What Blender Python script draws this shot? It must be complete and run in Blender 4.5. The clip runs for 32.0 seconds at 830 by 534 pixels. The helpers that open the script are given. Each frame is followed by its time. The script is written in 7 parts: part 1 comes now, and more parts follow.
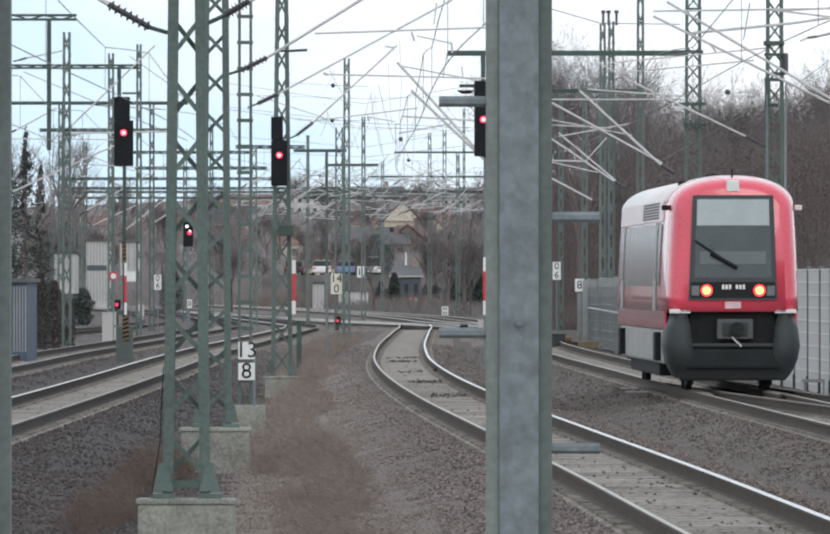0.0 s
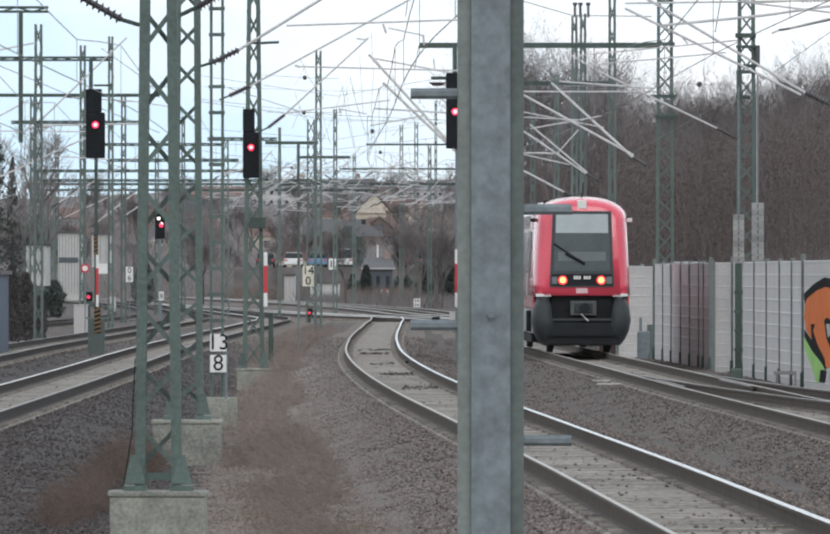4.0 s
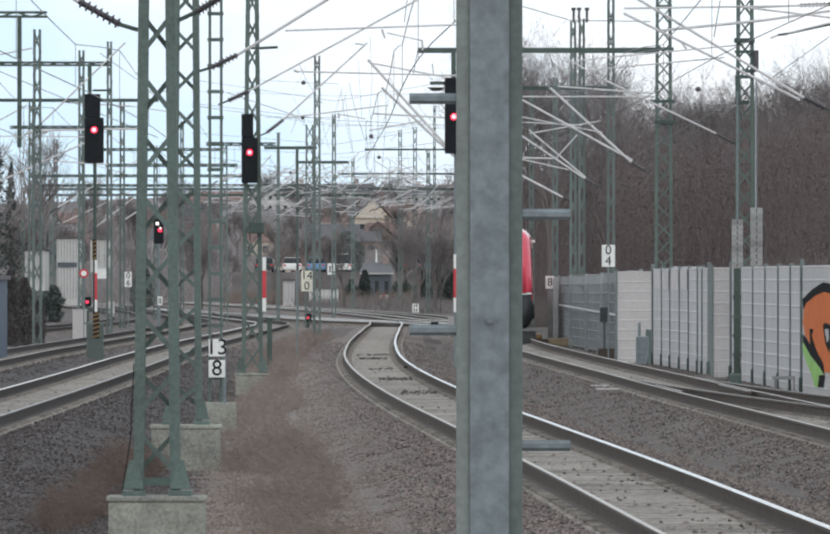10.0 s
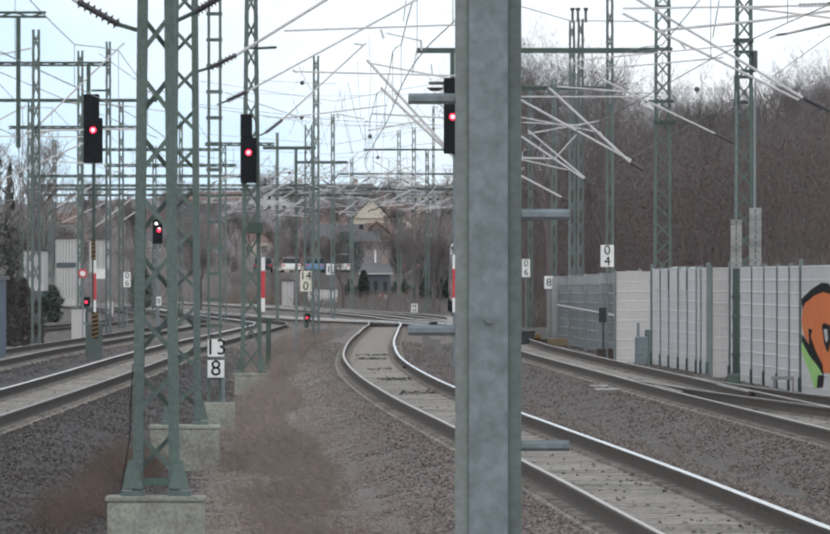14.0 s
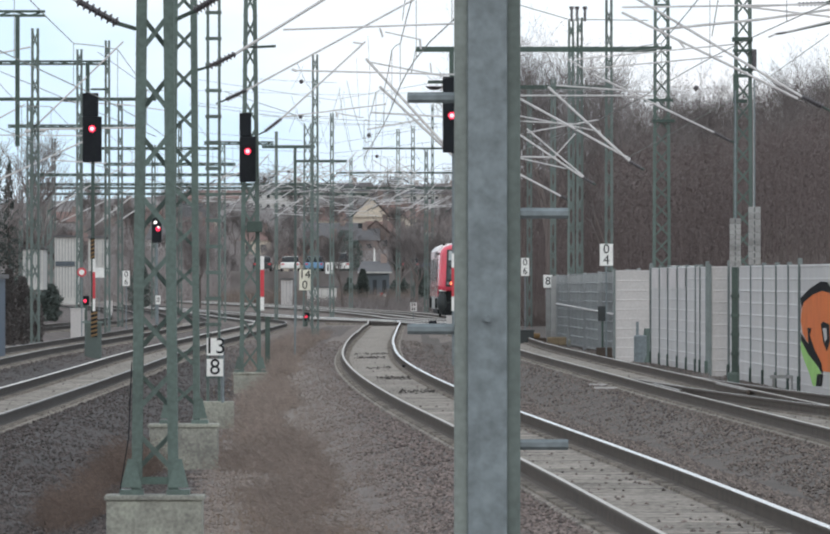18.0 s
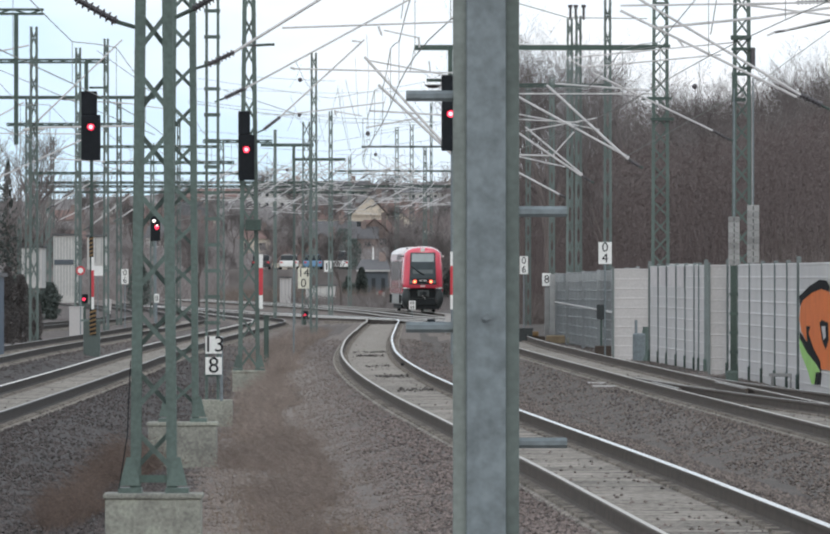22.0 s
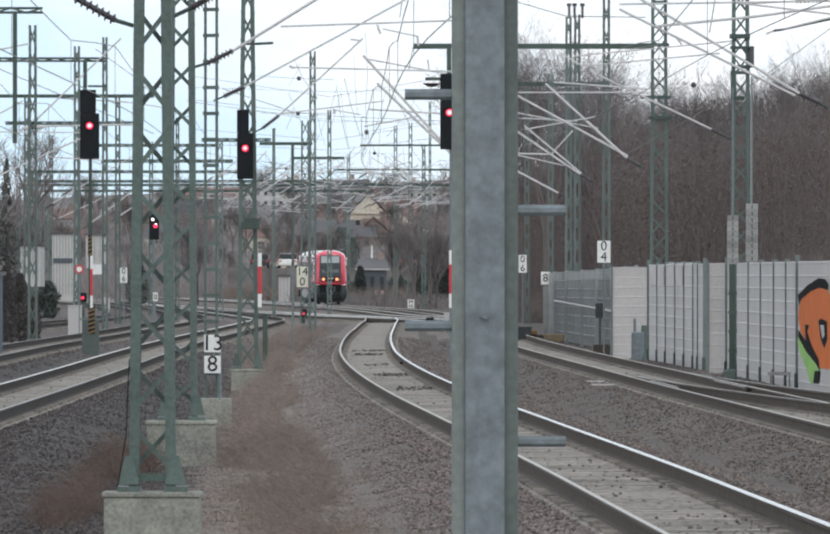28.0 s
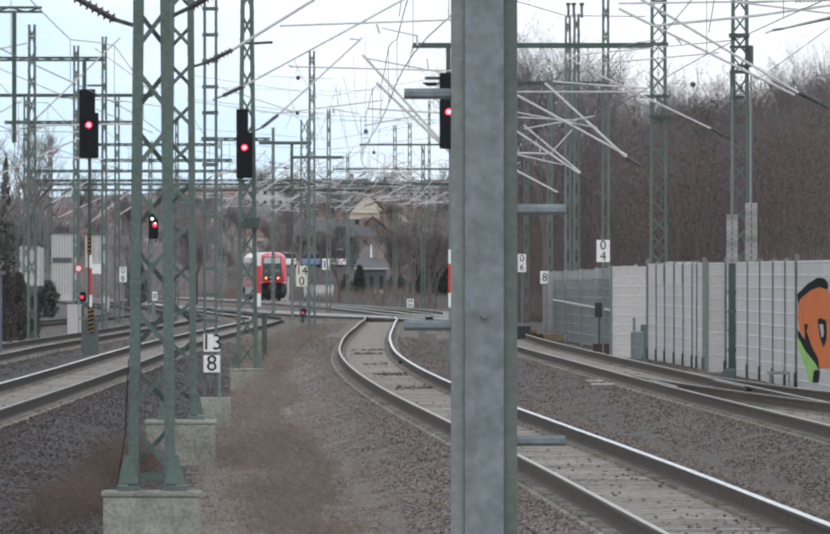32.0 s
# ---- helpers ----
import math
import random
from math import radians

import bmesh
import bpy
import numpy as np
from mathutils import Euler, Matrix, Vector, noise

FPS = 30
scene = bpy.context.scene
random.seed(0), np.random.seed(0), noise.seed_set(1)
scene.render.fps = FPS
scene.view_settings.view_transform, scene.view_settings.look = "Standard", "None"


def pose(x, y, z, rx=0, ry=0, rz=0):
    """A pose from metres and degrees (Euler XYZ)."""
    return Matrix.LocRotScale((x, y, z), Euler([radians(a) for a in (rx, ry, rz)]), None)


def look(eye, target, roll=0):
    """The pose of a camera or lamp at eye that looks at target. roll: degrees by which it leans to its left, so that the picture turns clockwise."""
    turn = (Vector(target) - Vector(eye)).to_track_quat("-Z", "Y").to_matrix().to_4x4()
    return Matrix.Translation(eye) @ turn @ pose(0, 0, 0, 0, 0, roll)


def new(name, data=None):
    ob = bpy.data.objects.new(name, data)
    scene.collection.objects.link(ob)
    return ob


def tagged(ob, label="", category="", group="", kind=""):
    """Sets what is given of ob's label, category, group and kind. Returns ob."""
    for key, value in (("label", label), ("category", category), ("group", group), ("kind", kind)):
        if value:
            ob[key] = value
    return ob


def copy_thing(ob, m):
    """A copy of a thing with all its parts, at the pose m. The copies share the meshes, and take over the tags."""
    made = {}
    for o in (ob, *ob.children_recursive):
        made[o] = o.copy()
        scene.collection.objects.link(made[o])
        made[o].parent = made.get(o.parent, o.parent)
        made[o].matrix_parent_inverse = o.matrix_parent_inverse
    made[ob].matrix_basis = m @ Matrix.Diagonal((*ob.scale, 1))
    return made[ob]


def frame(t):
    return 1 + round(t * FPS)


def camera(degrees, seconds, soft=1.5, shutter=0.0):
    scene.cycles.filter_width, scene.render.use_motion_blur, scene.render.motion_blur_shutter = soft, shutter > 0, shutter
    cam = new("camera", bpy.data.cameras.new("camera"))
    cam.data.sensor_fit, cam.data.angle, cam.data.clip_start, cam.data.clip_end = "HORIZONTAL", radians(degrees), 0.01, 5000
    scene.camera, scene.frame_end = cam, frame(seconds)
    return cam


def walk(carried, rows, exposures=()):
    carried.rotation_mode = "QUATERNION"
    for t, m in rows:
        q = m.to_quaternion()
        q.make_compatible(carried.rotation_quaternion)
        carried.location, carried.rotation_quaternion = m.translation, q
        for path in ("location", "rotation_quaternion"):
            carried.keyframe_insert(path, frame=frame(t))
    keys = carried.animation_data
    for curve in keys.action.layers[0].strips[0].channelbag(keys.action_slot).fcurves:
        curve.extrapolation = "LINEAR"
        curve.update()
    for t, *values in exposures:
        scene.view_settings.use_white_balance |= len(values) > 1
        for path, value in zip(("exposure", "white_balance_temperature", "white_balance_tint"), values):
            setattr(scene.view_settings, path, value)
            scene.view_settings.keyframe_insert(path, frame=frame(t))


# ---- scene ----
# Station: a long-lens camera stands over the rails and looks along a railway yard. z = 0 is the rail top.
cam = camera(4.0826, 32.0, soft=2.1)
walk(cam, [
    (0, pose(0, 0, 2.07, 90.0712, 0, 0.1425)),
    (0.1, pose(0, 0, 2.07, 90.0807, 0, 0.1453)),
    (0.2, pose(0, 0, 2.07, 90.0792, 0, 0.1396)),
    (0.3, pose(0, 0, 2.07, 90.0714, 0, 0.0833)),
    (0.4, pose(0, 0, 2.07, 90.0573, 0, 0.0102)),
    (0.5, pose(0, 0, 2.07, 90.0489, 0, -0.0933)),
    (0.6, pose(0, 0, 2.07, 90.0456, 0, -0.1388)),
    (0.7, pose(0, 0, 2.07, 90.0339, 0, -0.0854)),
    (0.8, pose(0, 0, 2.07, 90.0247, 0, -0.0573)),
    (0.9, pose(0, 0, 2.07, 90.0195, 0, -0.0375)),
    (1, pose(0, 0, 2.07, 90.0140, 0, -0.0230)),
    (1.1, pose(0, 0, 2.07, 90.0109, 0, -0.0122)),
    (1.2, pose(0, 0, 2.07, 90.0078, 0, -0.0039)),
    (1.3, pose(0, 0, 2.07, 90.0052, 0, 0.0018)),
    (1.4, pose(0, 0, 2.07, 90.0026, 0, 0.0018)),
    (1.5, pose(0, 0, 2.07, 89.9990, 0, 0.0010)),
    (1.6, pose(0, 0, 2.07, 89.9974, 0, -0.0039)),
    (1.7, pose(0, 0, 2.07, 89.9974, 0, 0.0156)),
    (1.8, pose(0, 0, 2.07, 89.9961, 0, 0.0328)),
    (1.9, pose(0, 0, 2.07, 89.9974, 0, 0.0495)),
    (2, pose(0, 0, 2.07, 89.9974, 0, 0.0648)),
    (2.1, pose(0, 0, 2.07, 89.9987, 0, 0.0721)),
    (2.2, pose(0, 0, 2.07, 89.9987, 0, 0.0469)),
    (2.3, pose(0, 0, 2.07, 89.9987, 0, 0.0443)),
    (2.4, pose(0, 0, 2.07, 90.0000, 0, 0.0469)),
    (2.5, pose(0, 0, 2.07, 90.0025, 0, 0.0513)),
    (2.6, pose(0, 0, 2.07, 90.0039, 0, 0.0521)),
    (2.7, pose(0, 0, 2.07, 90.0052, 0, 0.0547)),
    (2.8, pose(0, 0, 2.07, 90.0091, 0, 0.0521)),
    (2.9, pose(0, 0, 2.07, 90.0104, 0, 0.0547)),
    (3, pose(0, 0, 2.07, 90.0140, 0, 0.0438)),
    (3.1, pose(0, 0, 2.07, 90.0182, 0, 0.0328)),
    (3.2, pose(0, 0, 2.07, 90.0234, 0, 0.0271)),
    (3.3, pose(0, 0, 2.07, 90.0247, 0, 0.0188)),
    (3.4, pose(0, 0, 2.07, 90.0273, 0, 0.0156)),
    (3.5, pose(0, 0, 2.07, 90.0284, 0, 0.0115)),
    (5.5, pose(0, 0, 2.07, 90.0473, 0, -0.0023)),
    (6, pose(0, 0, 2.07, 90.0480, 0, -0.0023)),
    (6.5, pose(0, 0, 2.07, 90.0503, 0, -0.0023)),
    (7, pose(0, 0, 2.07, 90.0517, 0, -0.0029)),
    (7.5, pose(0, 0, 2.07, 90.0533, 0, -0.0025)),
    (8, pose(0, 0, 2.07, 90.0547, 0, -0.0025)),
    (8.5, pose(0, 0, 2.07, 90.0560, 0, -0.0015)),
    (9, pose(0, 0, 2.07, 90.0570, 0, -0.0018)),
    (9.5, pose(0, 0, 2.07, 90.0573, 0, -0.0018)),
    (10, pose(0, 0, 2.07, 90.0573, 0, -0.0029)),
    (10.5, pose(0, 0, 2.07, 90.0573, 0, -0.0034)),
    (11, pose(0, 0, 2.07, 90.0573, 0, -0.0047)),
    (11.5, pose(0, 0, 2.07, 90.0573, 0, -0.0060)),
    (12, pose(0, 0, 2.07, 90.0570, 0, -0.0070)),
    (12.5, pose(0, 0, 2.07, 90.0570, 0, -0.0065)),
    (13, pose(0, 0, 2.07, 90.0570, 0, -0.0065)),
    (13.5, pose(0, 0, 2.07, 90.0579, 0, -0.0065)),
    (14, pose(0, 0, 2.07, 90.0579, 0, -0.0083)),
    (14.5, pose(0, 0, 2.07, 90.0583, 0, -0.0090)),
    (16.5, pose(0, 0, 2.07, 90.0523, 0, -0.0110)),
    (17, pose(0, 0, 2.07, 90.0520, 0, -0.0117)),
    (17.5, pose(0, 0, 2.07, 90.0515, 0, -0.0128)),
    (18, pose(0, 0, 2.07, 90.0520, 0, -0.0128)),
    (18.5, pose(0, 0, 2.07, 90.0513, 0, -0.0127)),
    (19, pose(0, 0, 2.07, 90.0505, 0, -0.0128)),
    (19.5, pose(0, 0, 2.07, 90.0478, 0, -0.0148)),
    (20, pose(0, 0, 2.07, 90.0465, 0, -0.0166)),
    (20.5, pose(0, 0, 2.07, 90.0457, 0, -0.0175)),
    (21, pose(0, 0, 2.07, 90.0457, 0, -0.0181)),
    (21.5, pose(0, 0, 2.07, 90.0450, 0, -0.0185)),
    (22, pose(0, 0, 2.07, 90.0435, 0, -0.0190)),
    (22.5, pose(0, 0, 2.07, 90.0430, 0, -0.0190)),
    (23, pose(0, 0, 2.07, 90.0430, 0, -0.0198)),
    (23.5, pose(0, 0, 2.07, 90.0429, 0, -0.0201)),
    (24, pose(0, 0, 2.07, 90.0407, 0, -0.0215)),
    (24.5, pose(0, 0, 2.07, 90.0397, 0, -0.0220)),
    (25, pose(0, 0, 2.07, 90.0384, 0, -0.0230)),
    (25.5, pose(0, 0, 2.07, 90.0389, 0, -0.0230)),
    (27.5, pose(0, 0, 2.07, 90.0371, 0, -0.0244)),
    (28, pose(0, 0, 2.07, 90.0367, 0, -0.0251)),
    (28.5, pose(0, 0, 2.07, 90.0359, 0, -0.0261)),
    (29, pose(0, 0, 2.07, 90.0345, 0, -0.0268)),
    (29.5, pose(0, 0, 2.07, 90.0337, 0, -0.0270)),
    (30, pose(0, 0, 2.07, 90.0333, 0, -0.0270)),
    (30.5, pose(0, 0, 2.07, 90.0333, 0, -0.0270)),
    (31, pose(0, 0, 2.07, 90.0333, 0, -0.0271)),
    (31.5, pose(0, 0, 2.07, 90.0333, 0, -0.0280)),
    (32, pose(0, 0, 2.07, 90.0333, 0, -0.0285)),
])

# ---------------------------------------------------------------- light
world = bpy.data.worlds.new("sky")
scene.world = world
world.use_nodes = True
wn, wl = world.node_tree.nodes, world.node_tree.links
wn.clear()
sky = wn.new("ShaderNodeTexSky")
sky.sky_type, sky.sun_disc = "NISHITA", False
sky.sun_elevation, sky.sun_rotation = radians(32), radians(200)
sky.air_density, sky.dust_density = 1.0, 2.0
wback, wout = wn.new("ShaderNodeBackground"), wn.new("ShaderNodeOutputWorld")
cloud = wn.new("ShaderNodeTexNoise")
cloud.inputs["Scale"].default_value, cloud.inputs["Detail"].default_value = 14.0, 5.0
wcoord, wmap = wn.new("ShaderNodeTexCoord"), wn.new("ShaderNodeMapping")
wmap.inputs["Scale"].default_value = (1, 1, 3.0)
cramp = wn.new("ShaderNodeValToRGB")
cramp.color_ramp.elements[0].position, cramp.color_ramp.elements[1].position = 0.36, 0.54
cramp.color_ramp.elements[0].color, cramp.color_ramp.elements[1].color = (7.2, 9.2, 10.7, 1), (10.1, 10.35, 10.8, 1)
wmix = wn.new("ShaderNodeMixRGB")
wmix.inputs[0].default_value = 0.88
wl.new(wcoord.outputs["Generated"], wmap.inputs["Vector"])
wl.new(wmap.outputs["Vector"], cloud.inputs["Vector"])
wl.new(cloud.outputs["Fac"], cramp.inputs["Fac"])
wl.new(cramp.outputs["Color"], wmix.inputs[2])
wl.new(sky.outputs["Color"], wmix.inputs[1])
wl.new(wmix.outputs["Color"], wback.inputs["Color"])
wback.inputs["Strength"].default_value = 0.116
wl.new(wback.outputs["Background"], wout.inputs["Surface"])
sun = new("sun", bpy.data.lights.new("sun", "SUN"))
sun.data.energy, sun.data.angle, sun.data.color = 0.5, radians(25), (1.0, 0.96, 0.9)
sun.matrix_basis = look((60, -120, 90), (0, 150, 0))
scene.view_settings.exposure = 0.0

# ---------------------------------------------------------------- materials
def mat(name, color, rough=0.7, metal=0.0, grain=8.0, vary=0.25, fine=60.0, bump=0.15, spread=0.0, tint=None, world_space=False):
    """Procedural surface: stains at one scale, grain at a finer one, relief, and a shift from piece to piece."""
    m = bpy.data.materials.new(name)
    m.use_nodes = True
    n, l = m.node_tree.nodes, m.node_tree.links
    b = n["Principled BSDF"]
    b.inputs["Roughness"].default_value, b.inputs["Metallic"].default_value = rough, metal
    co = n.new("ShaderNodeNewGeometry" if world_space else "ShaderNodeTexCoord")
    where = co.outputs["Position" if world_space else "Object"]
    big, small = n.new("ShaderNodeTexNoise"), n.new("ShaderNodeTexNoise")
    big.inputs["Scale"].default_value, big.inputs["Detail"].default_value = grain, 4.0
    small.inputs["Scale"].default_value, small.inputs["Detail"].default_value = fine, 2.0
    add = n.new("ShaderNodeMath")
    add.operation = "ADD"
    mix = n.new("ShaderNodeMixRGB")
    if not spread:
        color = [c * (1 + 0.7 * vary) for c in color]
        tint = [c * (1 + 0.7 * vary) for c in tint] if tint else None
    lo = [max(0.0, c * (1 - vary)) for c in color]
    hi = [min(1.0, c * (1 + vary)) for c in (tint or color)]
    mix.inputs[1].default_value, mix.inputs[2].default_value = (*lo, 1), (*hi, 1)
    scale = n.new("ShaderNodeMath")
    scale.operation, scale.inputs[1].default_value = "MULTIPLY_ADD", 0.5
    scale.inputs[2].default_value = 0.0
    l.new(where, big.inputs["Vector"])
    l.new(where, small.inputs["Vector"])
    l.new(big.outputs["Fac"], add.inputs[0])
    l.new(small.outputs["Fac"], add.inputs[1])
    l.new(add.outputs[0], scale.inputs[0])
    last = scale
    if spread:
        info, sp = n.new("ShaderNodeObjectInfo"), n.new("ShaderNodeMath")
        sp.operation, sp.inputs[1].default_value = "MULTIPLY_ADD", spread
        l.new(info.outputs["Random"], sp.inputs[0])
        l.new(scale.outputs[0], sp.inputs[2])
        last = sp
        scale.inputs[2].default_value = -spread / 2
    ramp = n.new("ShaderNodeMapRange")
    ramp.inputs["From Min"].default_value, ramp.inputs["From Max"].default_value = 0.33, 0.67
    l.new(last.outputs[0], ramp.inputs["Value"])
    l.new(ramp.outputs["Result"], mix.inputs[0])
    l.new(mix.outputs[0], b.inputs["Base Color"])
    if bump:
        bp = n.new("ShaderNodeBump")
        bp.inputs["Strength"].default_value, bp.inputs["Distance"].default_value = bump, 0.02
        l.new(small.outputs["Fac"], bp.inputs["Height"])
        l.new(bp.outputs["Normal"], b.inputs["Normal"])
    return m


def glow(name, color, strength):
    m = mat(name, color, 0.3, bump=0)
    b = m.node_tree.nodes["Principled BSDF"]
    b.inputs["Emission Color"].default_value, b.inputs["Emission Strength"].default_value = (*color, 1), strength
    return m


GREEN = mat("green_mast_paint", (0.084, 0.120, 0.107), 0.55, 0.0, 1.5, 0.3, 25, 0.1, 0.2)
# Paler green: distance haze put into far masts' colour; also pale signal base paint.
HAZEPALE = mat("haze_pale_green_paint", (0.115, 0.148, 0.138), 0.65, 0.0, 1.5, 0.3, 25, 0.1, 0.3)
DARKGREEN = mat("dark_green_paint", (0.05, 0.08, 0.068), 0.6, 0.0, 2, 0.3, 25, 0.1, 0.2)
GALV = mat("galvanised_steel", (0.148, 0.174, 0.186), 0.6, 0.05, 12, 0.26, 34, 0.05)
# One steel: its right flange's shade and left flange's light are set as colour.
SHADEGALV = mat("shaded_greenish_flange", (0.102, 0.125, 0.117), 0.65, 0.1, 4, 0.2, 40, 0.05)
LITGALV = mat("lit_galvanised_flange", (0.175, 0.20, 0.188), 0.6, 0.05, 4, 0.2, 40, 0.05)
TUBE = mat("aluminium_tube", (0.52, 0.51, 0.51), 0.5, 0.2, 3, 0.2, 40, 0.0)
WIRE = mat("copper_wire", (0.16, 0.17, 0.16), 0.5, 0.4, 3, 0.2, 40, 0.0)
INSUL = mat("brown_insulator", (0.05, 0.045, 0.05), 0.35, 0.0, 6, 0.3, 40, 0.0)
CONC = mat("weathered_concrete", (0.24, 0.234, 0.214), 0.9, 0, 2.5, 0.3, 30, 0.3, 0.15, (0.29, 0.295, 0.25))
SLEEP = mat("sleeper_concrete", (0.215, 0.190, 0.164), 0.9, 0, 0.9, 0.6, 14, 0.3, 0.12, (0.225, 0.20, 0.175), True)
BALLAST = mat("ballast_gravel", (0.063, 0.051, 0.047), 0.95, 0, 0.35, 0.35, 14, 0.9, 0.0, (0.090, 0.073, 0.066))
STONE = mat("ballast_stone", (0.096, 0.078, 0.073), 0.9, 0, 3, 0.48, 30, 0.3, 0.0, (0.134, 0.108, 0.099))
isl = STONE.node_tree.nodes.new("ShaderNodeNewGeometry")
for nd in list(STONE.node_tree.nodes):
    if nd.bl_idname == "ShaderNodeMapRange":
        STONE.node_tree.links.new(isl.outputs["Random Per Island"], nd.inputs["Value"])
        nd.inputs["From Min"].default_value, nd.inputs["From Max"].default_value = 0.0, 1.0


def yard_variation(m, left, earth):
    """Darker ballast on the outer side, bare pale earth along the middle strip of the yard."""
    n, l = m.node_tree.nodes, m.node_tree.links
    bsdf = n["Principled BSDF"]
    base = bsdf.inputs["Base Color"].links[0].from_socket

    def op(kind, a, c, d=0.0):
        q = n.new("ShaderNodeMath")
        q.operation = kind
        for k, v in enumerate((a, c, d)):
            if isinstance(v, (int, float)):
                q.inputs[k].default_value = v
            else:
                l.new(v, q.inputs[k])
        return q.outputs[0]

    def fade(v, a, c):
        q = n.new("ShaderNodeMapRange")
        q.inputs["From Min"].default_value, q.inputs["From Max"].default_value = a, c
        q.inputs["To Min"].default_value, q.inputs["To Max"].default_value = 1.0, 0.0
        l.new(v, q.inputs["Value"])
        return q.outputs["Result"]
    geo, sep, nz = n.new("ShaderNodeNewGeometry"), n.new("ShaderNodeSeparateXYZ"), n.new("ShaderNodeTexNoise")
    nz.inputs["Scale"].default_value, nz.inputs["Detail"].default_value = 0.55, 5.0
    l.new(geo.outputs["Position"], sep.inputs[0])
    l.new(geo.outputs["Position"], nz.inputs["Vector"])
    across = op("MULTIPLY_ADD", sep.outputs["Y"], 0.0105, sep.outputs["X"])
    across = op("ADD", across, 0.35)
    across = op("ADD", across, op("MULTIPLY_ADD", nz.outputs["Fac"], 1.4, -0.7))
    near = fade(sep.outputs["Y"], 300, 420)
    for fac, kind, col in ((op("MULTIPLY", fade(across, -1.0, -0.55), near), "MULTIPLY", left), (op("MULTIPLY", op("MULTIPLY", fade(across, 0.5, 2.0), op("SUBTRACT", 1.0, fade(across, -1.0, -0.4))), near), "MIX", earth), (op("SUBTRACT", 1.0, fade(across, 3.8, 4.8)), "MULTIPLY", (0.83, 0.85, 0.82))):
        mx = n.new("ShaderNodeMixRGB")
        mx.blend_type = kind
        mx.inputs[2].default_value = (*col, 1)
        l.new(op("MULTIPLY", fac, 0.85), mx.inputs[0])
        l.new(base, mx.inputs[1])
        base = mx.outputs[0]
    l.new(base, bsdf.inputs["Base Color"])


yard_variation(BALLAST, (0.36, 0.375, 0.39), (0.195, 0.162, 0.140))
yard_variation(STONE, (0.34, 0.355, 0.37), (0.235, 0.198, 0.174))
RUSTBED = mat("rust_stained_ballast", (0.105, 0.086, 0.074), 0.95, 0, 0.35, 0.35, 14, 0.9, 0.0, (0.14, 0.115, 0.10))
RUST = mat("rusty_rail_side", (0.060, 0.046, 0.037), 0.85, 0.1, 2, 0.35, 40, 0.3)
DARKRUST = mat("dark_rail_side", (0.036, 0.030, 0.027), 0.85, 0.1, 2, 0.35, 40, 0.3)
RAILTOP = mat("polished_rail_head", (0.56, 0.55, 0.54), 0.26, 1.0, 1, 0.12, 30, 0.0)
# Sky glint on the worn heads is put into this pale colour.
RAILGLINT = mat("glinting_worn_rail_head", (0.60, 0.57, 0.54), 0.5, 0.3, 1, 0.15, 30, 0.0)
RAILHALF = mat("worn_rail_head", (0.36, 0.33, 0.295), 0.42, 0.8, 1, 0.2, 30, 0.0)
RAILDULL = mat("dull_rail_head", (0.30, 0.29, 0.28), 0.55, 0.6, 1, 0.2, 30, 0.0)
WHITE = mat("white_enamel", (0.72, 0.72, 0.70), 0.45, 0, 3, 0.1, 30, 0.0)
CREAM = mat("yellowed_enamel", (0.62, 0.60, 0.50), 0.5, 0, 3, 0.15, 30, 0.0)
BLACK = mat("black_paint", (0.012, 0.014, 0.017), 0.55, 0, 3, 0.3, 30, 0.05)
BLACK.node_tree.nodes["Principled BSDF"].inputs["Specular IOR Level"].default_value = 0.12
RED = mat("red_enamel", (0.50, 0.035, 0.05), 0.45, 0, 3, 0.15, 30, 0.0)
YELLOW = mat("yellow_paint", (0.155, 0.092, 0.035), 0.6, 0, 3, 0.2, 30, 0.0)
TRAINRED = mat("train_red_lacquer", (0.68, 0.062, 0.105), 0.25, 0, 0.8, 0.10, 30, 0.0, 0, (0.74, 0.080, 0.125))
TRAINRED.node_tree.nodes["Principled BSDF"].inputs["Coat Weight"].default_value = 0.8
TRAINRED.node_tree.nodes["Principled BSDF"].inputs["Coat Roughness"].default_value = 0.06
TRAINGREY = mat("train_grey_plastic", (0.026, 0.031, 0.032), 0.6, 0, 1.2, 0.3, 30, 0.05)
TRAINDARK = mat("train_black_grime", (0.008, 0.010, 0.011), 0.85, 0, 2, 0.5, 30, 0.2)
SKIRT = mat("train_grey_skirt", (0.27, 0.27, 0.26), 0.5, 0, 1.5, 0.35, 20, 0.05)
# Sky reflected in the red upper side is put into this pale pink.
SIDESHEEN = mat("train_side_sky_sheen", (0.66, 0.52, 0.53), 0.25, 0, 2, 0.12, 30, 0.0)
DOORGREY = mat("train_light_grey_panel", (0.22, 0.215, 0.215), 0.35, 0, 1.5, 0.2, 30, 0.0)
ROOFGREY = mat("train_roof_light_grey", (0.74, 0.70, 0.69), 0.4, 0, 2, 0.15, 30, 0.0)
SIDEGLASS = mat("train_side_glass", (0.035, 0.030, 0.033), 0.16, 0.0, 1.5, 0.35, 30, 0.0)
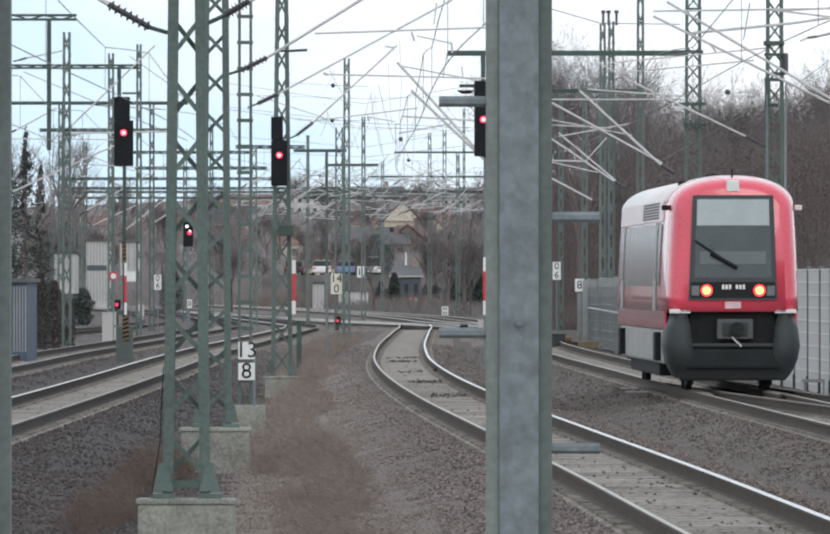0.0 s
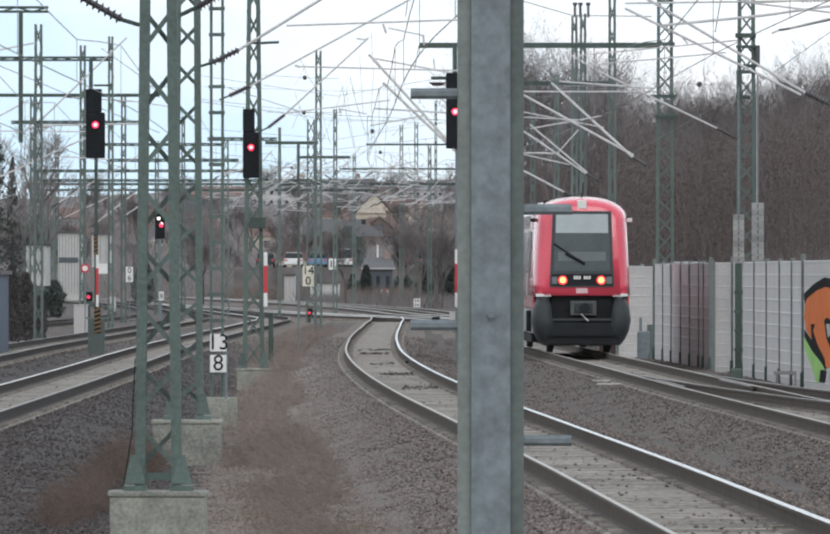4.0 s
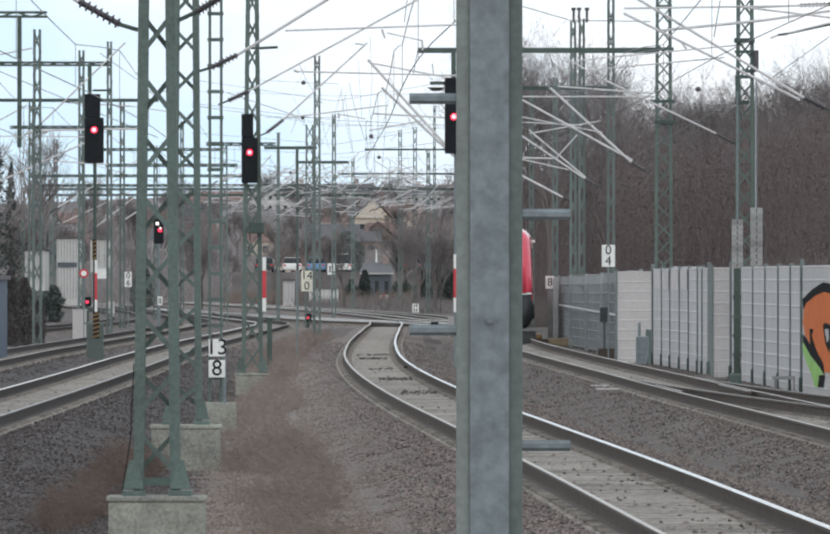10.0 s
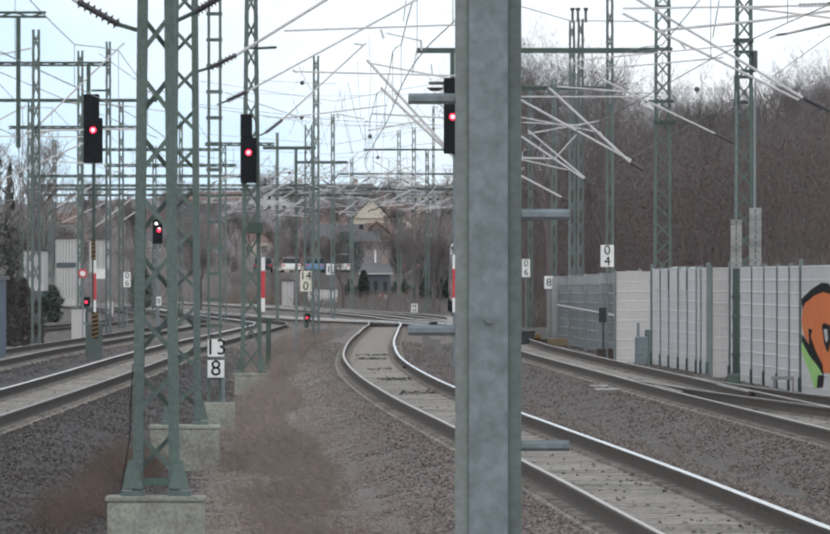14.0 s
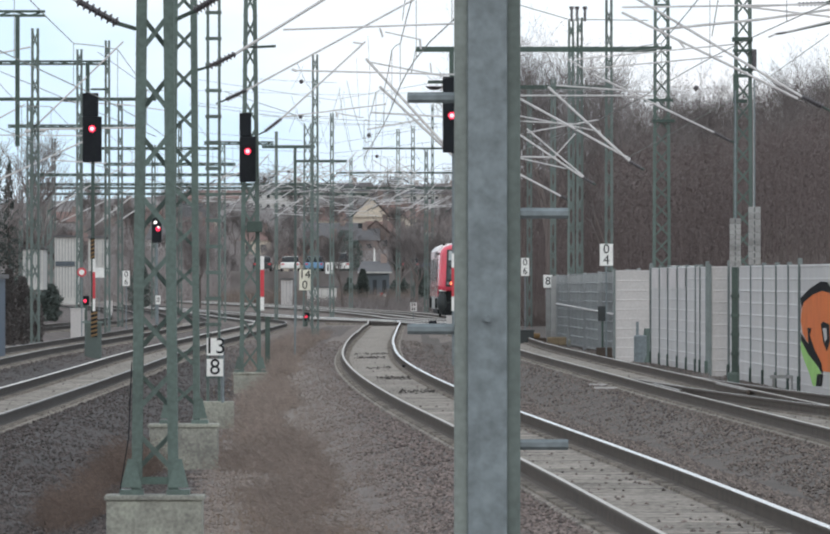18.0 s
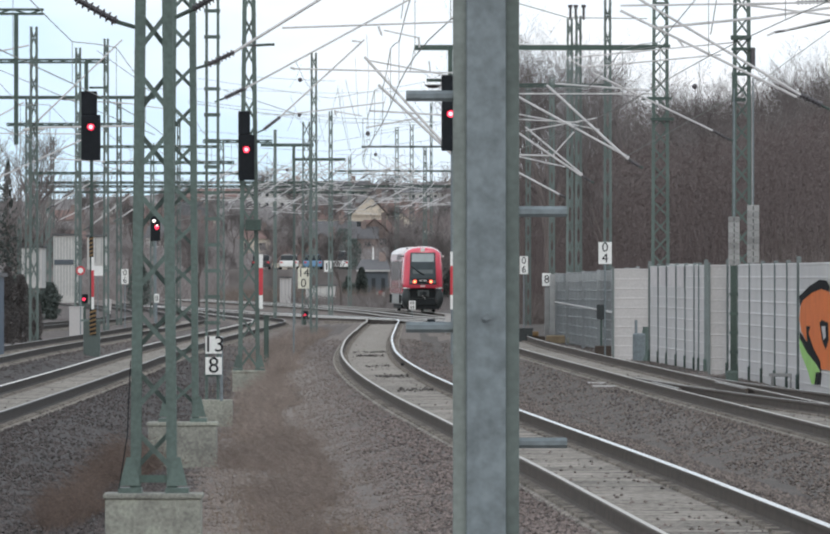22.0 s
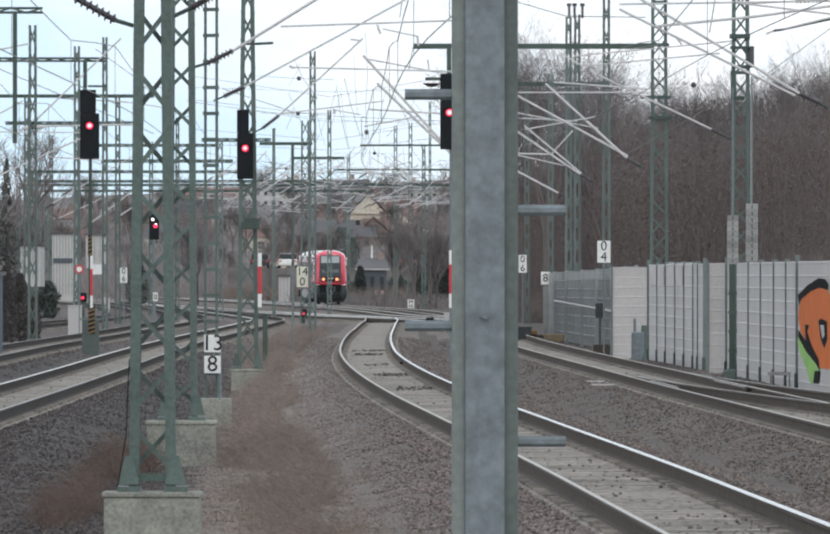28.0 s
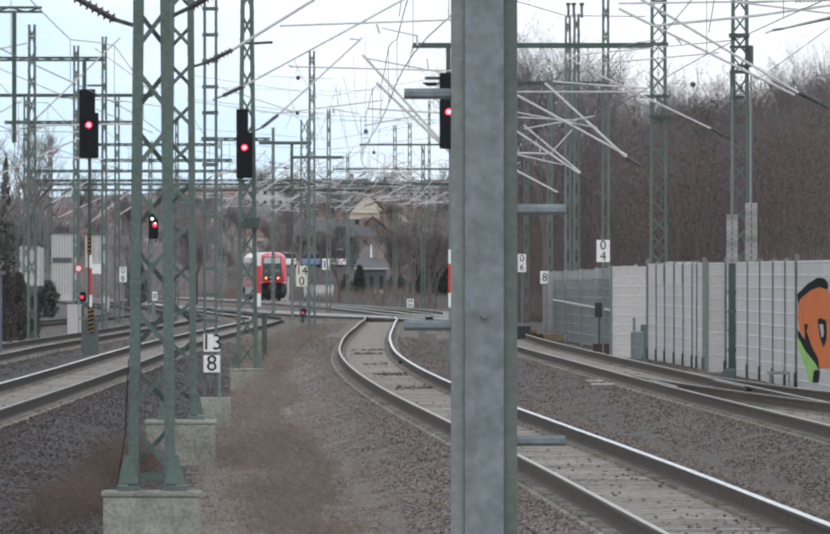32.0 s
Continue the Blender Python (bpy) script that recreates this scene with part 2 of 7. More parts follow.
SIDEGLASS.node_tree.nodes["Principled BSDF"].inputs["Specular IOR Level"].default_value = 0.3
SCREEN = mat("windscreen_glass", (0.075, 0.092, 0.10), 0.12, 0.0, 1.5, 0.2, 30, 0.0)
BLIND = mat("pale_sun_blind", (0.42, 0.47, 0.48), 0.6, 0, 2, 0.12, 30, 0.0)
COUPLERGREY = mat("coupler_grey", (0.062, 0.070, 0.070), 0.6, 0, 3, 0.3, 30, 0.1)
DASHPALE = mat("cab_pale_dash", (0.13, 0.15, 0.155), 0.5, 0, 2, 0.15, 30, 0.0)
DASH = mat("cab_dark_panel", (0.03, 0.036, 0.042), 0.4, 0, 2, 0.2, 30, 0.0)
TAIL = glow("red_tail_light", (1.0, 0.035, 0.045), 1.6)
TAILCORE = glow("tail_light_core", (1.0, 0.40, 0.14), 2.0)
SIGRED = glow("red_signal_light", (1.0, 0.03, 0.085), 1.4)
SIGCORE = glow("signal_light_core", (1.0, 0.42, 0.46), 1.5)
SIGWHITE = glow("white_signal_light", (1.0, 0.9, 0.85), 1.6)
BARRIER = mat("barrier_light_grey", (0.49, 0.470, 0.462), 0.6, 0.0, 0.5, 0.12, 20, 0.05, 0.1)
MESH = mat("wire_mesh_grey", (0.30, 0.315, 0.32), 0.6, 0.3, 1, 0.2, 20, 0.05, 0.2)
ORANGE = mat("orange_spray_paint", (0.60, 0.145, 0.03), 0.7, 0, 2, 0.15, 30, 0.0)
LIME = mat("lime_spray_paint", (0.24, 0.46, 0.10), 0.7, 0, 2, 0.2, 30, 0.0)
SPRAYBLACK = mat("black_spray_paint", (0.012, 0.012, 0.013), 1.0, 0, 2, 0.3, 20, 0.0)
SPRAYBLACK.node_tree.nodes["Principled BSDF"].inputs["Specular IOR Level"].default_value = 0.1
ORANGE.node_tree.nodes["Principled BSDF"].inputs["Specular IOR Level"].default_value = 0.15
PINK = mat("faded_pink_spray", (0.50, 0.465, 0.458), 0.7, 0, 2, 0.2, 30, 0.0)
BARK = mat("brown_bark", (0.125, 0.105, 0.098), 0.95, 0, 1.5, 0.35, 25, 0.2, 0.5)
# Far twigs: brown lifted towards grey, distance haze put into the colour.
TWIG = mat("brown_twigs", (0.184, 0.164, 0.160), 0.95, 0, 0.3, 0.35, 6, 0.0, 0.5)
BROWNWEED = mat("dark_brown_weeds", (0.112, 0.083, 0.069), 0.95, 0, 1.6, 0.45, 9, 0.0, 0.1, (0.15, 0.110, 0.092))
HEDGE = mat("dark_hedge_twigs", (0.095, 0.086, 0.084), 0.95, 0, 1.6, 0.45, 9, 0.0, 0.1)
DRY = mat("dry_brown_weeds", (0.165, 0.129, 0.113), 0.95, 0, 1.6, 0.45, 9, 0.0, 0.1, (0.24, 0.198, 0.174))
STRAW = mat("pale_dry_grass", (0.22, 0.17, 0.135), 0.95, 0, 0.8, 0.4, 9, 0.0, 0.2)
BRUSH = mat("red_brown_brushwood", (0.082, 0.062, 0.059), 0.95, 0, 0.22, 0.3, 1.1, 0.0, 0.0, (0.105, 0.086, 0.083), True)
BANKTWIG = mat("grey_brown_crown_twigs", (0.135, 0.118, 0.115), 0.95, 0, 0.3, 0.35, 6, 0.0, 0.35)
# Hillside and evergreens are lightened in colour to hold the haze.
HILL = mat("winter_hillside", (0.112, 0.096, 0.093), 0.95, 0, 0.03, 0.4, 0.5, 0.3, 0.0, (0.15, 0.138, 0.134))
EVERGREEN = mat("evergreen_foliage", (0.078, 0.096, 0.088), 0.9, 0, 0.4, 0.4, 6, 0.0, 0.4)
STRAWP = mat("weathered_timber", (0.22, 0.17, 0.11), 0.9, 0, 3, 0.3, 30, 0.2)
TILE = mat("red_brown_roof_tiles", (0.165, 0.105, 0.092), 0.85, 0, 0.3, 0.3, 4, 0.2, 0.5)
# Dark roofs raised a little: haze again mixed into the colour.
SLATE = mat("dark_grey_roof", (0.098, 0.096, 0.100), 0.8, 0, 0.3, 0.3, 4, 0.2, 0.4)
PLASTERW = mat("pale_house_plaster", (0.52, 0.51, 0.49), 0.85, 0, 0.3, 0.15, 4, 0.1, 0.4)
PLASTERY = mat("sand_coloured_plaster", (0.60, 0.53, 0.44), 0.85, 0, 0.3, 0.15, 4, 0.1, 0.2)
BRICK = mat("reddish_house_wall", (0.27, 0.21, 0.19), 0.85, 0, 0.3, 0.2, 4, 0.1, 0.4)
PANE = mat("house_window_glass", (0.03, 0.035, 0.04), 0.15, 0, 1, 0.2, 10, 0.0)
DARKWALL = mat("dark_blue_grey_wall", (0.07, 0.085, 0.10), 0.6, 0, 0.6, 0.2, 8, 0.1)
BLUE = mat("blue_tarpaulin", (0.12, 0.24, 0.38), 0.6, 0, 1, 0.2, 10, 0.0)
BLUEGREY = mat("blue_grey_sheet", (0.075, 0.11, 0.165), 0.6, 0, 0.6, 0.2, 8, 0.1, 0.2)

# ---------------------------------------------------------------- mesh helpers
def thing(name, at, label, category, group="", kind=""):
    ob = new(name)
    ob.empty_display_size = 0.2
    ob.location = at
    return tagged(ob, label, category, group, kind)


def finish(name, bm, material, parent=None, label="", smooth=False):
    me = bpy.data.meshes.new(name)
    bm.to_mesh(me)
    bm.free()
    for m in (material if isinstance(material, (list, tuple)) else (material,)):
        me.materials.append(m)
    if smooth:
        me.polygons.foreach_set("use_smooth", [True] * len(me.polygons))
    ob = new(name, me)
    ob.parent = parent
    return tagged(ob, label)


def part(name, bm, material, parent, label="", smooth=False):
    return finish(name, bm, material, parent, label, smooth)


def shared(name, me, parent, at, rz=0.0):
    ob = new(name, me)
    ob.parent = parent
    ob.location = at
    ob.rotation_euler = (0, 0, rz)
    return ob


def box(bm, x0, x1, y0, y1, z0, z1, bevel=0.0, mi=0):
    r = bmesh.ops.create_cube(bm, size=1.0)
    for v in r["verts"]:
        v.co = Vector(((x0 + x1) / 2 + v.co.x * (x1 - x0), (y0 + y1) / 2 + v.co.y * (y1 - y0), (z0 + z1) / 2 + v.co.z * (z1 - z0)))
    faces = {f for v in r["verts"] for f in v.link_faces}
    for f in faces:
        f.material_index = mi
    if bevel:
        edges = list({e for v in r["verts"] for e in v.link_edges})
        bmesh.ops.bevel(bm, geom=edges, offset=bevel, segments=2, affect="EDGES", profile=0.6)
    return bm


def B(*a, **k):
    return box(bmesh.new(), *a, **k)


def rod(bm, a, b, r, n=6, r2=None, mi=0):
    """A round or flat-sided bar from a to b."""
    a, b = Vector(a), Vector(b)
    axis = b - a
    q = axis.to_track_quat("Z", "Y").to_matrix()
    r2 = r if r2 is None else r2
    rings = []
    for c, rr in ((a, r), (b, r2)):
        rings.append([bm.verts.new(c + q @ Vector((math.cos(2 * math.pi * (i + 0.5) / n) * rr, math.sin(2 * math.pi * (i + 0.5) / n) * rr, 0))) for i in range(n)])
    for i in range(n):
        f = bm.faces.new((rings[0][i], rings[0][(i + 1) % n], rings[1][(i + 1) % n], rings[1][i]))
        f.material_index = mi
    bm.faces.new(rings[0][::-1]).material_index = mi
    bm.faces.new(rings[1]).material_index = mi
    return bm


def R(*a, **k):
    return rod(bmesh.new(), *a, **k)


def angle_bar(a, b, w, t, sx, sy):
    """An L-section leg from a to b, its flanges pointing to the mast's inside."""
    bm = bmesh.new()
    pts = [(0, 0), (w, 0), (w, t), (t, t), (t, w), (0, w)]
    rings = [[bm.verts.new((c[0] + px * sx, c[1] + py * sy, c[2])) for px, py in pts] for c in (a, b)]
    for i in range(6):
        bm.faces.new((rings[0][i], rings[0][(i + 1) % 6], rings[1][(i + 1) % 6], rings[1][i]))
    bm.faces.new(rings[0][::-1])
    bm.faces.new(rings[1])
    bmesh.ops.recalc_face_normals(bm, faces=bm.faces)
    return bm


def flat_bar(bm, a, b, w, t):
    """A flat strip from a to b, w wide in its plane and t thick along y or x."""
    a, b = Vector(a), Vector(b)
    ax = (b - a).normalized()
    nrm = Vector((0, 1, 0)) if abs(ax.x) > abs(ax.y) or abs(ax.y) < 1e-6 else Vector((1, 0, 0))
    side = ax.cross(nrm).normalized() * (w / 2)
    nn = nrm * (t / 2)
    vs = [bm.verts.new(p + s * side + k * nn) for p in (a, b) for s, k in ((-1, -1), (1, -1), (1, 1), (-1, 1))]
    for q in ((0, 1, 2, 3), (7, 6, 5, 4), (0, 4, 5, 1), (1, 5, 6, 2), (2, 6, 7, 3), (3, 7, 4, 0)):
        bm.faces.new([vs[i] for i in q])
    return bm


def text(name, words, size, at, material, parent, depth=0.004):
    """Lettering that stands upright and faces the platform end (towards -y)."""
    cu = bpy.data.curves.new(name, "FONT")
    cu.body, cu.size, cu.align_x, cu.align_y, cu.extrude = words, size, "CENTER", "CENTER", depth
    tmp = bpy.data.objects.new(name, cu)
    scene.collection.objects.link(tmp)
    me = bpy.data.meshes.new_from_object(tmp)
    bpy.data.objects.remove(tmp)
    me.materials.clear()
    me.materials.append(material)
    ob = new(name, me)
    ob.parent = parent
    ob.location, ob.rotation_euler = at, (radians(90), 0, 0)
    return ob


def curve_through(points):
    """Smooth line through (along, across) points: returns across(along)."""
    ys, xs = np.array([p[0] for p in points], float), np.array([p[1] for p in points], float)
    h, s = np.diff(ys), np.diff(xs) / np.diff(ys)
    m = np.zeros(len(xs))
    m[0], m[-1] = s[0], s[-1]
    m[1:-1] = (s[:-1] * h[1:] + s[1:] * h[:-1]) / (h[:-1] + h[1:])

    def f(y):
        if y <= ys[0]:
            return xs[0] + m[0] * (y - ys[0])
        if y >= ys[-1]:
            return xs[-1] + m[-1] * (y - ys[-1])
        i = int(np.searchsorted(ys, y) - 1)
        t = (y - ys[i]) / h[i]
        return ((2 * t**3 - 3 * t**2 + 1) * xs[i] + (t**3 - 2 * t**2 + t) * h[i] * m[i]
                + (-2 * t**3 + 3 * t**2) * xs[i + 1] + (t**3 - t**2) * h[i] * m[i + 1])
    return f


# ---------------------------------------------------------------- plan of the tracks (along, across)
MAIN = curve_through([(60, 8.1), (160, 6.48), (220, 5.46), (261, 4.87), (293, 4.40), (328, 3.92), (368, 3.45), (450, 3.14), (560, 2.95), (630, 2.52), (662, 2.04), (694, 1.33), (744, 0.0), (795, -2.17), (872, -5.95), (978, -11.5), (1150, -22.0), (1400, -40)])
LOOP = curve_through([(40, 3.9), (100, 2.66), (122, 2.23), (166, 1.25), (203, 0.43), (262, -0.58), (310, -1.1), (360, -1.33), (485, -1.37), (565, -1.40), (592, -1.62), (614, -2.5), (642, -4.2), (680, -6.7), (746, -11.0)])
LEFT = curve_through([(60, -7.2), (130, -7.05), (176, -7.01), (236, -7.02), (260, -7.06), (305, -7.18), (350, -7.20), (385, -7.10), (440, -6.85), (500, -6.60), (540, -6.62), (576, -7.1), (620, -8.4), (760, -13.8), (1000, -23.5)])
FARLEFT = curve_through([(100, -12.8), (290, -11.25), (340, -11.3), (376, -11.1), (420, -10.85), (465, -10.65), (560, -10.7), (760, -16), (1000, -26)])
CROSS = curve_through([(400, 3.25), (470, 2.4), (530, 1.5), (577, -0.6), (616, -3.4), (680, -7.3), (746, -11.3), (900, -21)])
SIDING = curve_through([(520, 2.98), (560, 2.6), (600, 1.4), (646, -0.4), (700, -1.7), (753, -3.4), (872, -8.3), (978, -13.9), (1150, -24.5)])
THIRD = curve_through([(150, -24), (400, -17.5), (560, -15.5), (760, -19), (1000, -30)])


def barrier_x(y):
    return 13.1 - 0.0172 * y


def hill_height(x, y):
    t = min(1.0, max(0.0, (y - 1180) / 560.0))
    t = t * t * (3 - 2 * t)
    bank = 0.0
    if y > 425 and y < 1500:
        over = x - max(MAIN(y), barrier_x(y) - 4.5 if y < 640 else -999) - 6.5
        bank = 3.6 * min(1.0, max(0.0, over / 5.0)) * min(1.0, (y - 425) / 40.0) * min(1.0, max(0.0, (880 - y) / 120.0))
    return -0.5 + max(bank, 0) + 15.0 * t * (1.0 + 0.12 * math.sin(x * 0.031 + 1.0)) + 0.004 * max(0, y - 1900)


def ground_dip(y):
    t = min(1.0, max(0.0, (y - 480) / 220.0))
    return -0.19 * t * t * (3 - 2 * t) * min(1.0, max(0.0, (1150 - y) / 60.0))


def build_ground():
    ys = list(np.arange(-60, 90, 25.0)) + list(np.arange(90, 420, 2.0)) + list(np.arange(420, 1200, 12.0)) + list(np.arange(1200, 3400, 60.0))
    xs = [-900, -500, -250, -120, -60, -40] + list(np.arange(-30, -14, 1.0)) + list(np.arange(-14, 14, 0.35)) + list(np.arange(14, 30, 1.0)) + [40, 60, 120, 250, 500, 900]
    verts, faces = [], []
    for y in ys:
        tracks = [f(y) for f in (MAIN, LOOP, LEFT, FARLEFT, THIRD)]
        for x in xs:
            z = hill_height(x, y)
            if y < 1150 and abs(x) < 40 and z < -0.3:
                near = min(abs(x - t) for t in tracks)
                bed = min(1.0, max(0.0, (2.5 - near) / 1.0))
                z = -0.47 + 0.23 * bed
                if near < 0.82:
                    z = -0.28
                elif near < 1.5:
                    z = -0.225
                z += (0.004 if near < 1.3 else 0.035) * noise.noise((x * 1.3, y * 0.5, 0)) + (0.0 if near < 1.3 else 0.02) * noise.noise((x * 5, y * 2, 3))
            if y < 1150 and z < -0.1:
                z += ground_dip(y)
            verts.append((x, y, z))
    w = len(xs)
    for j in range(len(ys) - 1):
        for i in range(w - 1):
            a = j * w + i
            faces.append((a, a + 1, a + w + 1, a + w))
    me = bpy.data.meshes.new("ground")
    me.from_pydata(verts, [], faces)
    me.materials.append(BALLAST)
    me.materials.append(HILL)
    me.materials.append(RUSTBED)
    for p in me.polygons:
        c = p.center
        p.material_index = 1 if (c.y > 1150 or abs(c.x) > 40 or c.z > 0) else 0
        if p.material_index == 0 and c.y > 380 and min(abs(c.x - f(c.y)) for f in (MAIN, LOOP, LEFT, CROSS, SIDING)) < 1.6 or (p.material_index == 0 and 340 < c.y < 460 and MAIN(c.y) + 0.7 < c.x < barrier_x(c.y)):
            p.material_index = 2
        p.use_smooth = True
    tagged(new("ground", me), "grey ballast gravel and earth of a railway yard", "ground", kind="structure")


build_ground()

def dip(y):
    """The yard falls slightly in the distance."""
    t = min(1.0, max(0.0, (y - 480) / 220.0))
    return -0.19 * t * t * (3 - 2 * t)


RAIL = [(-0.075, -0.19), (0.075, -0.19), (0.075, -0.17), (0.012, -0.15), (0.012, -0.05), (0.036, -0.04), (0.036, -0.008), (0.026, 0.0), (-0.026, 0.0), (-0.036, -0.008), (-0.036, -0.04), (-0.012, -0.05), (-0.012, -0.15), (-0.075, -0.17)]


def rail(parent, line, y0, y1, off, step=2.0, head=None, side=None):
    bm = bmesh.new()
    n = max(2, int((y1 - y0) / step))
    last = None
    for i in range(n + 1):
        y = y0 + (y1 - y0) * i / n
        s = (line(y + 0.5) - line(y - 0.5))
        nx, ny = 1 / math.hypot(1, s), -s / math.hypot(1, s)
        ring = [bm.verts.new((line(y) + (off + px) * nx, y + (off + px) * ny, pz + dip(y))) for px, pz in RAIL]
        if last:
            for k in range(len(RAIL)):
                f = bm.faces.new((last[k], last[(k + 1) % len(RAIL)], ring[(k + 1) % len(RAIL)], ring[k]))
                # Far along, the head flanks turn bright too: glint set as colour.
                f.material_index = 1 if (k == 7 or (y > 440 and head and k in (5, 6, 8, 9)) or (head is RAILTOP and k in (6, 8)) or (head is RAILGLINT and k in (6, 8))) else 0
        else:
            bm.faces.new(ring[::-1])
        last = ring
    bm.faces.new(last)
    bmesh.ops.recalc_face_normals(bm, faces=bm.faces)
    return part("rail", bm, (side or RUST, head or RAILDULL), parent, "rusty steel rail with a polished head" if head else "rusty steel rail with a dull head")


def sleeper_mesh():
    bm = B(-0.99, 0.99, -0.15, 0.15, -0.40, -0.195, bevel=0.03)
    for s in (-1, 1):
        box(bm, s * 0.75 - 0.19, s * 0.75 + 0.19, -0.10, 0.10, -0.20, -0.165)
    me = bpy.data.meshes.new("sleeper")
    bm.to_mesh(me)
    bm.free()
    me.materials.append(SLEEP)
    return me


SLEEPER = sleeper_mesh()


def track(label, line, y0, y1, s0, s1, step=2.0):
    """A track: two rails, its sleepers between s0 and s1 as parts, the rest of them joined."""
    t = thing("track", (0, 0, 0), label, "track", "tracks of the yard", "structure")
    for off in (-0.75, 0.75):
        rail(t, line, y0, y1, off, step, RAILGLINT if line in (CROSS, SIDING) or (line is LEFT and off < 0) else RAILTOP if (line is LOOP and off > 0) else (RAILHALF if line in (LOOP, MAIN, CROSS) or (line is LEFT and off < 0) else None), DARKRUST if line in (LEFT, FARLEFT, THIRD) else None)
    verts, faces = [], []
    y = y0
    mv = [v.co.copy() for v in SLEEPER.vertices]
    mf = [tuple(p.vertices) for p in SLEEPER.polygons]
    while y < min(y1, 620):
        slope = line(y + 0.5) - line(y - 0.5)
        if s0 <= y < s1:
            shared("sleeper", SLEEPER, t, (line(y), y, dip(y)), -math.atan(slope))
        else:
            k = len(verts)
            verts += [(v.x + line(y), v.y + y - v.x * slope, v.z + dip(y)) for v in mv]
            faces += [tuple(i + k for i in f) for f in mf]
        y += 0.6
    if verts:
        me = bpy.data.meshes.new("far_sleepers")
        me.from_pydata(verts, [], faces)
        me.materials.append(SLEEP)
        ob = new("far_sleepers", me)
        ob.parent = t
        tagged(ob, "row of concrete sleepers", kind="stuff")
    return t


track("curved loop track with bright rails on concrete sleepers", LOOP, 55, 720, 95, 270)
track("main line track on concrete sleepers beside the noise barrier", MAIN, 60, 1350, 195, 340, 4.0)
track("left track with dark rusty rails on concrete sleepers", LEFT, 60, 980, 150, 270, 3.0)
track("far left track with rusty rails", FARLEFT, 100, 980, 300, 360, 4.0)
track("crossover track that joins the loop to the main line", CROSS, 405, 890, 560, 600, 4.0)
track("second track of the curve beyond the loop", SIDING, 524, 1140, 560, 580, 4.0)
track("outer left track in the distance", THIRD, 200, 980, 380, 400, 6.0)

# ---------------------------------------------------------------- lattice masts
def lattice_mast(x, y, z0, z1, w0, w1, dep, leg=0.075, pitch=0.55, label="", split=True, plinth=None, mtl=None, xbrace=True, battens=(), first=0.0, fill=1.0, flip=0):
    """A tapering lattice mast of four angle legs with crossed braces, on its plinth."""
    mtl = mtl or GREEN
    m = thing("lattice_mast", (x, y, z0), label or "grey-green painted steel lattice catenary mast", "mast", "catenary masts")
    hgt = z1 - z0
    n = max(2, int(round((hgt - first) / pitch)))

    def half(z):
        return (w0 + (w1 - w0) * z / hgt) / 2
    for sx in (-1, 1):
        for sy in (-1, 1):
            part("leg", angle_bar((sx * half(0), sy * dep / 2, 0), (sx * half(hgt), sy * dep / 2, hgt), leg, 0.012, -sx, -sy), mtl, m)
    bm = None if split else bmesh.new()
    for i in range(n):
        mid, ext = first + (hgt - first) * (i + 0.5) / n, (hgt - first) / n * fill / 2
        za, zb = mid - ext, mid + ext
        for sy in (-1, 1):
            yy = sy * (dep / 2 - 0.006)
            ways = ((-1, 1), (1, -1)) if (xbrace and sy == -1) else (((-1, 1),) if (i + flip + (sy > 0)) % 2 else ((1, -1),))
            for k, (s1, s2) in enumerate(ways):
                yk = yy + sy * -0.014 * k
                tgt = bmesh.new() if split else bm
                flat_bar(tgt, (s1 * half(za) * 0.94, yk, za), (s2 * half(zb) * 0.94, yk, zb), 0.045, 0.01)
                if split:
                    part("brace", tgt, mtl, m)
        for sx in (-1, 1):
            tgt = bmesh.new() if split else bm
            e = 1 if i % 2 else -1
            flat_bar(tgt, (sx * (half(za) - 0.008), e * dep * 0.47, za), (sx * (half(zb) - 0.008), -e * dep * 0.47, zb), 0.045, 0.01)
            if split:
                part("brace", tgt, mtl, m)
    for zb in battens:
        zz = zb - z0
        part("batten", B(-half(zz) - 0.01, half(zz) + 0.01, -dep / 2 - 0.012, -dep / 2 - 0.002, zz - 0.04, zz + 0.04), mtl, m)
    if not split:
        part("lattice", bm, mtl, m)
    if plinth:
        pw, pt, pb = plinth
        p = thing("mast_plinth", (x, y, 0), "weathered concrete mast foundation block", "foundation", "mast foundations")
        part("block", B(-pw / 2, pw / 2, -pw / 2, pw / 2, pb, pt - 0.05, bevel=0.02), CONC, p)
        part("cap", B(-pw / 2 - 0.02, pw / 2 + 0.02, -pw / 2 - 0.02, pw / 2 + 0.02, pt - 0.05, pt, bevel=0.015), CONC, p)
        for sx in (-1, 1):
            part("shoe", B(sx * w0 / 2 - 0.11, sx * w0 / 2 + 0.11, -dep / 2 - 0.06, dep / 2 + 0.06, pt, pt + 0.05), mtl, m).location = (0, 0, -z0)
            g = bmesh.new()
            vs = [g.verts.new(v) for v in ((sx * w0 / 2 - 0.10, -dep / 2 - 0.02, 0.05), (sx * w0 / 2 + 0.10, -dep / 2 - 0.02, 0.05), (sx * w0 / 2 + 0.035, -dep / 2 - 0.02, 0.32), (sx * w0 / 2 - 0.035, -dep / 2 - 0.02, 0.32))]
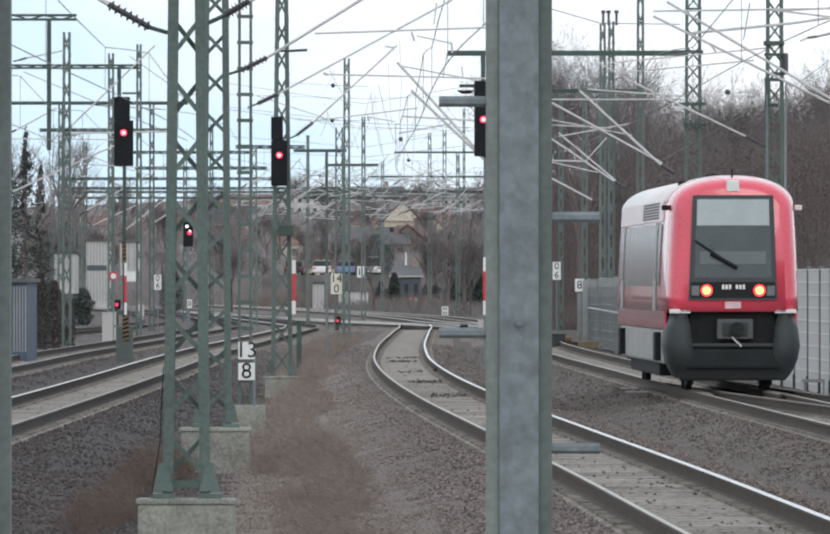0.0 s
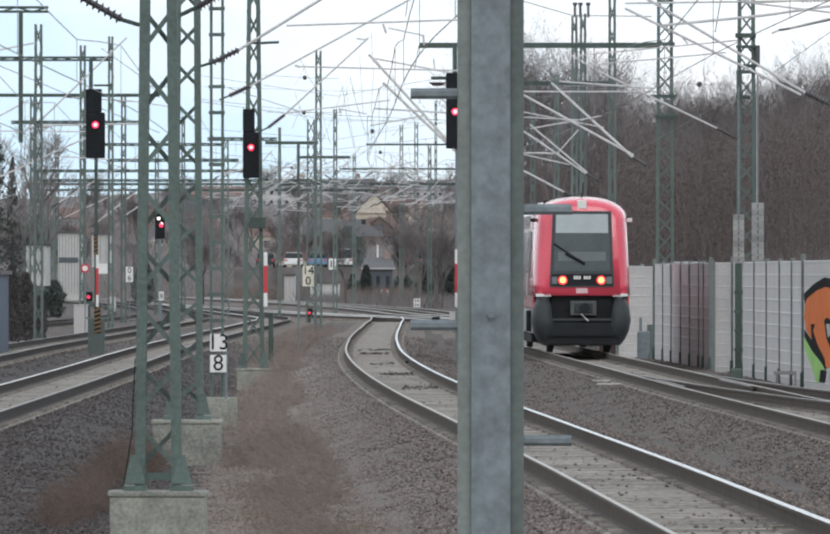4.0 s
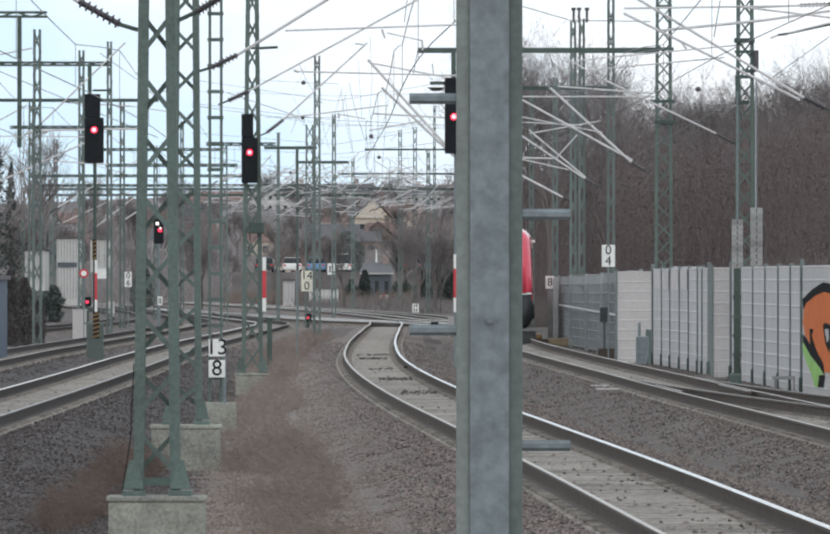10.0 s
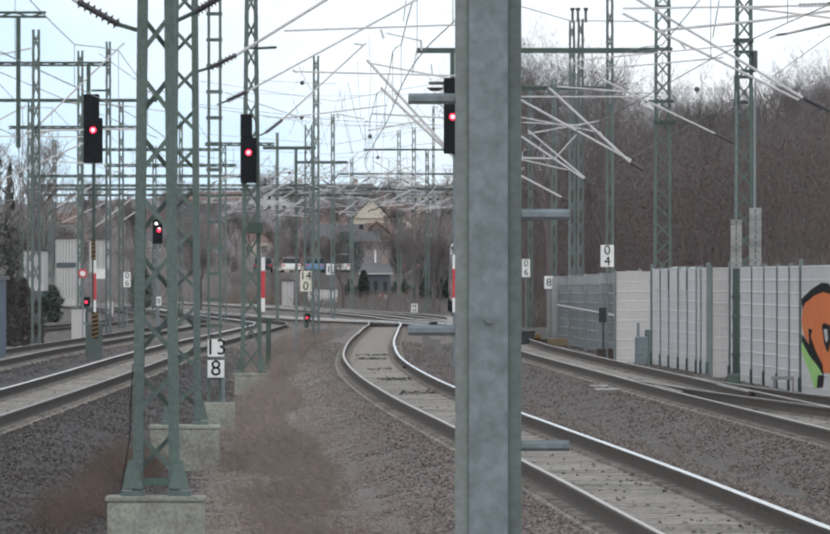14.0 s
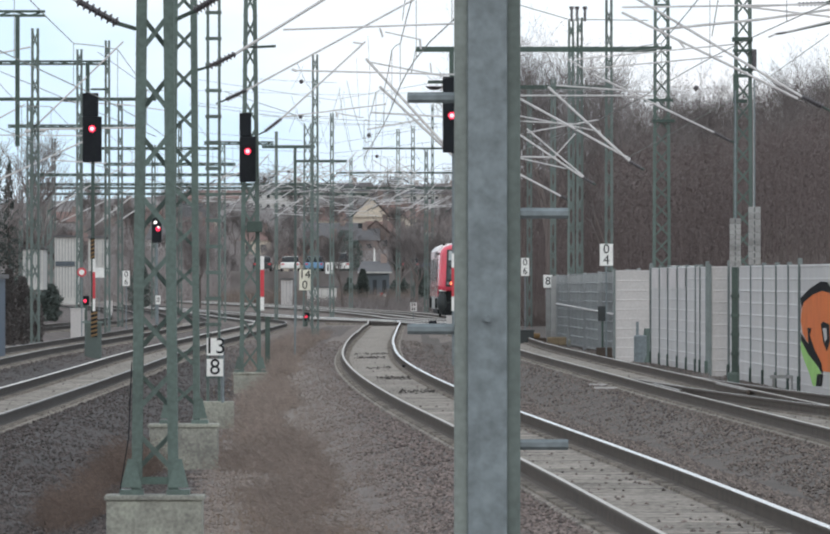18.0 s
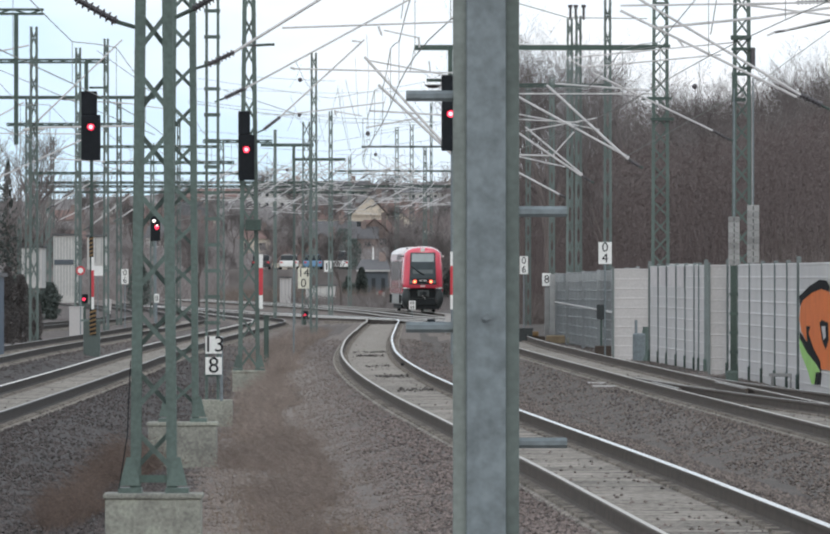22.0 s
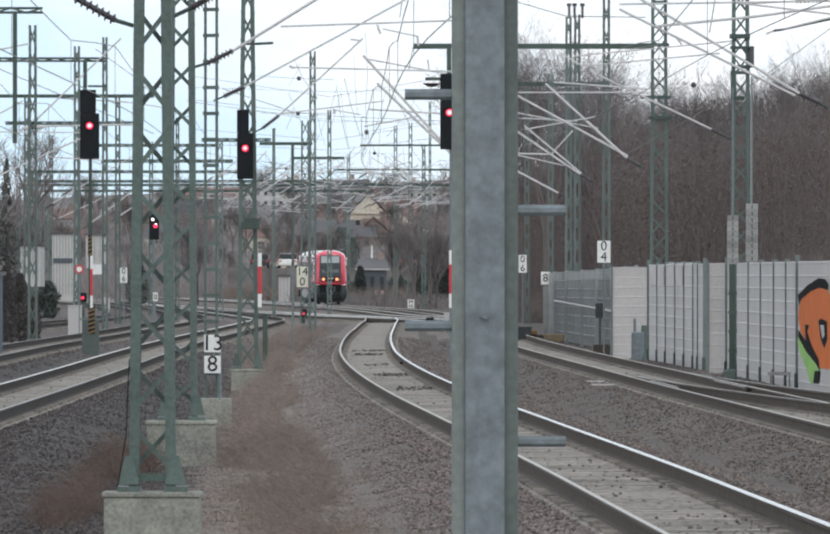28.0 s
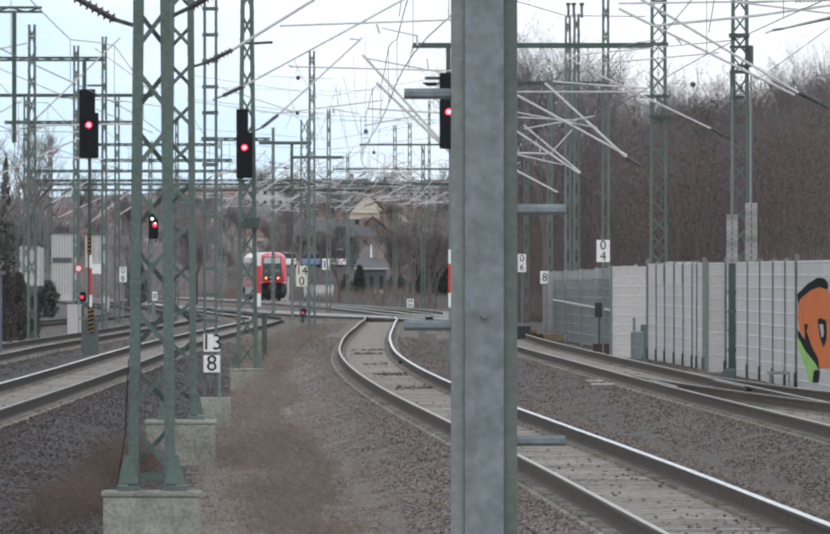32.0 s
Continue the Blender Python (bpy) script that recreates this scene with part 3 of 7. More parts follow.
            r = bmesh.ops.extrude_face_region(g, geom=[g.faces.new(vs)])
            for v in r["geom"]:
                if isinstance(v, bmesh.types.BMVert):
                    v.co.y -= 0.012
            part("gusset", g, mtl, m)
    return m


def ladder_mast(x, y, z0, z1, w, dep, pitch=0.72, label=""):
    """A mast of two channels tied by horizontal plates."""
    m = thing("channel_mast", (x, y, z0), label or "grey-green mast of two channels with tie plates", "mast", "catenary masts")
    for s in (-1, 1):
        part("channel", B(s * w / 2 - 0.022, s * w / 2 + 0.022, -dep / 2, dep / 2, 0, z1 - z0, bevel=0.01), GREEN, m)
    z = pitch
    while z < z1 - z0:
        part("tie_plate", B(-w / 2 - 0.04, w / 2 + 0.04, -dep / 2 - 0.012, -dep / 2 - 0.002, z - 0.03, z + 0.03), GREEN, m)
        z += pitch
    return m


# near pair of masts between the left and the loop track
lattice_mast(-2.43, 110, 0.02+0.02, 8.6, 0.44, 0.27, 0.34, leg=0.095, pitch=0.575, plinth=(0.90, 0.02, -1.2), label="near grey-green steel lattice mast with crossed braces", xbrace=False, first=0.11, fill=0.76)
nm = thing("mast_earthing", (-2.43, 110, 0.02), "dark tie plate and earthing cable at the mast foot", "mast fitting")
part("tie_plate", B(-0.15, 0.15, -0.16, -0.14, 0.10, 0.17), DARKGREEN, nm)
for ca, cb in (((-0.33, 0.02), (-0.285, 0.3)), ((-0.285, 0.3), (-0.245, 0.55)), ((-0.245, 0.55), (-0.232, 0.9)), ((-0.232, 0.9), (-0.215, 1.25))):
    part("cable", R((ca[0], -0.2, ca[1]), (cb[0], -0.2, cb[1]), 0.0055, n=5), BLACK, nm)
lattice_mast(-3.02, 154, 0.14+0.02, 8.6, 0.42, 0.30, 0.34, leg=0.085, pitch=0.525, plinth=(0.90, 0.14, -0.6), xbrace=False, first=0.10, fill=0.66, flip=1)
lattice_mast(-3.55, 255, -0.00+0.02, 9.0, 0.48, 0.26, 0.34, leg=0.09, pitch=0.58, plinth=(0.72, -0.00, -0.6), xbrace=True)
ladder_mast(-3.33, 195, -0.02, 8.8, 0.19, 0.24, 0.435)
ladder_mast(8.72, 236, -0.5, 9.2, 0.31, 0.3, 0.55)
blk = thing("mast_plinth", (-3.27, 195, 0), "weathered concrete mast foundation block", "foundation", "mast foundations")
part("block", B(-0.28, 0.28, -0.28, 0.28, -0.6, -0.00, bevel=0.02), CONC, blk)
lattice_mast(7.62, 356, -0.5, 12.0, 0.58, 0.46, 0.4, leg=0.09, pitch=0.55)
lattice_mast(8.49, 299, -0.5, 10.4, 0.54, 0.42, 0.4, leg=0.09, pitch=0.55)


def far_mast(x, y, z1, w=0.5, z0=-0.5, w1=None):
    # The mast paint is lightened here to carry the haze of distance.
    return lattice_mast(x, y, z0, z1, w, w1 or w * 0.8, w, leg=0.08, pitch=0.8, split=False, mtl=HAZEPALE, label="distant grey-green steel lattice mast")


for x, y, z1, w in (
    (-12.96, 400, 10.63, 0.33), (-13.44, 470, 11.28, 0.30), (-12.31, 470, 11.64, 0.26),
    (-14.05, 560, 10.62, 0.3), (-18.43, 560, 10.62, 0.3), (-4.01, 480, 11.26, 0.32),
    (-5.40, 600, 10.01, 0.5), (-4.70, 680, 11.68, 0.28), (-7.48, 640, 10.10, 0.2),
    (-1.23, 1000, 14.84, 0.38), (0.05, 1020, 15.33, 0.4), (5.86, 430, 11.57, 0.28),
    (6.18, 430, 11.67, 0.28), (6.75, 400, 13.0, 0.3), (6.77, 560, 11.64, 0.3),
    (6.03, 600, 11.78, 0.3), (1.74, 1010, 17.04, 0.26), (0.95, 800, 10.94, 0.3), (-4.75, 900, 11.32, 0.3), (-6.23, 620, 8.95, 0.14),
    (-15.56, 700, 10.06, 0.3), (-15.17, 760, 12.30, 0.3), (-10.44, 640, 9.52, 0.4),
):
    far_mast(x, y, z1, w)


# ---------------------------------------------------------------- near galvanised pole with climbing steps
def step_pole(x, y, label):
    p = thing("step_pole", (x, y, -0.6), label, "pole", "galvanised poles")
    for x0, x1, y0, y1, m in ((-0.059, 0.056, -0.075, -0.062, GALV), (-0.098, -0.052, -0.055, 0.075, LITGALV), (0.050, 0.095, -0.055, 0.075, SHADEGALV), (-0.052, 0.050, -0.062, -0.05, SHADEGALV)):
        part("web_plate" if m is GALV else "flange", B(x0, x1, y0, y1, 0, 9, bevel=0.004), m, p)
    return p


POLE_Y = 34.0
pole = step_pole(0.22, POLE_Y, "galvanised steel pole with climbing irons, close to the camera")
for i in range(-4, 9):
    zc = 1.92 + 0.3376 * (i - 0) + 0.6
    s = -1 if i % 2 == 0 else 1
    part("climbing_iron", R((s * 0.05, -0.02, zc), (s * 0.235, -0.02, zc), 0.017, n=8), GALV, pole)
part("bolt", R((0, -0.075, 1.95 + 0.6), (0, -0.10, 1.95 + 0.6), 0.011, n=6), GALV, pole, "hexagon bolt head")
step_pole(-1.36, POLE_Y, "second galvanised steel pole close to the camera")

# ---------------------------------------------------------------- noise barrier
def board(parent, ya, yb, za, hb, xa, xb, material):
    """One ribbed barrier board between two posts."""
    bm = bmesh.new()
    prof = [(0, 0.0), (-0.03, 0.0), (-0.03, hb - 0.052), (-0.041, hb - 0.044), (-0.0305, hb), (0.06, hb), (0.06, 0)]
    dx, dy = xb - xa, yb - ya
    ln = math.hypot(dx, dy)
    nx, ny = dy / ln, -dx / ln
    r1 = [bm.verts.new((xa + px * nx, ya + px * ny, za + pz)) for px, pz in prof]
    r2 = [bm.verts.new((xb + px * nx, yb + px * ny, za + pz)) for px, pz in prof]
    n = len(prof)
    for i in range(n):
        bm.faces.new((r1[i], r1[(i + 1) % n], r2[(i + 1) % n], r2[i]))
    bm.faces.new(r1[::-1])
    bm.faces.new(r2)
    bmesh.ops.recalc_face_normals(bm, faces=bm.faces)
    return part("board", bm, material, parent)


def noise_barrier():
    b = thing("noise_barrier", (0, 0, 0), "light grey aluminium noise barrier with slim posts and graffiti", "barrier", kind="structure")
    posts = [230, 237, 247.5, 258.7, 263.9, 269.6, 276, 282.3, 288.8, 294.0, 307.2, 311.6, 314.6, 320.6, 326.8, 333.6, 339.9, 346.5]
    for k, (ya, yb) in enumerate(zip(posts, posts[1:])):
        if ya == 294.0:
            continue
        top = 2.36
        for j in range(10):
            hb = (top + 0.55) / 10
            board(b, ya, yb, -0.55 + j * hb, hb, barrier_x(ya), barrier_x(yb), BARRIER)
    for y in posts:
        if y == 247.5:
            continue
        thick = y in (258.7, 307.2, 294.0, 346.5)
        w = 0.085 if thick else 0.064
        post = part("post", B(0.0, 0.10, -0.09, 0.09, -0.6, 2.50 if thick else 2.42, bevel=0.01), POSTGREEN, b)
        post.location = (barrier_x(y) - w, y, 0)
        part("post_foot", B(-0.025, 0.06, -0.12, 0.12, -0.6, -0.12, bevel=0.02), DARKGREEN, b).location = (barrier_x(y) - w, y, 0)
    # returns that face along the track, round the masts
    for (x0, x1, y, top) in ((7.68, 8.24, 300, 2.36), (6.11, 7.20, 352, 2.29)):
        for j in range(10):
            hb = (top + 0.60) / 10
            board(b, y, y + 0.02, -0.60 + j * hb, hb, x1, x0, BARRIER)
        for x in (x0, x1):
            part("post", B(x - 0.03, x + 0.03, y - 0.06, y + 0.1, -0.65, top + 0.05, bevel=0.01), POSTGREEN, b)
    return b


POSTGREEN = mat("grey_green_post", (0.135, 0.158, 0.155), 0.6, 0.1, 2, 0.2, 20, 0.05)
barrier = noise_barrier()


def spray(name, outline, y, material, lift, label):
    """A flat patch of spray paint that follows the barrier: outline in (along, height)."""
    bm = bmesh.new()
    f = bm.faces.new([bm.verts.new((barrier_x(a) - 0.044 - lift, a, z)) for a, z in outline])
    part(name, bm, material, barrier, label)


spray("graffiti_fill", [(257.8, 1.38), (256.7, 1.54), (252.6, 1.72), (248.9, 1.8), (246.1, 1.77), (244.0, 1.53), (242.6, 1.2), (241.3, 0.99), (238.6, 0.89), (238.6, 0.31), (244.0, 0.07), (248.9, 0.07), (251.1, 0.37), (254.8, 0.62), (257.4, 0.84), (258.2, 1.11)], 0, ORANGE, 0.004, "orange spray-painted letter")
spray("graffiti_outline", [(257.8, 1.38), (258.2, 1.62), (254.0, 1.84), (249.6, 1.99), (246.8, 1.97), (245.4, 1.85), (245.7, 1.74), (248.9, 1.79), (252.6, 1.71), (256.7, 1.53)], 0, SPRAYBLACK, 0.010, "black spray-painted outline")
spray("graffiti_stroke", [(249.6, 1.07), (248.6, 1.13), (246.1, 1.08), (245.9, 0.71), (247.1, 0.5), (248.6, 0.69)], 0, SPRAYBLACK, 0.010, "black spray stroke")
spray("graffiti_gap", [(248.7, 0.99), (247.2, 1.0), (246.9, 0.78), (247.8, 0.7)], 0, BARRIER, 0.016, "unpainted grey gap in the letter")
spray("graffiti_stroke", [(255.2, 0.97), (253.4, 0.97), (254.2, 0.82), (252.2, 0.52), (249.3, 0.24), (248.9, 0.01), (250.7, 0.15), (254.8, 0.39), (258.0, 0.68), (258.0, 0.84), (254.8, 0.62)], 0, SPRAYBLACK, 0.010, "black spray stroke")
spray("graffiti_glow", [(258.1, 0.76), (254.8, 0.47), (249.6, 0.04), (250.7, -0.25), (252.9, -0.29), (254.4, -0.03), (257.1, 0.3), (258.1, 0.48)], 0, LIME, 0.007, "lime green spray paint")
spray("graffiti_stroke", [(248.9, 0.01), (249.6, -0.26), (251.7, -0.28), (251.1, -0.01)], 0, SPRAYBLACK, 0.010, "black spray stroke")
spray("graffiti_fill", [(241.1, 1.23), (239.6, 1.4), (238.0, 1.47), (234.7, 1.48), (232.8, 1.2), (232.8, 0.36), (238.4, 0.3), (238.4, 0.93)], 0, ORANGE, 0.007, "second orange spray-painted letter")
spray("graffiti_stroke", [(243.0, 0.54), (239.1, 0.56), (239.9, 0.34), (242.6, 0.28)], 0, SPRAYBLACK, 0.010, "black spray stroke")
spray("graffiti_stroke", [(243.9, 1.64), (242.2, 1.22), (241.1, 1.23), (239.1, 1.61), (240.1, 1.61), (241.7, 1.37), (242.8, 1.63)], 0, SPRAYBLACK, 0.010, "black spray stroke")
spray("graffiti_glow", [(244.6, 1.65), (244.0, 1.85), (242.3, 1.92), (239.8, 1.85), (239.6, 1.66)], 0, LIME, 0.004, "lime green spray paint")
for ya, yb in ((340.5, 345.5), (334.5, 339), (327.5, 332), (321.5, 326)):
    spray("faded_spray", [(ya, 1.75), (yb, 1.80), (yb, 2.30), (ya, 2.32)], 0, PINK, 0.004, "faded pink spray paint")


def mesh_fence():
    """Older steel mesh fence that carries on behind the barrier."""
    b = thing("mesh_fence", (0, 0, 0), "grey steel mesh fence panels on posts behind the barrier", "fence")
    ys = [356, 366, 378, 392, 408, 426, 440]
    for k, (ya, yb) in enumerate(zip(ys, ys[1:])):
        xa, xb = barrier_x(ya), barrier_x(yb)
        bm = bmesh.new()
        top = 2.30 - 0.03 * k
        n = 14
        for i in range(n + 1):
            t = i / n
            rod(bm, (xa + (xb - xa) * t, ya + (yb - ya) * t, -0.4), (xa + (xb - xa) * t, ya + (yb - ya) * t, top), 0.03, n=4)
        for i in range(9):
            z = -0.35 + (top + 0.35) * i / 8
            rod(bm, (xa, ya, z), (xb, yb, z), 0.02, n=4)
        part("mesh_panel", bm, MESH, b)
        part("backing", B(xa + 0.05, xa + 0.07, 0, yb - ya, -0.4, top - 0.05), MESH, b).location = (0, ya, 0)
    for k, y in enumerate(ys):
        part("post", B(-0.06, 0.06, -0.06, 0.06, -0.6, 2.36 - 0.03 * k, bevel=0.01), MESH, b).location = (barrier_x(y) - 0.05, y, 0)
    part("handrail", R((barrier_x(360) - 0.2, 360, XRAIL), (barrier_x(438) - 0.2, 438, XRAIL + 0.25), 0.03, n=6), BARRIER, b, "pale hand rail")
    return b


XRAIL = 0.85
mesh_fence()

# ---------------------------------------------------------------- the train
TRAIN_LEN = 28.9


def half_width(w, z, zbot, zs):
    u = min(1.0, max(0.0, (z - zbot) / (zs - zbot)))
    return w * (1 - 0.075 * u ** 1.5)


def section(w, ztop, zbot, n=28):
    """Car body outline with sides that lean in: from bottom left over the roof to bottom right."""
    pts = []
    zs = ztop - 0.56
    for i in range(8):
        z = zbot + (zs - zbot) * i / 7
        pts.append((-half_width(w, z, zbot, zs), z))
    top = half_width(w, zs, zbot, zs)
    for i in range(1, n):
        a = math.pi * i / n
        c, s = math.cos(a), math.sin(a)
        pts.append((-abs(c) ** 0.84 * math.copysign(top, c), zs + 0.56 * abs(s)))
    for x, z in [(-x, z) for x, z in pts[:8]][::-1]:
        pts.append((x, z))
    return pts


def side_panel(name, s, y0, y1, z0, z1, lift, material, parent, label=""):
    """A panel that lies on the leaning side of the car body."""
    ys, n = ((y0, y1), 5)
    rings = []
    for y in ys:
        out = [(s * (half_width(1.30, z0 + (z1 - z0) * k / n, 1.5, 3.65) + lift), y, z0 + (z1 - z0) * k / n) for k in range(n + 1)]
        rings.append(out + [(x - s * (lift + 0.02), yy, z) for x, yy, z in out[::-1]])
    return loft(name, rings, material, parent, label, smooth=False)


def loft(name, rings, material, parent, label="", close=True, smooth=True):
    bm = bmesh.new()
    rs = [[bm.verts.new(p) for p in r] for r in rings]
    n = len(rs[0])
    for a, b in zip(rs, rs[1:]):
        for i in range(n):
            bm.faces.new((a[i], a[(i + 1) % n], b[(i + 1) % n], b[i]))
    if close:
        bm.faces.new(rs[0])
        bm.faces.new(rs[-1][::-1])
    bmesh.ops.recalc_face_normals(bm, faces=bm.faces)
    return part(name, bm, material, parent, label, smooth)


def build_train():
    t = thing("railcar", (MAIN(220), 220, 0), "red diesel railcar with dark windscreen and glowing tail lights", "train")
    rings = []
    for y, w, top in ((0.0, 1.00, 3.82), (0.03, 1.09, 3.90), (0.12, 1.17, 3.97), (0.35, 1.23, 4.02), (0.7, 1.265, 4.05), (1.2, 1.29, 4.07), (2.0, 1.30, 4.07),
                      (TRAIN_LEN - 2, 1.30, 4.07), (TRAIN_LEN - 0.9, 1.28, 4.05), (TRAIN_LEN - 0.12, 1.17, 3.97), (TRAIN_LEN, 1.00, 3.82)):
        rings.append([(x, y, z) for x, z in section(w, top, 1.50)])
    body = loft("body", rings, TRAINRED, t)
    # windscreen with its dark surround, blind and dash
    def trapezoid(name, z0, z1, h0, h1, y, th, material, parent, xo=0.0, label=""):
        bm = bmesh.new()
        f = [bm.verts.new((x + xo, y, z)) for x, z in ((-h0, z0), (h0, z0), (h1, z1), (-h1, z1))]
        g = [bm.verts.new((x + xo, y + th, z)) for x, z in ((-h0, z0), (h0, z0), (h1, z1), (-h1, z1))]
        for q in ((0, 1, 2, 3),):
            bm.faces.new([f[i] for i in q])
        bm.faces.new(g[::-1])
        for i in range(4):
            bm.faces.new((f[i], g[i], g[(i + 1) % 4], f[(i + 1) % 4]))
        bmesh.ops.recalc_face_normals(bm, faces=bm.faces)
        return part(name, bm, material, parent, label)
    sur = trapezoid("windscreen_surround", 1.72, 3.70, 0.84, 0.76, -0.05, 0.10, DASH, t, label="black windscreen surround")
    trapezoid("windscreen", 2.14, 3.64, 0.73, 0.69, -0.06, 0.008, SCREEN, sur, label="dark cab windscreen")
    trapezoid("blind", 3.13, 3.62, 0.685, 0.675, -0.066, 0.004, BLIND, sur, label="pale sun blind behind the glass")
    trapezoid("dash_panel", 2.40, 2.64, 0.62, 0.62, -0.066, 0.004, DASHPALE, sur)
    trapezoid("light_band", 1.76, 2.06, 0.80, 0.79, -0.062, 0.01, TRAINDARK, sur)
    for s in (-1, 1):
        lamp = part("tail_light", R((s * 0.5, -0.066, 1.90), (s * 0.5, -0.085, 1.90), 0.115, n=16), TAIL, sur, "glowing red tail light")
        part("lens", R((s * 0.5, -0.086, 1.90), (s * 0.5, -0.09, 1.90), 0.082, n=12), TAILCORE, sur)
        part("headlight", B(s * 0.71 - 0.075, s * 0.71 + 0.075, -0.075, -0.06, 1.80, 1.99, bevel=0.01), DASHPALE, sur, "unlit grey headlight")
    for i in range(7):
        if i != 3:
            part("number_bar", B(-0.21 + i * 0.065, -0.165 + i * 0.065, -0.075, -0.064, 1.925, 2.01), ROOFGREY, sur)
    part("wiper", R((-0.72, -0.09, 2.84), (-0.20, -0.085, 2.50), 0.022, n=5), BLACK, sur, "black windscreen wiper")
    part("wiper_blade", R((-0.42, -0.10, 2.60), (0.08, -0.10, 2.32), 0.042, n=5), BLACK, sur)
    part("destination_lamp", B(-0.12, 0.12, -0.02, 0.14, 3.77, 3.98, bevel=0.02), WHITE, t, "white top lamp housing")
    part("logo_plate", B(-0.15, 0.15, -0.016, 0.02, 1.56, 1.69), PINKPLATE, t, "pale logo plate")
    for s in (-1, 1):
        part("chin_strip", B(s * 1.0 - 0.20, s * 1.0 + 0.20, 0.0, 0.10, 1.47, 1.545, bevel=0.01), WHITE, t, "white chin strip")
    part("antenna", R((0.03, 1.2, 4.02), (0.03, 1.2, 4.20), 0.02, n=6), TRAINDARK, t)
    part("horn", B(-0.45, -0.22, 1.6, 1.9, 4.01, 4.12, bevel=0.03), TRAINDARK, t)
    part("horn", B(-0.95, -0.72, 2.2, 2.5, 3.84, 3.99, bevel=0.03), TRAINDARK, t)
    # lower nose: grey bumper shells and dark middle
    for s in (-1, 1):
        rr = []
        for z, xo, xi, y in ((1.48, 1.14, 0.86, 0.04), (1.20, 1.25, 0.80, -0.04), (0.85, 1.29, 0.76, -0.08), (0.58, 1.24, 0.74, -0.04), (0.36, 1.14, 0.76, 0.06), (0.24, 1.05, 0.80, 0.16)):
            rr.append([(s * xi, y + 0.02, z), (s * (xi + xo) / 2, y - 0.05, z), (s * (xo - 0.06), y + 0.12, z), (s * xo, y + 0.45, z), (s * xo, y + 1.8, z), (s * xi, y + 1.8, z)])
        loft("bumper_shell", rr, TRAINGREY, t, "grey plastic bumper shell")
    part("nose_recess", B(-0.80, 0.80, 0.25, 1.6, 0.45, 1.50), TRAINDARK, t)
    part("bumper_bar", B(-0.92, 0.92, -0.04, 0.4, 0.42, 0.80, bevel=0.06), TRAINDARK, t)
    part("rail_guard", B(-1.02, 1.02, 0.05, 0.5, 0.20, 0.46, bevel=0.05), TRAINDARK, t, "black rail guard below the bumper")
    part("cross_bar", B(-0.78, 0.78, -0.05, 0.05, 0.84, 0.90, bevel=0.01), TRAINGREY, t)
    part("coupler_plate", B(-0.30, 0.38, -0.02, 0.3, 0.98, 1.36, bevel=0.02), COUPLERGREY, t)
    part("coupler_box", B(-0.20, 0.28, -0.05, 0.0, 1.04, 1.30, bevel=0.02), TRAINGREY, t)
    part("coupler", R((0.08, -0.22, 1.18), (0.08, 0.3, 1.18), 0.13, n=10), TRAINDARK, t, "black coupler head")
    part("hose", R((-0.02, -0.05, 1.02), (0.16, -0.06, 0.84), 0.016, n=5), ROOFGREY, t)
    # sides
    for s in (-1, 1):
        side_panel("cantrail", s, 2.2, TRAIN_LEN - 2.2, 3.22, 3.62, 0.012, SIDESHEEN, t, "upper side panel coloured with the sky's sheen")
        side_panel("window_band", s, 2.7, TRAIN_LEN - 2.7, 1.98, 3.16, 0.012, SIDEGLASS, t, "dark side window band")
        for i in range(8):
            side_panel("window_post", s, 6.2 + i * 2.4, 6.30 + i * 2.4, 1.98, 3.16, 0.014, SIDEGLASS, t)
        for yy in (4.2, TRAIN_LEN - 5.7):
            door = side_panel("side_door", s, yy, yy + 1.5, 1.51, 3.2, 0.022, DOORGREY, t, "pale grey door with a window")
            side_panel("door_window", s, yy + 0.3, yy + 1.2, 2.1, 3.05, 0.028, SIDEGLASS, door)
        for i in range(6):
            side_panel("vent_slat", s, 4.5, 13.0, 3.28 + i * 0.055, 3.305 + i * 0.055, 0.03, TRAINDARK, t)
        part("lower_side", B(s * 1.235 - 0.03, s * 1.235 + 0.03, 1.0, TRAIN_LEN - 1.0, 1.16, 1.53, bevel=0.02), TRAINRED, t)
        part("skirt", B(s * 1.20 - 0.03, s * 1.20 + 0.03, 1.9, TRAIN_LEN - 1.9, 0.50, 1.15, bevel=0.05), SKIRT, t, "grey side skirt")
        part("side_mirror", B(s * 1.26 - 0.06, s * 1.26 + 0.08, 0.7, 0.9, 3.42, 3.52, bevel=0.02), ROOFGREY if s > 0 else TRAINDARK, t, "small side mirror")
        part("step_box", B(s * 1.27 - 0.08, s * 1.27 + 0.08, 3.6, 4.6, 0.55, 1.10, bevel=0.03), TRAINDARK, t)
        part("step_box", B(s * 1.27 - 0.08, s * 1.27 + 0.08, TRAIN_LEN - 4.6, TRAIN_LEN - 3.6, 0.55, 1.10, bevel=0.03), TRAINDARK, t)
        part("wheel_guard", B(s * 0.75 - 0.06, s * 0.75 + 0.06, 1.5, 1.9, 0.10, 0.5), TRAINDARK, t)
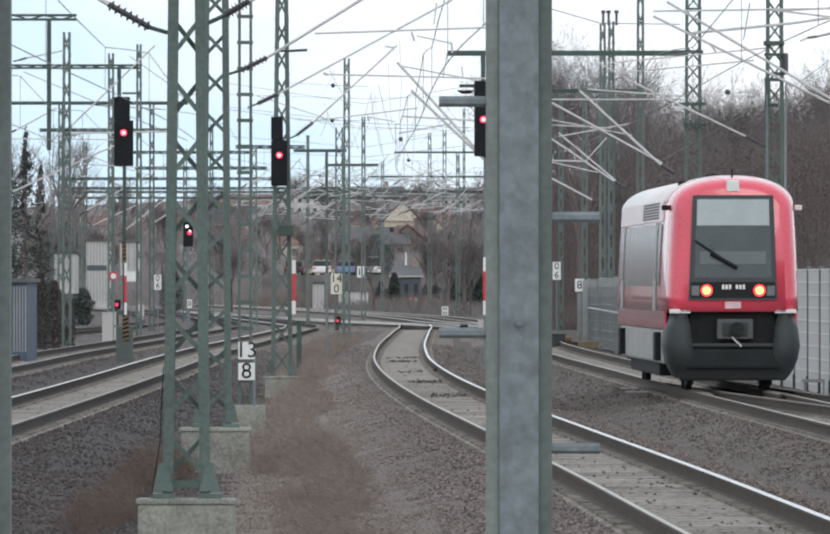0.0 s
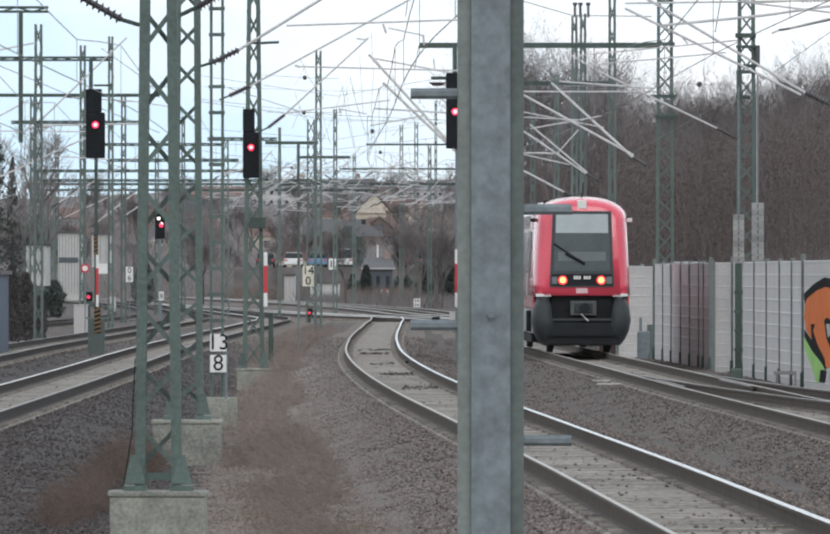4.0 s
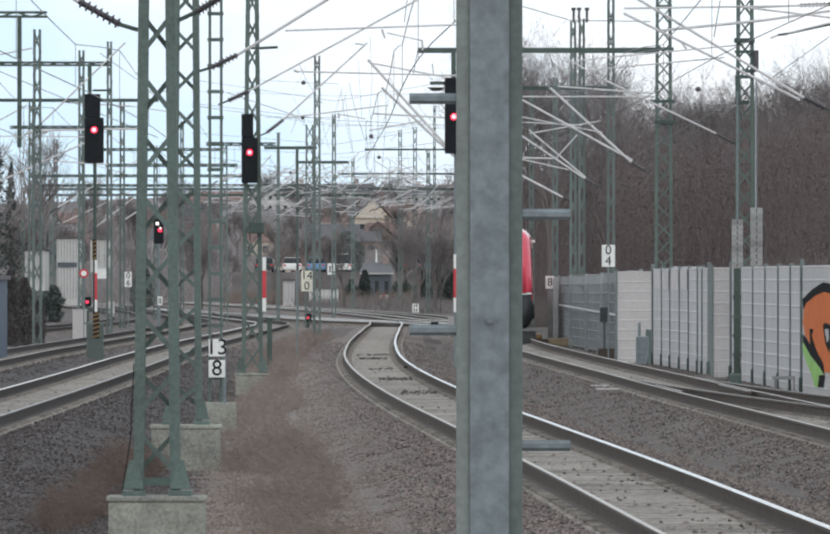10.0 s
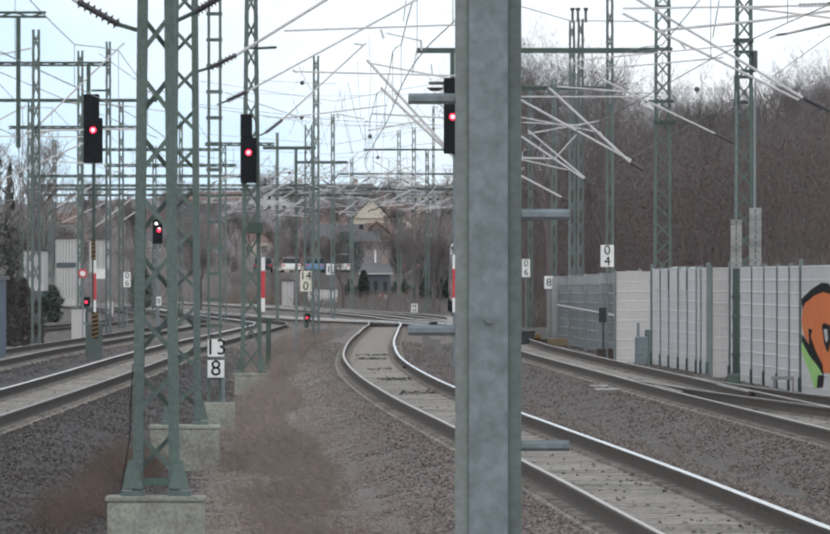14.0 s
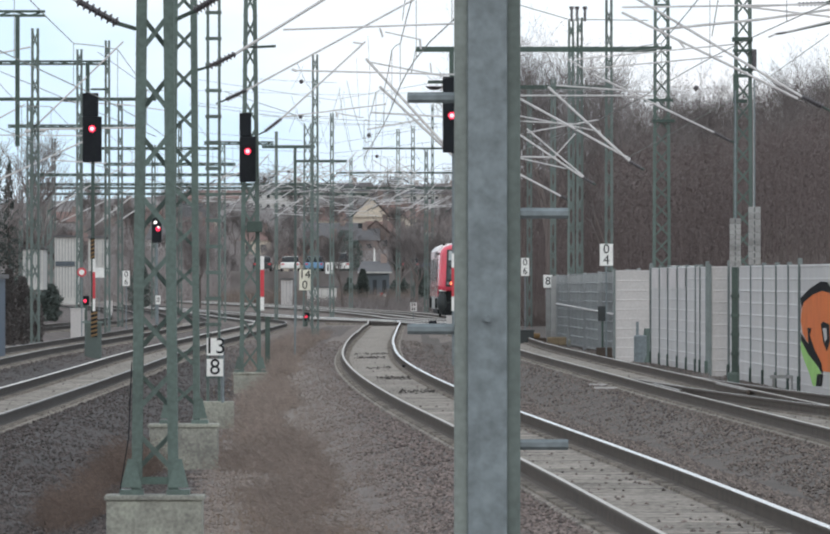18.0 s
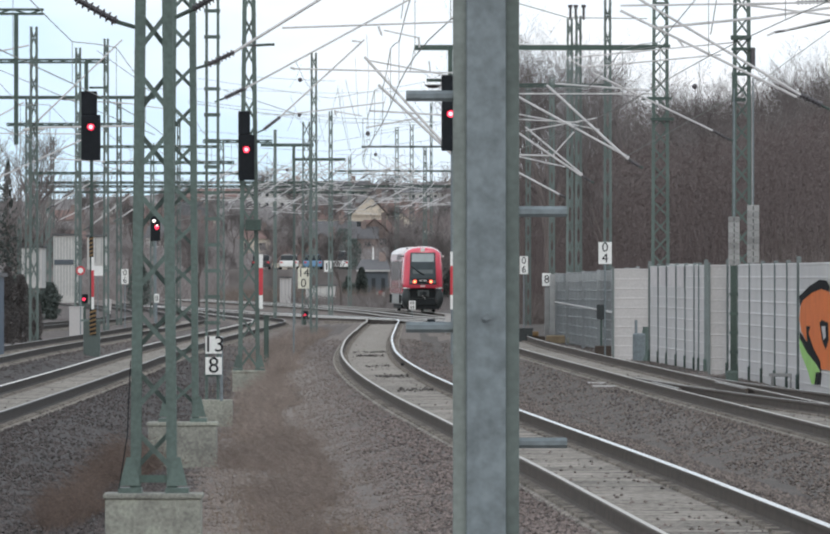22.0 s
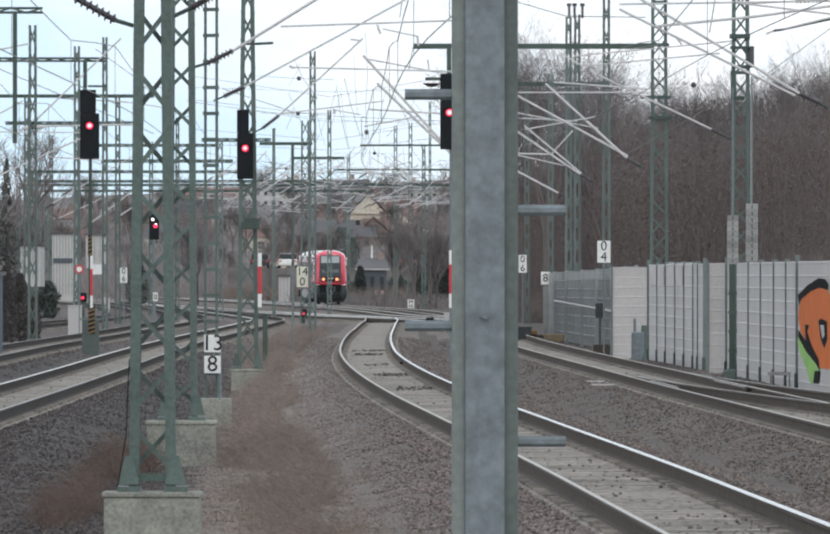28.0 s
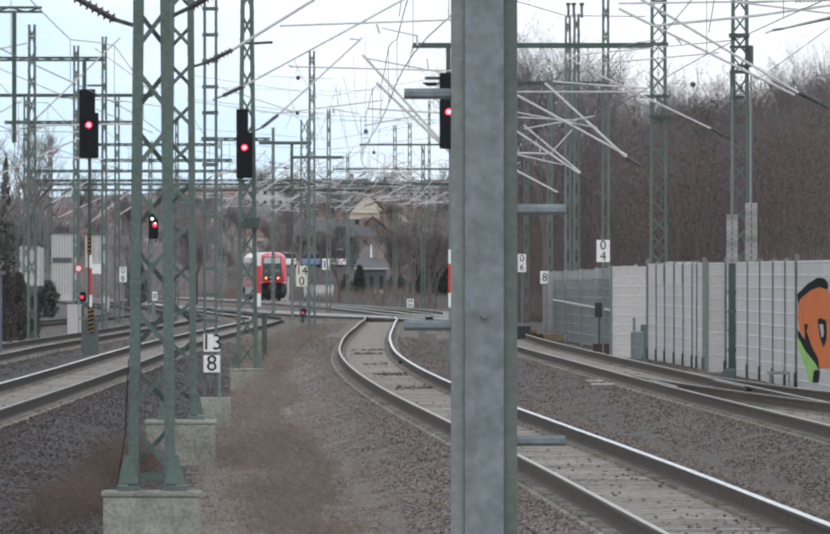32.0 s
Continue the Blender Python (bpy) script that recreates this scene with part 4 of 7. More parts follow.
        for yy in (2.6, 4.4, TRAIN_LEN - 4.4, TRAIN_LEN - 2.6):
            wheel = part("wheel", R((s * 0.69, yy, 0.385), (s * 0.81, yy, 0.385), 0.385, n=24), TRAINDARK, t, "steel wheel")
    for yy in (3.5, TRAIN_LEN - 3.5):
        part("bogie", B(-1.0, 1.0, yy - 1.4, yy + 1.4, 0.35, 0.75, bevel=0.05), TRAINDARK, t)
        part("axle_beam", B(-0.7, 0.7, yy - 1.3, yy - 1.1, 0.18, 0.5), TRAINDARK, t)
    for s in (-1, 1):
        part("underfloor_box", B(s * 1.02 - 0.15, s * 1.02 + 0.15, 6.2, TRAIN_LEN - 6.2, 0.24, 0.60, bevel=0.05), TRAINDARK, t)
    part("engine_box", B(-0.95, 0.95, 6, TRAIN_LEN - 6, 0.4, 1.5, bevel=0.05), TRAINDARK, t)
    roof = [[(x, y, z + 0.012) for x, z in section(1.302, 4.075, 1.5)[8:35]] for y in (1.3, TRAIN_LEN - 1.3)]
    roof = [r + [(x, y, z - 0.03) for x, y, z in r[::-1]] for r in roof]
    loft("roof", roof, ROOFGREY, t, "light grey roof panels")
    return t


PINKPLATE = mat("faded_logo_plate", (0.62, 0.42, 0.44), 0.5, 0, 5, 0.2, 40, 0.0)
train = build_train()


def train_along(t):
    return 220 + 20.5 * t + 0.1 * t * t


# ---------------------------------------------------------------- overhead line
def ribbed(bm, a, b, r, n=7):
    """A ribbed insulator from a to b, turned in one piece."""
    a, b = Vector(a), Vector(b)
    q = (b - a).to_track_quat("Z", "Y").to_matrix()
    prof = [(0.0, 0.5)]
    for i in range(n):
        prof += [((i + 0.28) / n, 0.5), ((i + 0.4) / n, 1.0), ((i + 0.6) / n, 0.85), ((i + 0.72) / n, 0.5)]
    prof.append((1.0, 0.5))
    last = None
    for t, k in prof:
        c = a + (b - a) * t
        ring = [bm.verts.new(c + q @ Vector((math.cos(j * math.pi / 4) * r * k, math.sin(j * math.pi / 4) * r * k, 0))) for j in range(8)]
        if last:
            for j in range(8):
                bm.faces.new((last[j], last[(j + 1) % 8], ring[(j + 1) % 8], ring[j]))
        else:
            bm.faces.new(ring[::-1])
        last = ring
    bm.faces.new(last)
    return bm


def cantilever(root, ins0, ins1, tip, r=0.035, ir=0.07, arms=(), label="", mtl=None):
    """A bracket that carries the wire: foot at the mast, ribbed insulator, tube, and level arms."""
    c = thing("cantilever", root, label or "pale tubular catenary bracket with a dark insulator", "catenary bracket", "catenary brackets")
    o = Vector(root)
    V = lambda p: Vector(p) - o
    if (V(ins0)).length > 0.02:
        part("foot", R((0, 0, 0), V(ins0), r * 0.9, n=6), DARKGREEN, c)
    part("insulator", ribbed(bmesh.new(), V(ins0), V(ins1), ir), INSUL, c, "dark ribbed insulator")
    part("tube", R(V(ins1), V(tip), r, n=7), mtl or TUBE, c)
    for a, b, rr in arms:
        part("arm", R(V(a), V(b), rr, n=6), mtl or TUBE, c)
    return c


# brackets on the masts between the left and the loop track
cantilever((-2.61, 110, 4.42), (-2.78, 110, 4.47), (-3.17, 110, 4.69), (-3.44, 110, 4.85), 0.022, 0.055)
cantilever((-2.23, 110, 4.51), (-2.06, 110, 4.59), (-1.84, 110, 4.72), (-1.57, 110, 4.87), 0.022, 0.055)
cantilever((-2.93, 154, 4.79), (-2.69, 154, 4.86), (-2.34, 154, 5.03), (-1.01, 154, 5.85), 0.020, 0.052,
           arms=(((-1.71, 154, 5.35), (0.60, 154, 5.43), 0.012), ((-0.43, 154, 5.37), (-0.39, 154, 5.25), 0.014), ((-0.36, 154, 5.32), (0.10, 154, 5.22), 0.009), ((0.10, 154, 5.23), (0.11, 154, 5.09), 0.014)))
cantilever((-3.29, 195, 4.98), (-3.12, 195, 5.05), (-2.78, 195, 5.21), (0.14, 195, 6.79), 0.016, 0.055,
           arms=(((-2.02, 195, 5.56), (-1.94, 195, 5.53), 0.02), ((-1.99, 195, 5.54), (0.76, 195, 5.47), 0.013), ((0.32, 195, 5.49), (0.30, 195, 5.67), 0.012)))
cantilever((-3.43, 255, 5.18), (-3.23, 255, 5.27), (-2.87, 255, 5.55), (-1.03, 255, 7.24), 0.018, 0.055,
           arms=(((-2.83, 255, 5.59), (-0.57, 255, 5.87), 0.014), ((-1.67, 255, 5.70), (-1.65, 255, 5.59), 0.02), ((-1.65, 255, 5.67), (-1.07, 255, 5.57), 0.012), ((-1.30, 255, 7.22), (-1.07, 255, 7.19), 0.016)))
cantilever((-3.65, 254, 7.10), (-3.46, 254, 7.10), (-3.37, 254, 7.10), (-2.98, 254, 7.12), 0.03, 0.04, mtl=DARKGREEN)
# brackets on the masts along the barrier
cantilever((9.28, 258, 5.75), (9.10, 258, 5.85), (8.63, 258, 6.08), (4.94, 258, 8.27), 0.030, 0.09,
           arms=(((8.54, 258, 6.03), (4.64, 258, 7.95), 0.028), ((5.46, 258, 7.57), (7.69, 258, 7.79), 0.030), ((7.69, 258, 7.79), (9.33, 258, 8.02), 0.028),
                 ((7.17, 258, 8.10), (9.33, 258, 7.84), 0.021), ((4.64, 258, 8.06), (9.33, 258, 8.13), 0.021), ((5.88, 258, 7.35), (6.03, 258, 7.16), 0.021)))
cantilever((8.40, 300, 5.53), (8.18, 300, 5.59), (7.77, 300, 5.81), (4.65, 300, 7.31), 0.026, 0.05,
           arms=(((4.45, 300, 7.44), (7.99, 300, 7.77), 0.018), ((4.24, 300, 7.70), (8.47, 300, 8.10), 0.018), ((3.97, 300, 7.72), (4.47, 300, 7.43), 0.018)))
cantilever((6.57, 330, 5.13), (6.48, 330, 5.16), (6.15, 330, 5.37), (3.84, 330, 7.48), 0.037, 0.07,
           arms=(((6.18, 330, 5.42), (3.02, 330, 7.15), 0.033), ((4.07, 330, 7.52), (6.76, 330, 7.32), 0.023), ((3.02, 330, 7.23), (6.84, 330, 7.23), 0.021)))
cantilever((6.29, 400, 5.27), (6.18, 400, 5.31), (5.85, 400, 5.51), (3.65, 400, 7.00), 0.037, 0.07,
           arms=(((5.89, 400, 5.54), (3.93, 400, 7.18), 0.030), ((3.65, 400, 7.63), (6.47, 400, 7.09), 0.023), ((3.65, 400, 7.45), (5.75, 400, 7.34), 0.023), ((3.93, 400, 7.05), (6.38, 400, 7.49), 0.023), ((3.65, 400, 6.22), (4.93, 400, 6.20), 0.028), ((4.84, 400, 6.18), (5.60, 400, 7.02), 0.023)))
cantilever((5.92, 440, 4.99), (5.84, 440, 5.03), (5.60, 440, 5.15), (4.02, 440, 5.99), 0.039, 0.07, arms=(((4.02, 440, 6.59), (5.82, 440, 6.19), 0.023),))
cantilever((9.48, 262, 8.33), (9.27, 262, 8.24), (8.67, 262, 8.22), (7.57, 262, 8.17), 0.023, 0.06)
cantilever((9.05, 250, 7.55), (8.02, 250, 7.33), (7.80, 250, 7.30), (7.64, 250, 7.23), 0.021, 0.04, arms=(((9.05, 250, 7.59), (8.02, 250, 7.34), 0.021),))
# brackets seen across the middle
cantilever((1.88, 430, 6.39), (1.68, 430, 6.49), (1.33, 430, 6.82), (-1.72, 430, 10.16), 0.052, 0.07,
           arms=(((1.64, 430, 6.43), (-1.21, 430, 9.13), 0.049), ((-1.64, 430, 10.04), (1.88, 430, 9.38), 0.029), ((-1.54, 430, 8.17), (1.88, 430, 7.97), 0.032), ((-1.68, 430, 7.54), (0.31, 430, 7.91), 0.026), ((1.19, 430, 9.46), (1.06, 430, 8.99), 0.043)))
# brackets on the left
cantilever((-13.05, 400, 7.12), (-12.95, 400, 7.27), (-12.80, 400, 7.42), (-9.93, 400, 10.18), 0.028, 0.08, arms=(((-13.09, 400, 7.16), (-9.44, 400, 7.22), 0.03), ((-13.31, 400, 7.09), (-12.58, 400, 7.14), 0.06)))
cantilever((-15.54, 420, 10.01), (-15.35, 420, 10.05), (-15.06, 420, 10.13), (-13.78, 420, 10.39), 0.03, 0.06)
cantilever((-15.92, 420, 7.34), (-15.73, 420, 7.42), (-15.44, 420, 7.53), (-13.97, 420, 8.33), 0.026, 0.06, arms=(((-15.73, 420, 7.22), (-11.91, 420, 7.19), 0.02),))
cantilever((-16.11, 420, 5.01), (-15.92, 420, 5.09), (-15.54, 420, 5.32), (-11.82, 420, 7.00), 0.03, 0.06, arms=(((-13.06, 420, 6.31), (-11.05, 420, 6.19), 0.022),))
cantilever((-14.23, 470, 9.25), (-14.10, 470, 9.21), (-13.89, 470, 9.18), (-11.41, 470, 9.03), 0.028, 0.05, arms=(((-11.41, 470, 9.03), (-9.70, 470, 8.78), 0.02),))
cantilever((-16.29, 520, 5.00), (-16.17, 520, 5.10), (-15.93, 520, 5.24), (-14.51, 520, 6.11), 0.035, 0.07, arms=(((-14.51, 520, 6.11), (-12.27, 520, 7.41), 0.02),))
cantilever((-16.88, 600, 4.42), (-16.69, 600, 4.52), (-16.47, 600, 4.69), (-14.43, 600, 6.27), 0.035, 0.07, arms=(((-18.11, 600, 4.96), (-14.56, 600, 6.60), 0.025),))
cantilever((-16.35, 640, 5.04), (-16.17, 640, 5.15), (-15.94, 640, 5.30), (-15.19, 640, 5.79), 0.04, 0.07)


def truss_beam(x0, x1, y, z, hgt, label, hangers=()):
    """A gantry beam over the tracks with hanging posts."""
    g = thing("gantry_beam", ((x0 + x1) / 2, y, z), label, "gantry", "catenary gantries")
    hx = (x1 - x0) / 2
    part("chord", B(-hx, hx, -0.08, 0.08, hgt / 2 - 0.04, hgt / 2 + 0.04), DARKGREEN, g)
    part("chord", B(-hx, hx, -0.08, 0.08, -hgt / 2 - 0.04, -hgt / 2 + 0.04), DARKGREEN, g)
    bm = bmesh.new()
    n = max(2, int(2 * hx / 0.5))
    for i in range(n):
        a, b = -hx + 2 * hx * i / n, -hx + 2 * hx * (i + 1) / n
        s = hgt / 2 if i % 2 else -hgt / 2
        flat_bar(bm, (a, 0, s), (b, 0, -s), 0.05, 0.02)
    part("web", bm, DARKGREEN, g)
    for hxx, z1 in hangers:
        part("hanger", B(hxx - (x0 + x1) / 2 - 0.07, hxx - (x0 + x1) / 2 + 0.07, -0.10, 0.10, z1 - z, -hgt / 2, bevel=0.01), DARKGREEN, g)
    return g


truss_beam(-18.72, -11.99, 380, 10.69, 0.14, "dark green steel gantry beam over the outer tracks", hangers=((-12.89, 6.35),))
truss_beam(-23.16, -12.22, 470, 10.74, 0.11, "dark green steel gantry beam over the outer tracks", hangers=((-13.12, 9.03),))
truss_beam(-27.59, -12.32, 560, 10.65, 0.08, "dark green steel gantry beam over the outer tracks")
truss_beam(0.10, 7.43, 354, 9.01, 0.08, "dark steel cross beam between two catenary masts", hangers=((1.19, 8.12),))
truss_beam(3.97, 9.57, 560, 11.23, 0.10, "dark steel cross beam between distant masts")
truss_beam(-11.46, -7.62, 640, 9.46, 0.12, "distant dark steel cross beam")
truss_beam(-7.75, -5.02, 600, 8.81, 0.08, "distant dark steel cross beam", hangers=((-6.05, 7.01),))
truss_beam(-4.27, 3.00, 1000, 13.16, 0.08, "distant dark steel cross beam")
truss_beam(-6.41, 3.83, 980, 10.89, 0.08, "distant dark steel cross beam")
truss_beam(-7.03, -3.89, 690, 8.97, 0.08, "distant dark steel cross beam")
for yy, zz, a, b in ((720, 8.42, -23.69, -9.95), (760, 8.15, -25.01, -4.97), (820, 8.37, -26.99, 2.83), (900, 8.53, -29.62, -3.44), (640, 8.30, -16.99, -9.72), (690, 9.72, -18.63, -11.42), (600, 9.87, -20.84, -14.29)):
    truss_beam(a, b, yy, zz, 0.10, "distant dark green cross span over the tracks")

rnd = random.Random(12)
for i in range(16):
    yy = rnd.uniform(560, 900)
    xx = yy * rnd.uniform(-0.034, -0.0145)
    if min(abs(xx - f(yy)) for f in (MAIN, LEFT, FARLEFT, THIRD)) > 2.0:
        far_mast(xx, yy, rnd.uniform(8.5, 12.5), 0.32)
rnd = random.Random(11)
# distant brackets: fans of pale tubes on masts far down the line
for i in range(72):
    yy = 560 + 22 * i % 400 + rnd.uniform(-10, 10)
    x = yy * rnd.choice((rnd.uniform(-0.0134, -0.0038), rnd.uniform(-0.0084, 0.0035), rnd.uniform(-0.0188, -0.0102)))
    z, k = 2.07 + yy * rnd.uniform(0.0048, 0.0087), yy * 0.0000455
    s = 1 if x < -0.0102 * yy else rnd.choice((-1, 1, 1))
    cantilever((x, yy, z), (x + s * 4 * k, yy, z + 2 * k), (x + s * 14 * k, yy, z + 9 * k), (x + s * rnd.uniform(45, 95) * k, yy, z + rnd.uniform(28, 60) * k), 0.024, 0.06,
               arms=(((x + s * 6 * k, yy, z + 14 * k), (x + s * 70 * k, yy, z + rnd.uniform(6, 22) * k), 0.019),))

# the wires themselves
def strand(name, pts, r, label, mtl=None):
    """A wire in one piece through pts."""
    bm = bmesh.new()
    last = None
    for i, p in enumerate(pts):
        p = Vector(p)
        way = (Vector(pts[min(i + 1, len(pts) - 1)]) - Vector(pts[max(i - 1, 0)])).normalized()
        u = way.cross(Vector((0.3, 0.2, 0.93))).normalized()
        v = way.cross(u)
        ring = [bm.verts.new(p + u * r * a + v * r * b) for a, b in ((1, 0), (0, 1), (-1, 0), (0, -1))]
        if last:
            for j in range(4):
                bm.faces.new((last[j], last[(j + 1) % 4], ring[(j + 1) % 4], ring[j]))
        last = ring
    return tagged(finish(name, bm, mtl or WIRE), label, "wire", "overhead wires")


for line, y0, y1 in ((MAIN, 90, 1000), (LOOP, 90, 620), (LEFT, 90, 950), (FARLEFT, 120, 950), (CROSS, 420, 860)):
    n = int((y1 - y0) / 15)
    ys = [y0 + (y1 - y0) * i / n for i in range(n + 1)]
    sag = [0.5 * (1 - abs(((y - y0) / 60.0) % 1 * 2 - 1)) for y in ys]
    strand("contact_wire", [(line(y) + 0.3 * math.sin(y / 38.0), y, 6.05) for y in ys], 0.011, "thin grey contact wire over the track")
    strand("messenger_wire", [(line(y) + 0.3 * math.sin(y / 38.0), y, 7.4 - s) for y, s in zip(ys, sag)], 0.010, "thin grey messenger wire over the track")
    for y, s in list(zip(ys, sag))[::2]:
        strand("dropper", [(line(y) + 0.3 * math.sin(y / 38.0), y, 6.05), (line(y) + 0.3 * math.sin(y / 38.0), y, 7.4 - s)], 0.007, "thin vertical dropper wire")

for pts, r in (
    (((2.95, 340, 10.08), (4.57, 340, 9.61), (6.89, 340, 9.58)), 0.012), (((-14.44, 400, 9.27), (-12.07, 400, 8.27), (-8.80, 400, 6.91)), 0.012),
    (((-12.69, 470, 11.17), (-11.19, 470, 10.10), (-9.70, 470, 8.71)), 0.012), (((-4.83, 300, 6.86), (-3.05, 300, 6.27)), 0.008), (((5.54, 300, 5.15), (8.95, 300, 7.06), (10.85, 300, 8.42)), 0.009),
    (((-2.42, 430, 9.32), (-2.19, 430, 8.34), (-1.84, 430, 7.23)), 0.008), (((-1.64, 430, 10.98), (-1.56, 430, 9.42), (-1.64, 430, 8.25), (-1.52, 430, 7.07)), 0.007),
    (((-0.16, 255, 8.17), (-0.22, 255, 7.70)), 0.012), (((0.09, 331, 8.55), (-0.03, 331, 7.88)), 0.012), (((6.74, 262, 7.50), (6.88, 262, 8.33)), 0.014),
    (((-11.81, 380, 10.46), (-12.51, 380, 11.16)), 0.01), (((7.09, 331, 8.60), (6.26, 331, 8.48)), 0.02),
):
    strand("hanger_wire", pts, r, "thin slack wire of the overhead line")


rnd = random.Random(41)
for i in range(26):
    yy = rnd.uniform(400, 760)
    k = yy * 0.0000455
    x, z = k * rnd.uniform(-240, 30), 2.07 + k * rnd.uniform(190, 420)
    s, h = rnd.choice((-1, 1)), rnd.uniform(40, 130)
    dx = s * rnd.uniform(5, 60)
    strand("hanger_wire", [(x, yy, z), (x + dx * 0.35 * k, yy, z - h * 0.45 * k), (x + dx * 0.7 * k, yy, z - h * 0.75 * k), (x + dx * k, yy, z - h * k)], 0.008, "thin slack wire of the overhead line")
for i in range(9):
    yy = rnd.uniform(420, 720)
    k = yy * 0.0000455
    z = 2.07 + k * rnd.uniform(190, 380)
    strand("cross_wire", [(k * -420, yy, z + k * rnd.uniform(0, 60)), (k * -150, yy, z - k * 8), (k * 90, yy, z + k * rnd.uniform(-20, 40))], 0.008, "thin cross wire between the masts")


def ball_insulator(p, r, a, b):
    t = thing("ball_insulator", p, "small dark ball insulator on a thin cross wire", "insulator", "ball insulators")
    bm = bmesh.new()
    bmesh.ops.create_icosphere(bm, subdivisions=2, radius=r)
    part("ball", bm, INSUL, t, smooth=True)
    o = Vector(p)
    bm = rod(bmesh.new(), Vector(a) - o, (0, 0, 0), 0.006, n=4)
    rod(bm, (0, 0, 0), Vector(b) - o, 0.006, n=4)
    part("cross_wire", bm, WIRE, t)


ball_insulator((7.31, 300, 6.95), 0.072, (6.63, 300, 6.99), (8.40, 300, 6.92))
ball_insulator((-2.86, 300, 7.12), 0.060, (-4.17, 300, 7.20), (-1.96, 300, 7.09))
ball_insulator((-2.88, 300, 6.22), 0.055, (-3.87, 300, 6.23), (-1.96, 300, 6.22))
ball_insulator((-6.38, 600, 7.52), 0.075, (-7.75, 600, 7.52), (-5.02, 600, 7.52))
ball_insulator((-1.60, 430, 7.33), 0.085, (-1.84, 430, 7.23), (0.12, 430, 7.66))
ball_insulator((-1.46, 480, 7.07), 0.075, (-3.14, 480, 7.07), (0.35, 480, 7.00))

# fittings on the masts along the barrier
mf = thing("mast_fittings", (8.49, 298.7, 0), "dark brackets, clamps and cable on the lattice mast", "mast fitting")
for z0, z1, x0, x1 in ((8.13, 8.24, -0.28, 0.24), (7.86, 7.93, -0.26, 0.26), (7.21, 7.29, -0.26, 0.24), (6.55, 6.64, -0.26, 0.10), (7.36, 7.44, -0.2, 0.25)):
    part("clamp", B(x0, x1, -0.02, 0.5, z0, z1), DARKGREEN, mf)
part("box", B(-0.26, -0.12, -0.10, 0.05, 6.57, 7.25, bevel=0.01), DARKGREEN, mf)
part("winch", B(0.22, 0.34, -0.10, 0.10, 7.38, 7.93, bevel=0.03), INSUL, mf)
part("down_cable", R((0.27, -0.05, -0.5), (0.27, -0.05, 6.64), 0.025, n=6), BARRIER, mf, "pale down cable")
mg = thing("mast_fittings", (7.62, 355.7, 0), "dark brackets on the lattice mast", "mast fitting")
for zc, x0, x1 in ((9.09, -0.6, 0.3), (7.49, -0.55, 0.35), (6.86, -0.3, 0.4), (10.39, -0.2, 0.25)):
    part("clamp", B(x0, x1, -0.02, 0.55, zc - 0.045, zc + 0.045), DARKGREEN, mg)
for x in (5.88, 6.08, 6.37):
    hi = thing("post_insulator", (x, 430, 11.53), "dark upright post insulator on a mast top", "insulator", "post insulators")
    part("ribs", ribbed(bmesh.new(), (0, 0, 0), (0, 0, 0.45), 0.075), INSUL, hi)
    part("cap", R((0, 0, 0.45), (0, 0, 0.55), 0.09, n=8), INSUL, hi)


def counterweight(x, y, z0, z1, w):
    """A tensioning weight: a stack of slotted discs on a rod beside the mast."""
    c = thing("tension_weight", (x, y, z0), "stack of pale concrete tensioning weights on a rod", "weight", "tension weights")
    n = 9
    for i in range(n):
        h = (z1 - z0) / n
        part("weight", B(-w / 2, w / 2, -w / 2, w / 2, i * h + 0.003, (i + 1) * h - 0.003, bevel=0.006), PALECONC, c)
        part("slot", B(0.0 - 0.012, 0.012, -w / 2 - 0.006, -w / 2 - 0.001, i * h + 0.02, (i + 0.8) * h), COUPLERGREY, c)
    part("rod", R((0, 0, z1 - z0), (0, 0, z1 - z0 + 2.8), 0.02, n=6), GALV, c)
    return c


PALECONC = mat("pale_weight_concrete", (0.30, 0.30, 0.295), 0.85, 0, 3, 0.25, 30, 0.2, 0.25)
counterweight(7.07, 255, 2.30, 3.37, 0.24)
counterweight(7.52, 256, 2.35, 3.63, 0.26)
guide = thing("weight_guide", (7.05, 254.6, -0.5), "dark green steel guide and foot of the tension weight", "guide")
part("guide_rail", B(-0.07, 0.07, -0.05, 0.05, 0, 2.30 + 0.5, bevel=0.01), DARKGREEN, guide)
part("foot", B(-0.16, 0.10, -0.12, 0.12, 0, 0.5, bevel=0.05), GREEN, guide)
for k in range(5):
    part("clip", B(-0.09, 0.10, -0.07, 0.02, 0.45 + k * 0.42, 0.52 + k * 0.42), DARKGREEN, guide)
g2 = thing("cable_riser", (7.02, 348, -0.55), "green tapered steel cable riser beside the barrier", "riser")
bm = bmesh.new()
rod(bm, (0, 0, 0), (0, 0, 1.1), 0.24, n=8, r2=0.10)
part("cone", bm, GREEN, g2)
part("pipe", R((-0.30, 0, 0), (-0.30, 0, 1.3), 0.045, n=7), GALV, g2)
part("tub", B(-0.40, -0.02, -0.2, 0.2, 0, 0.9, bevel=0.05), GALV, g2)

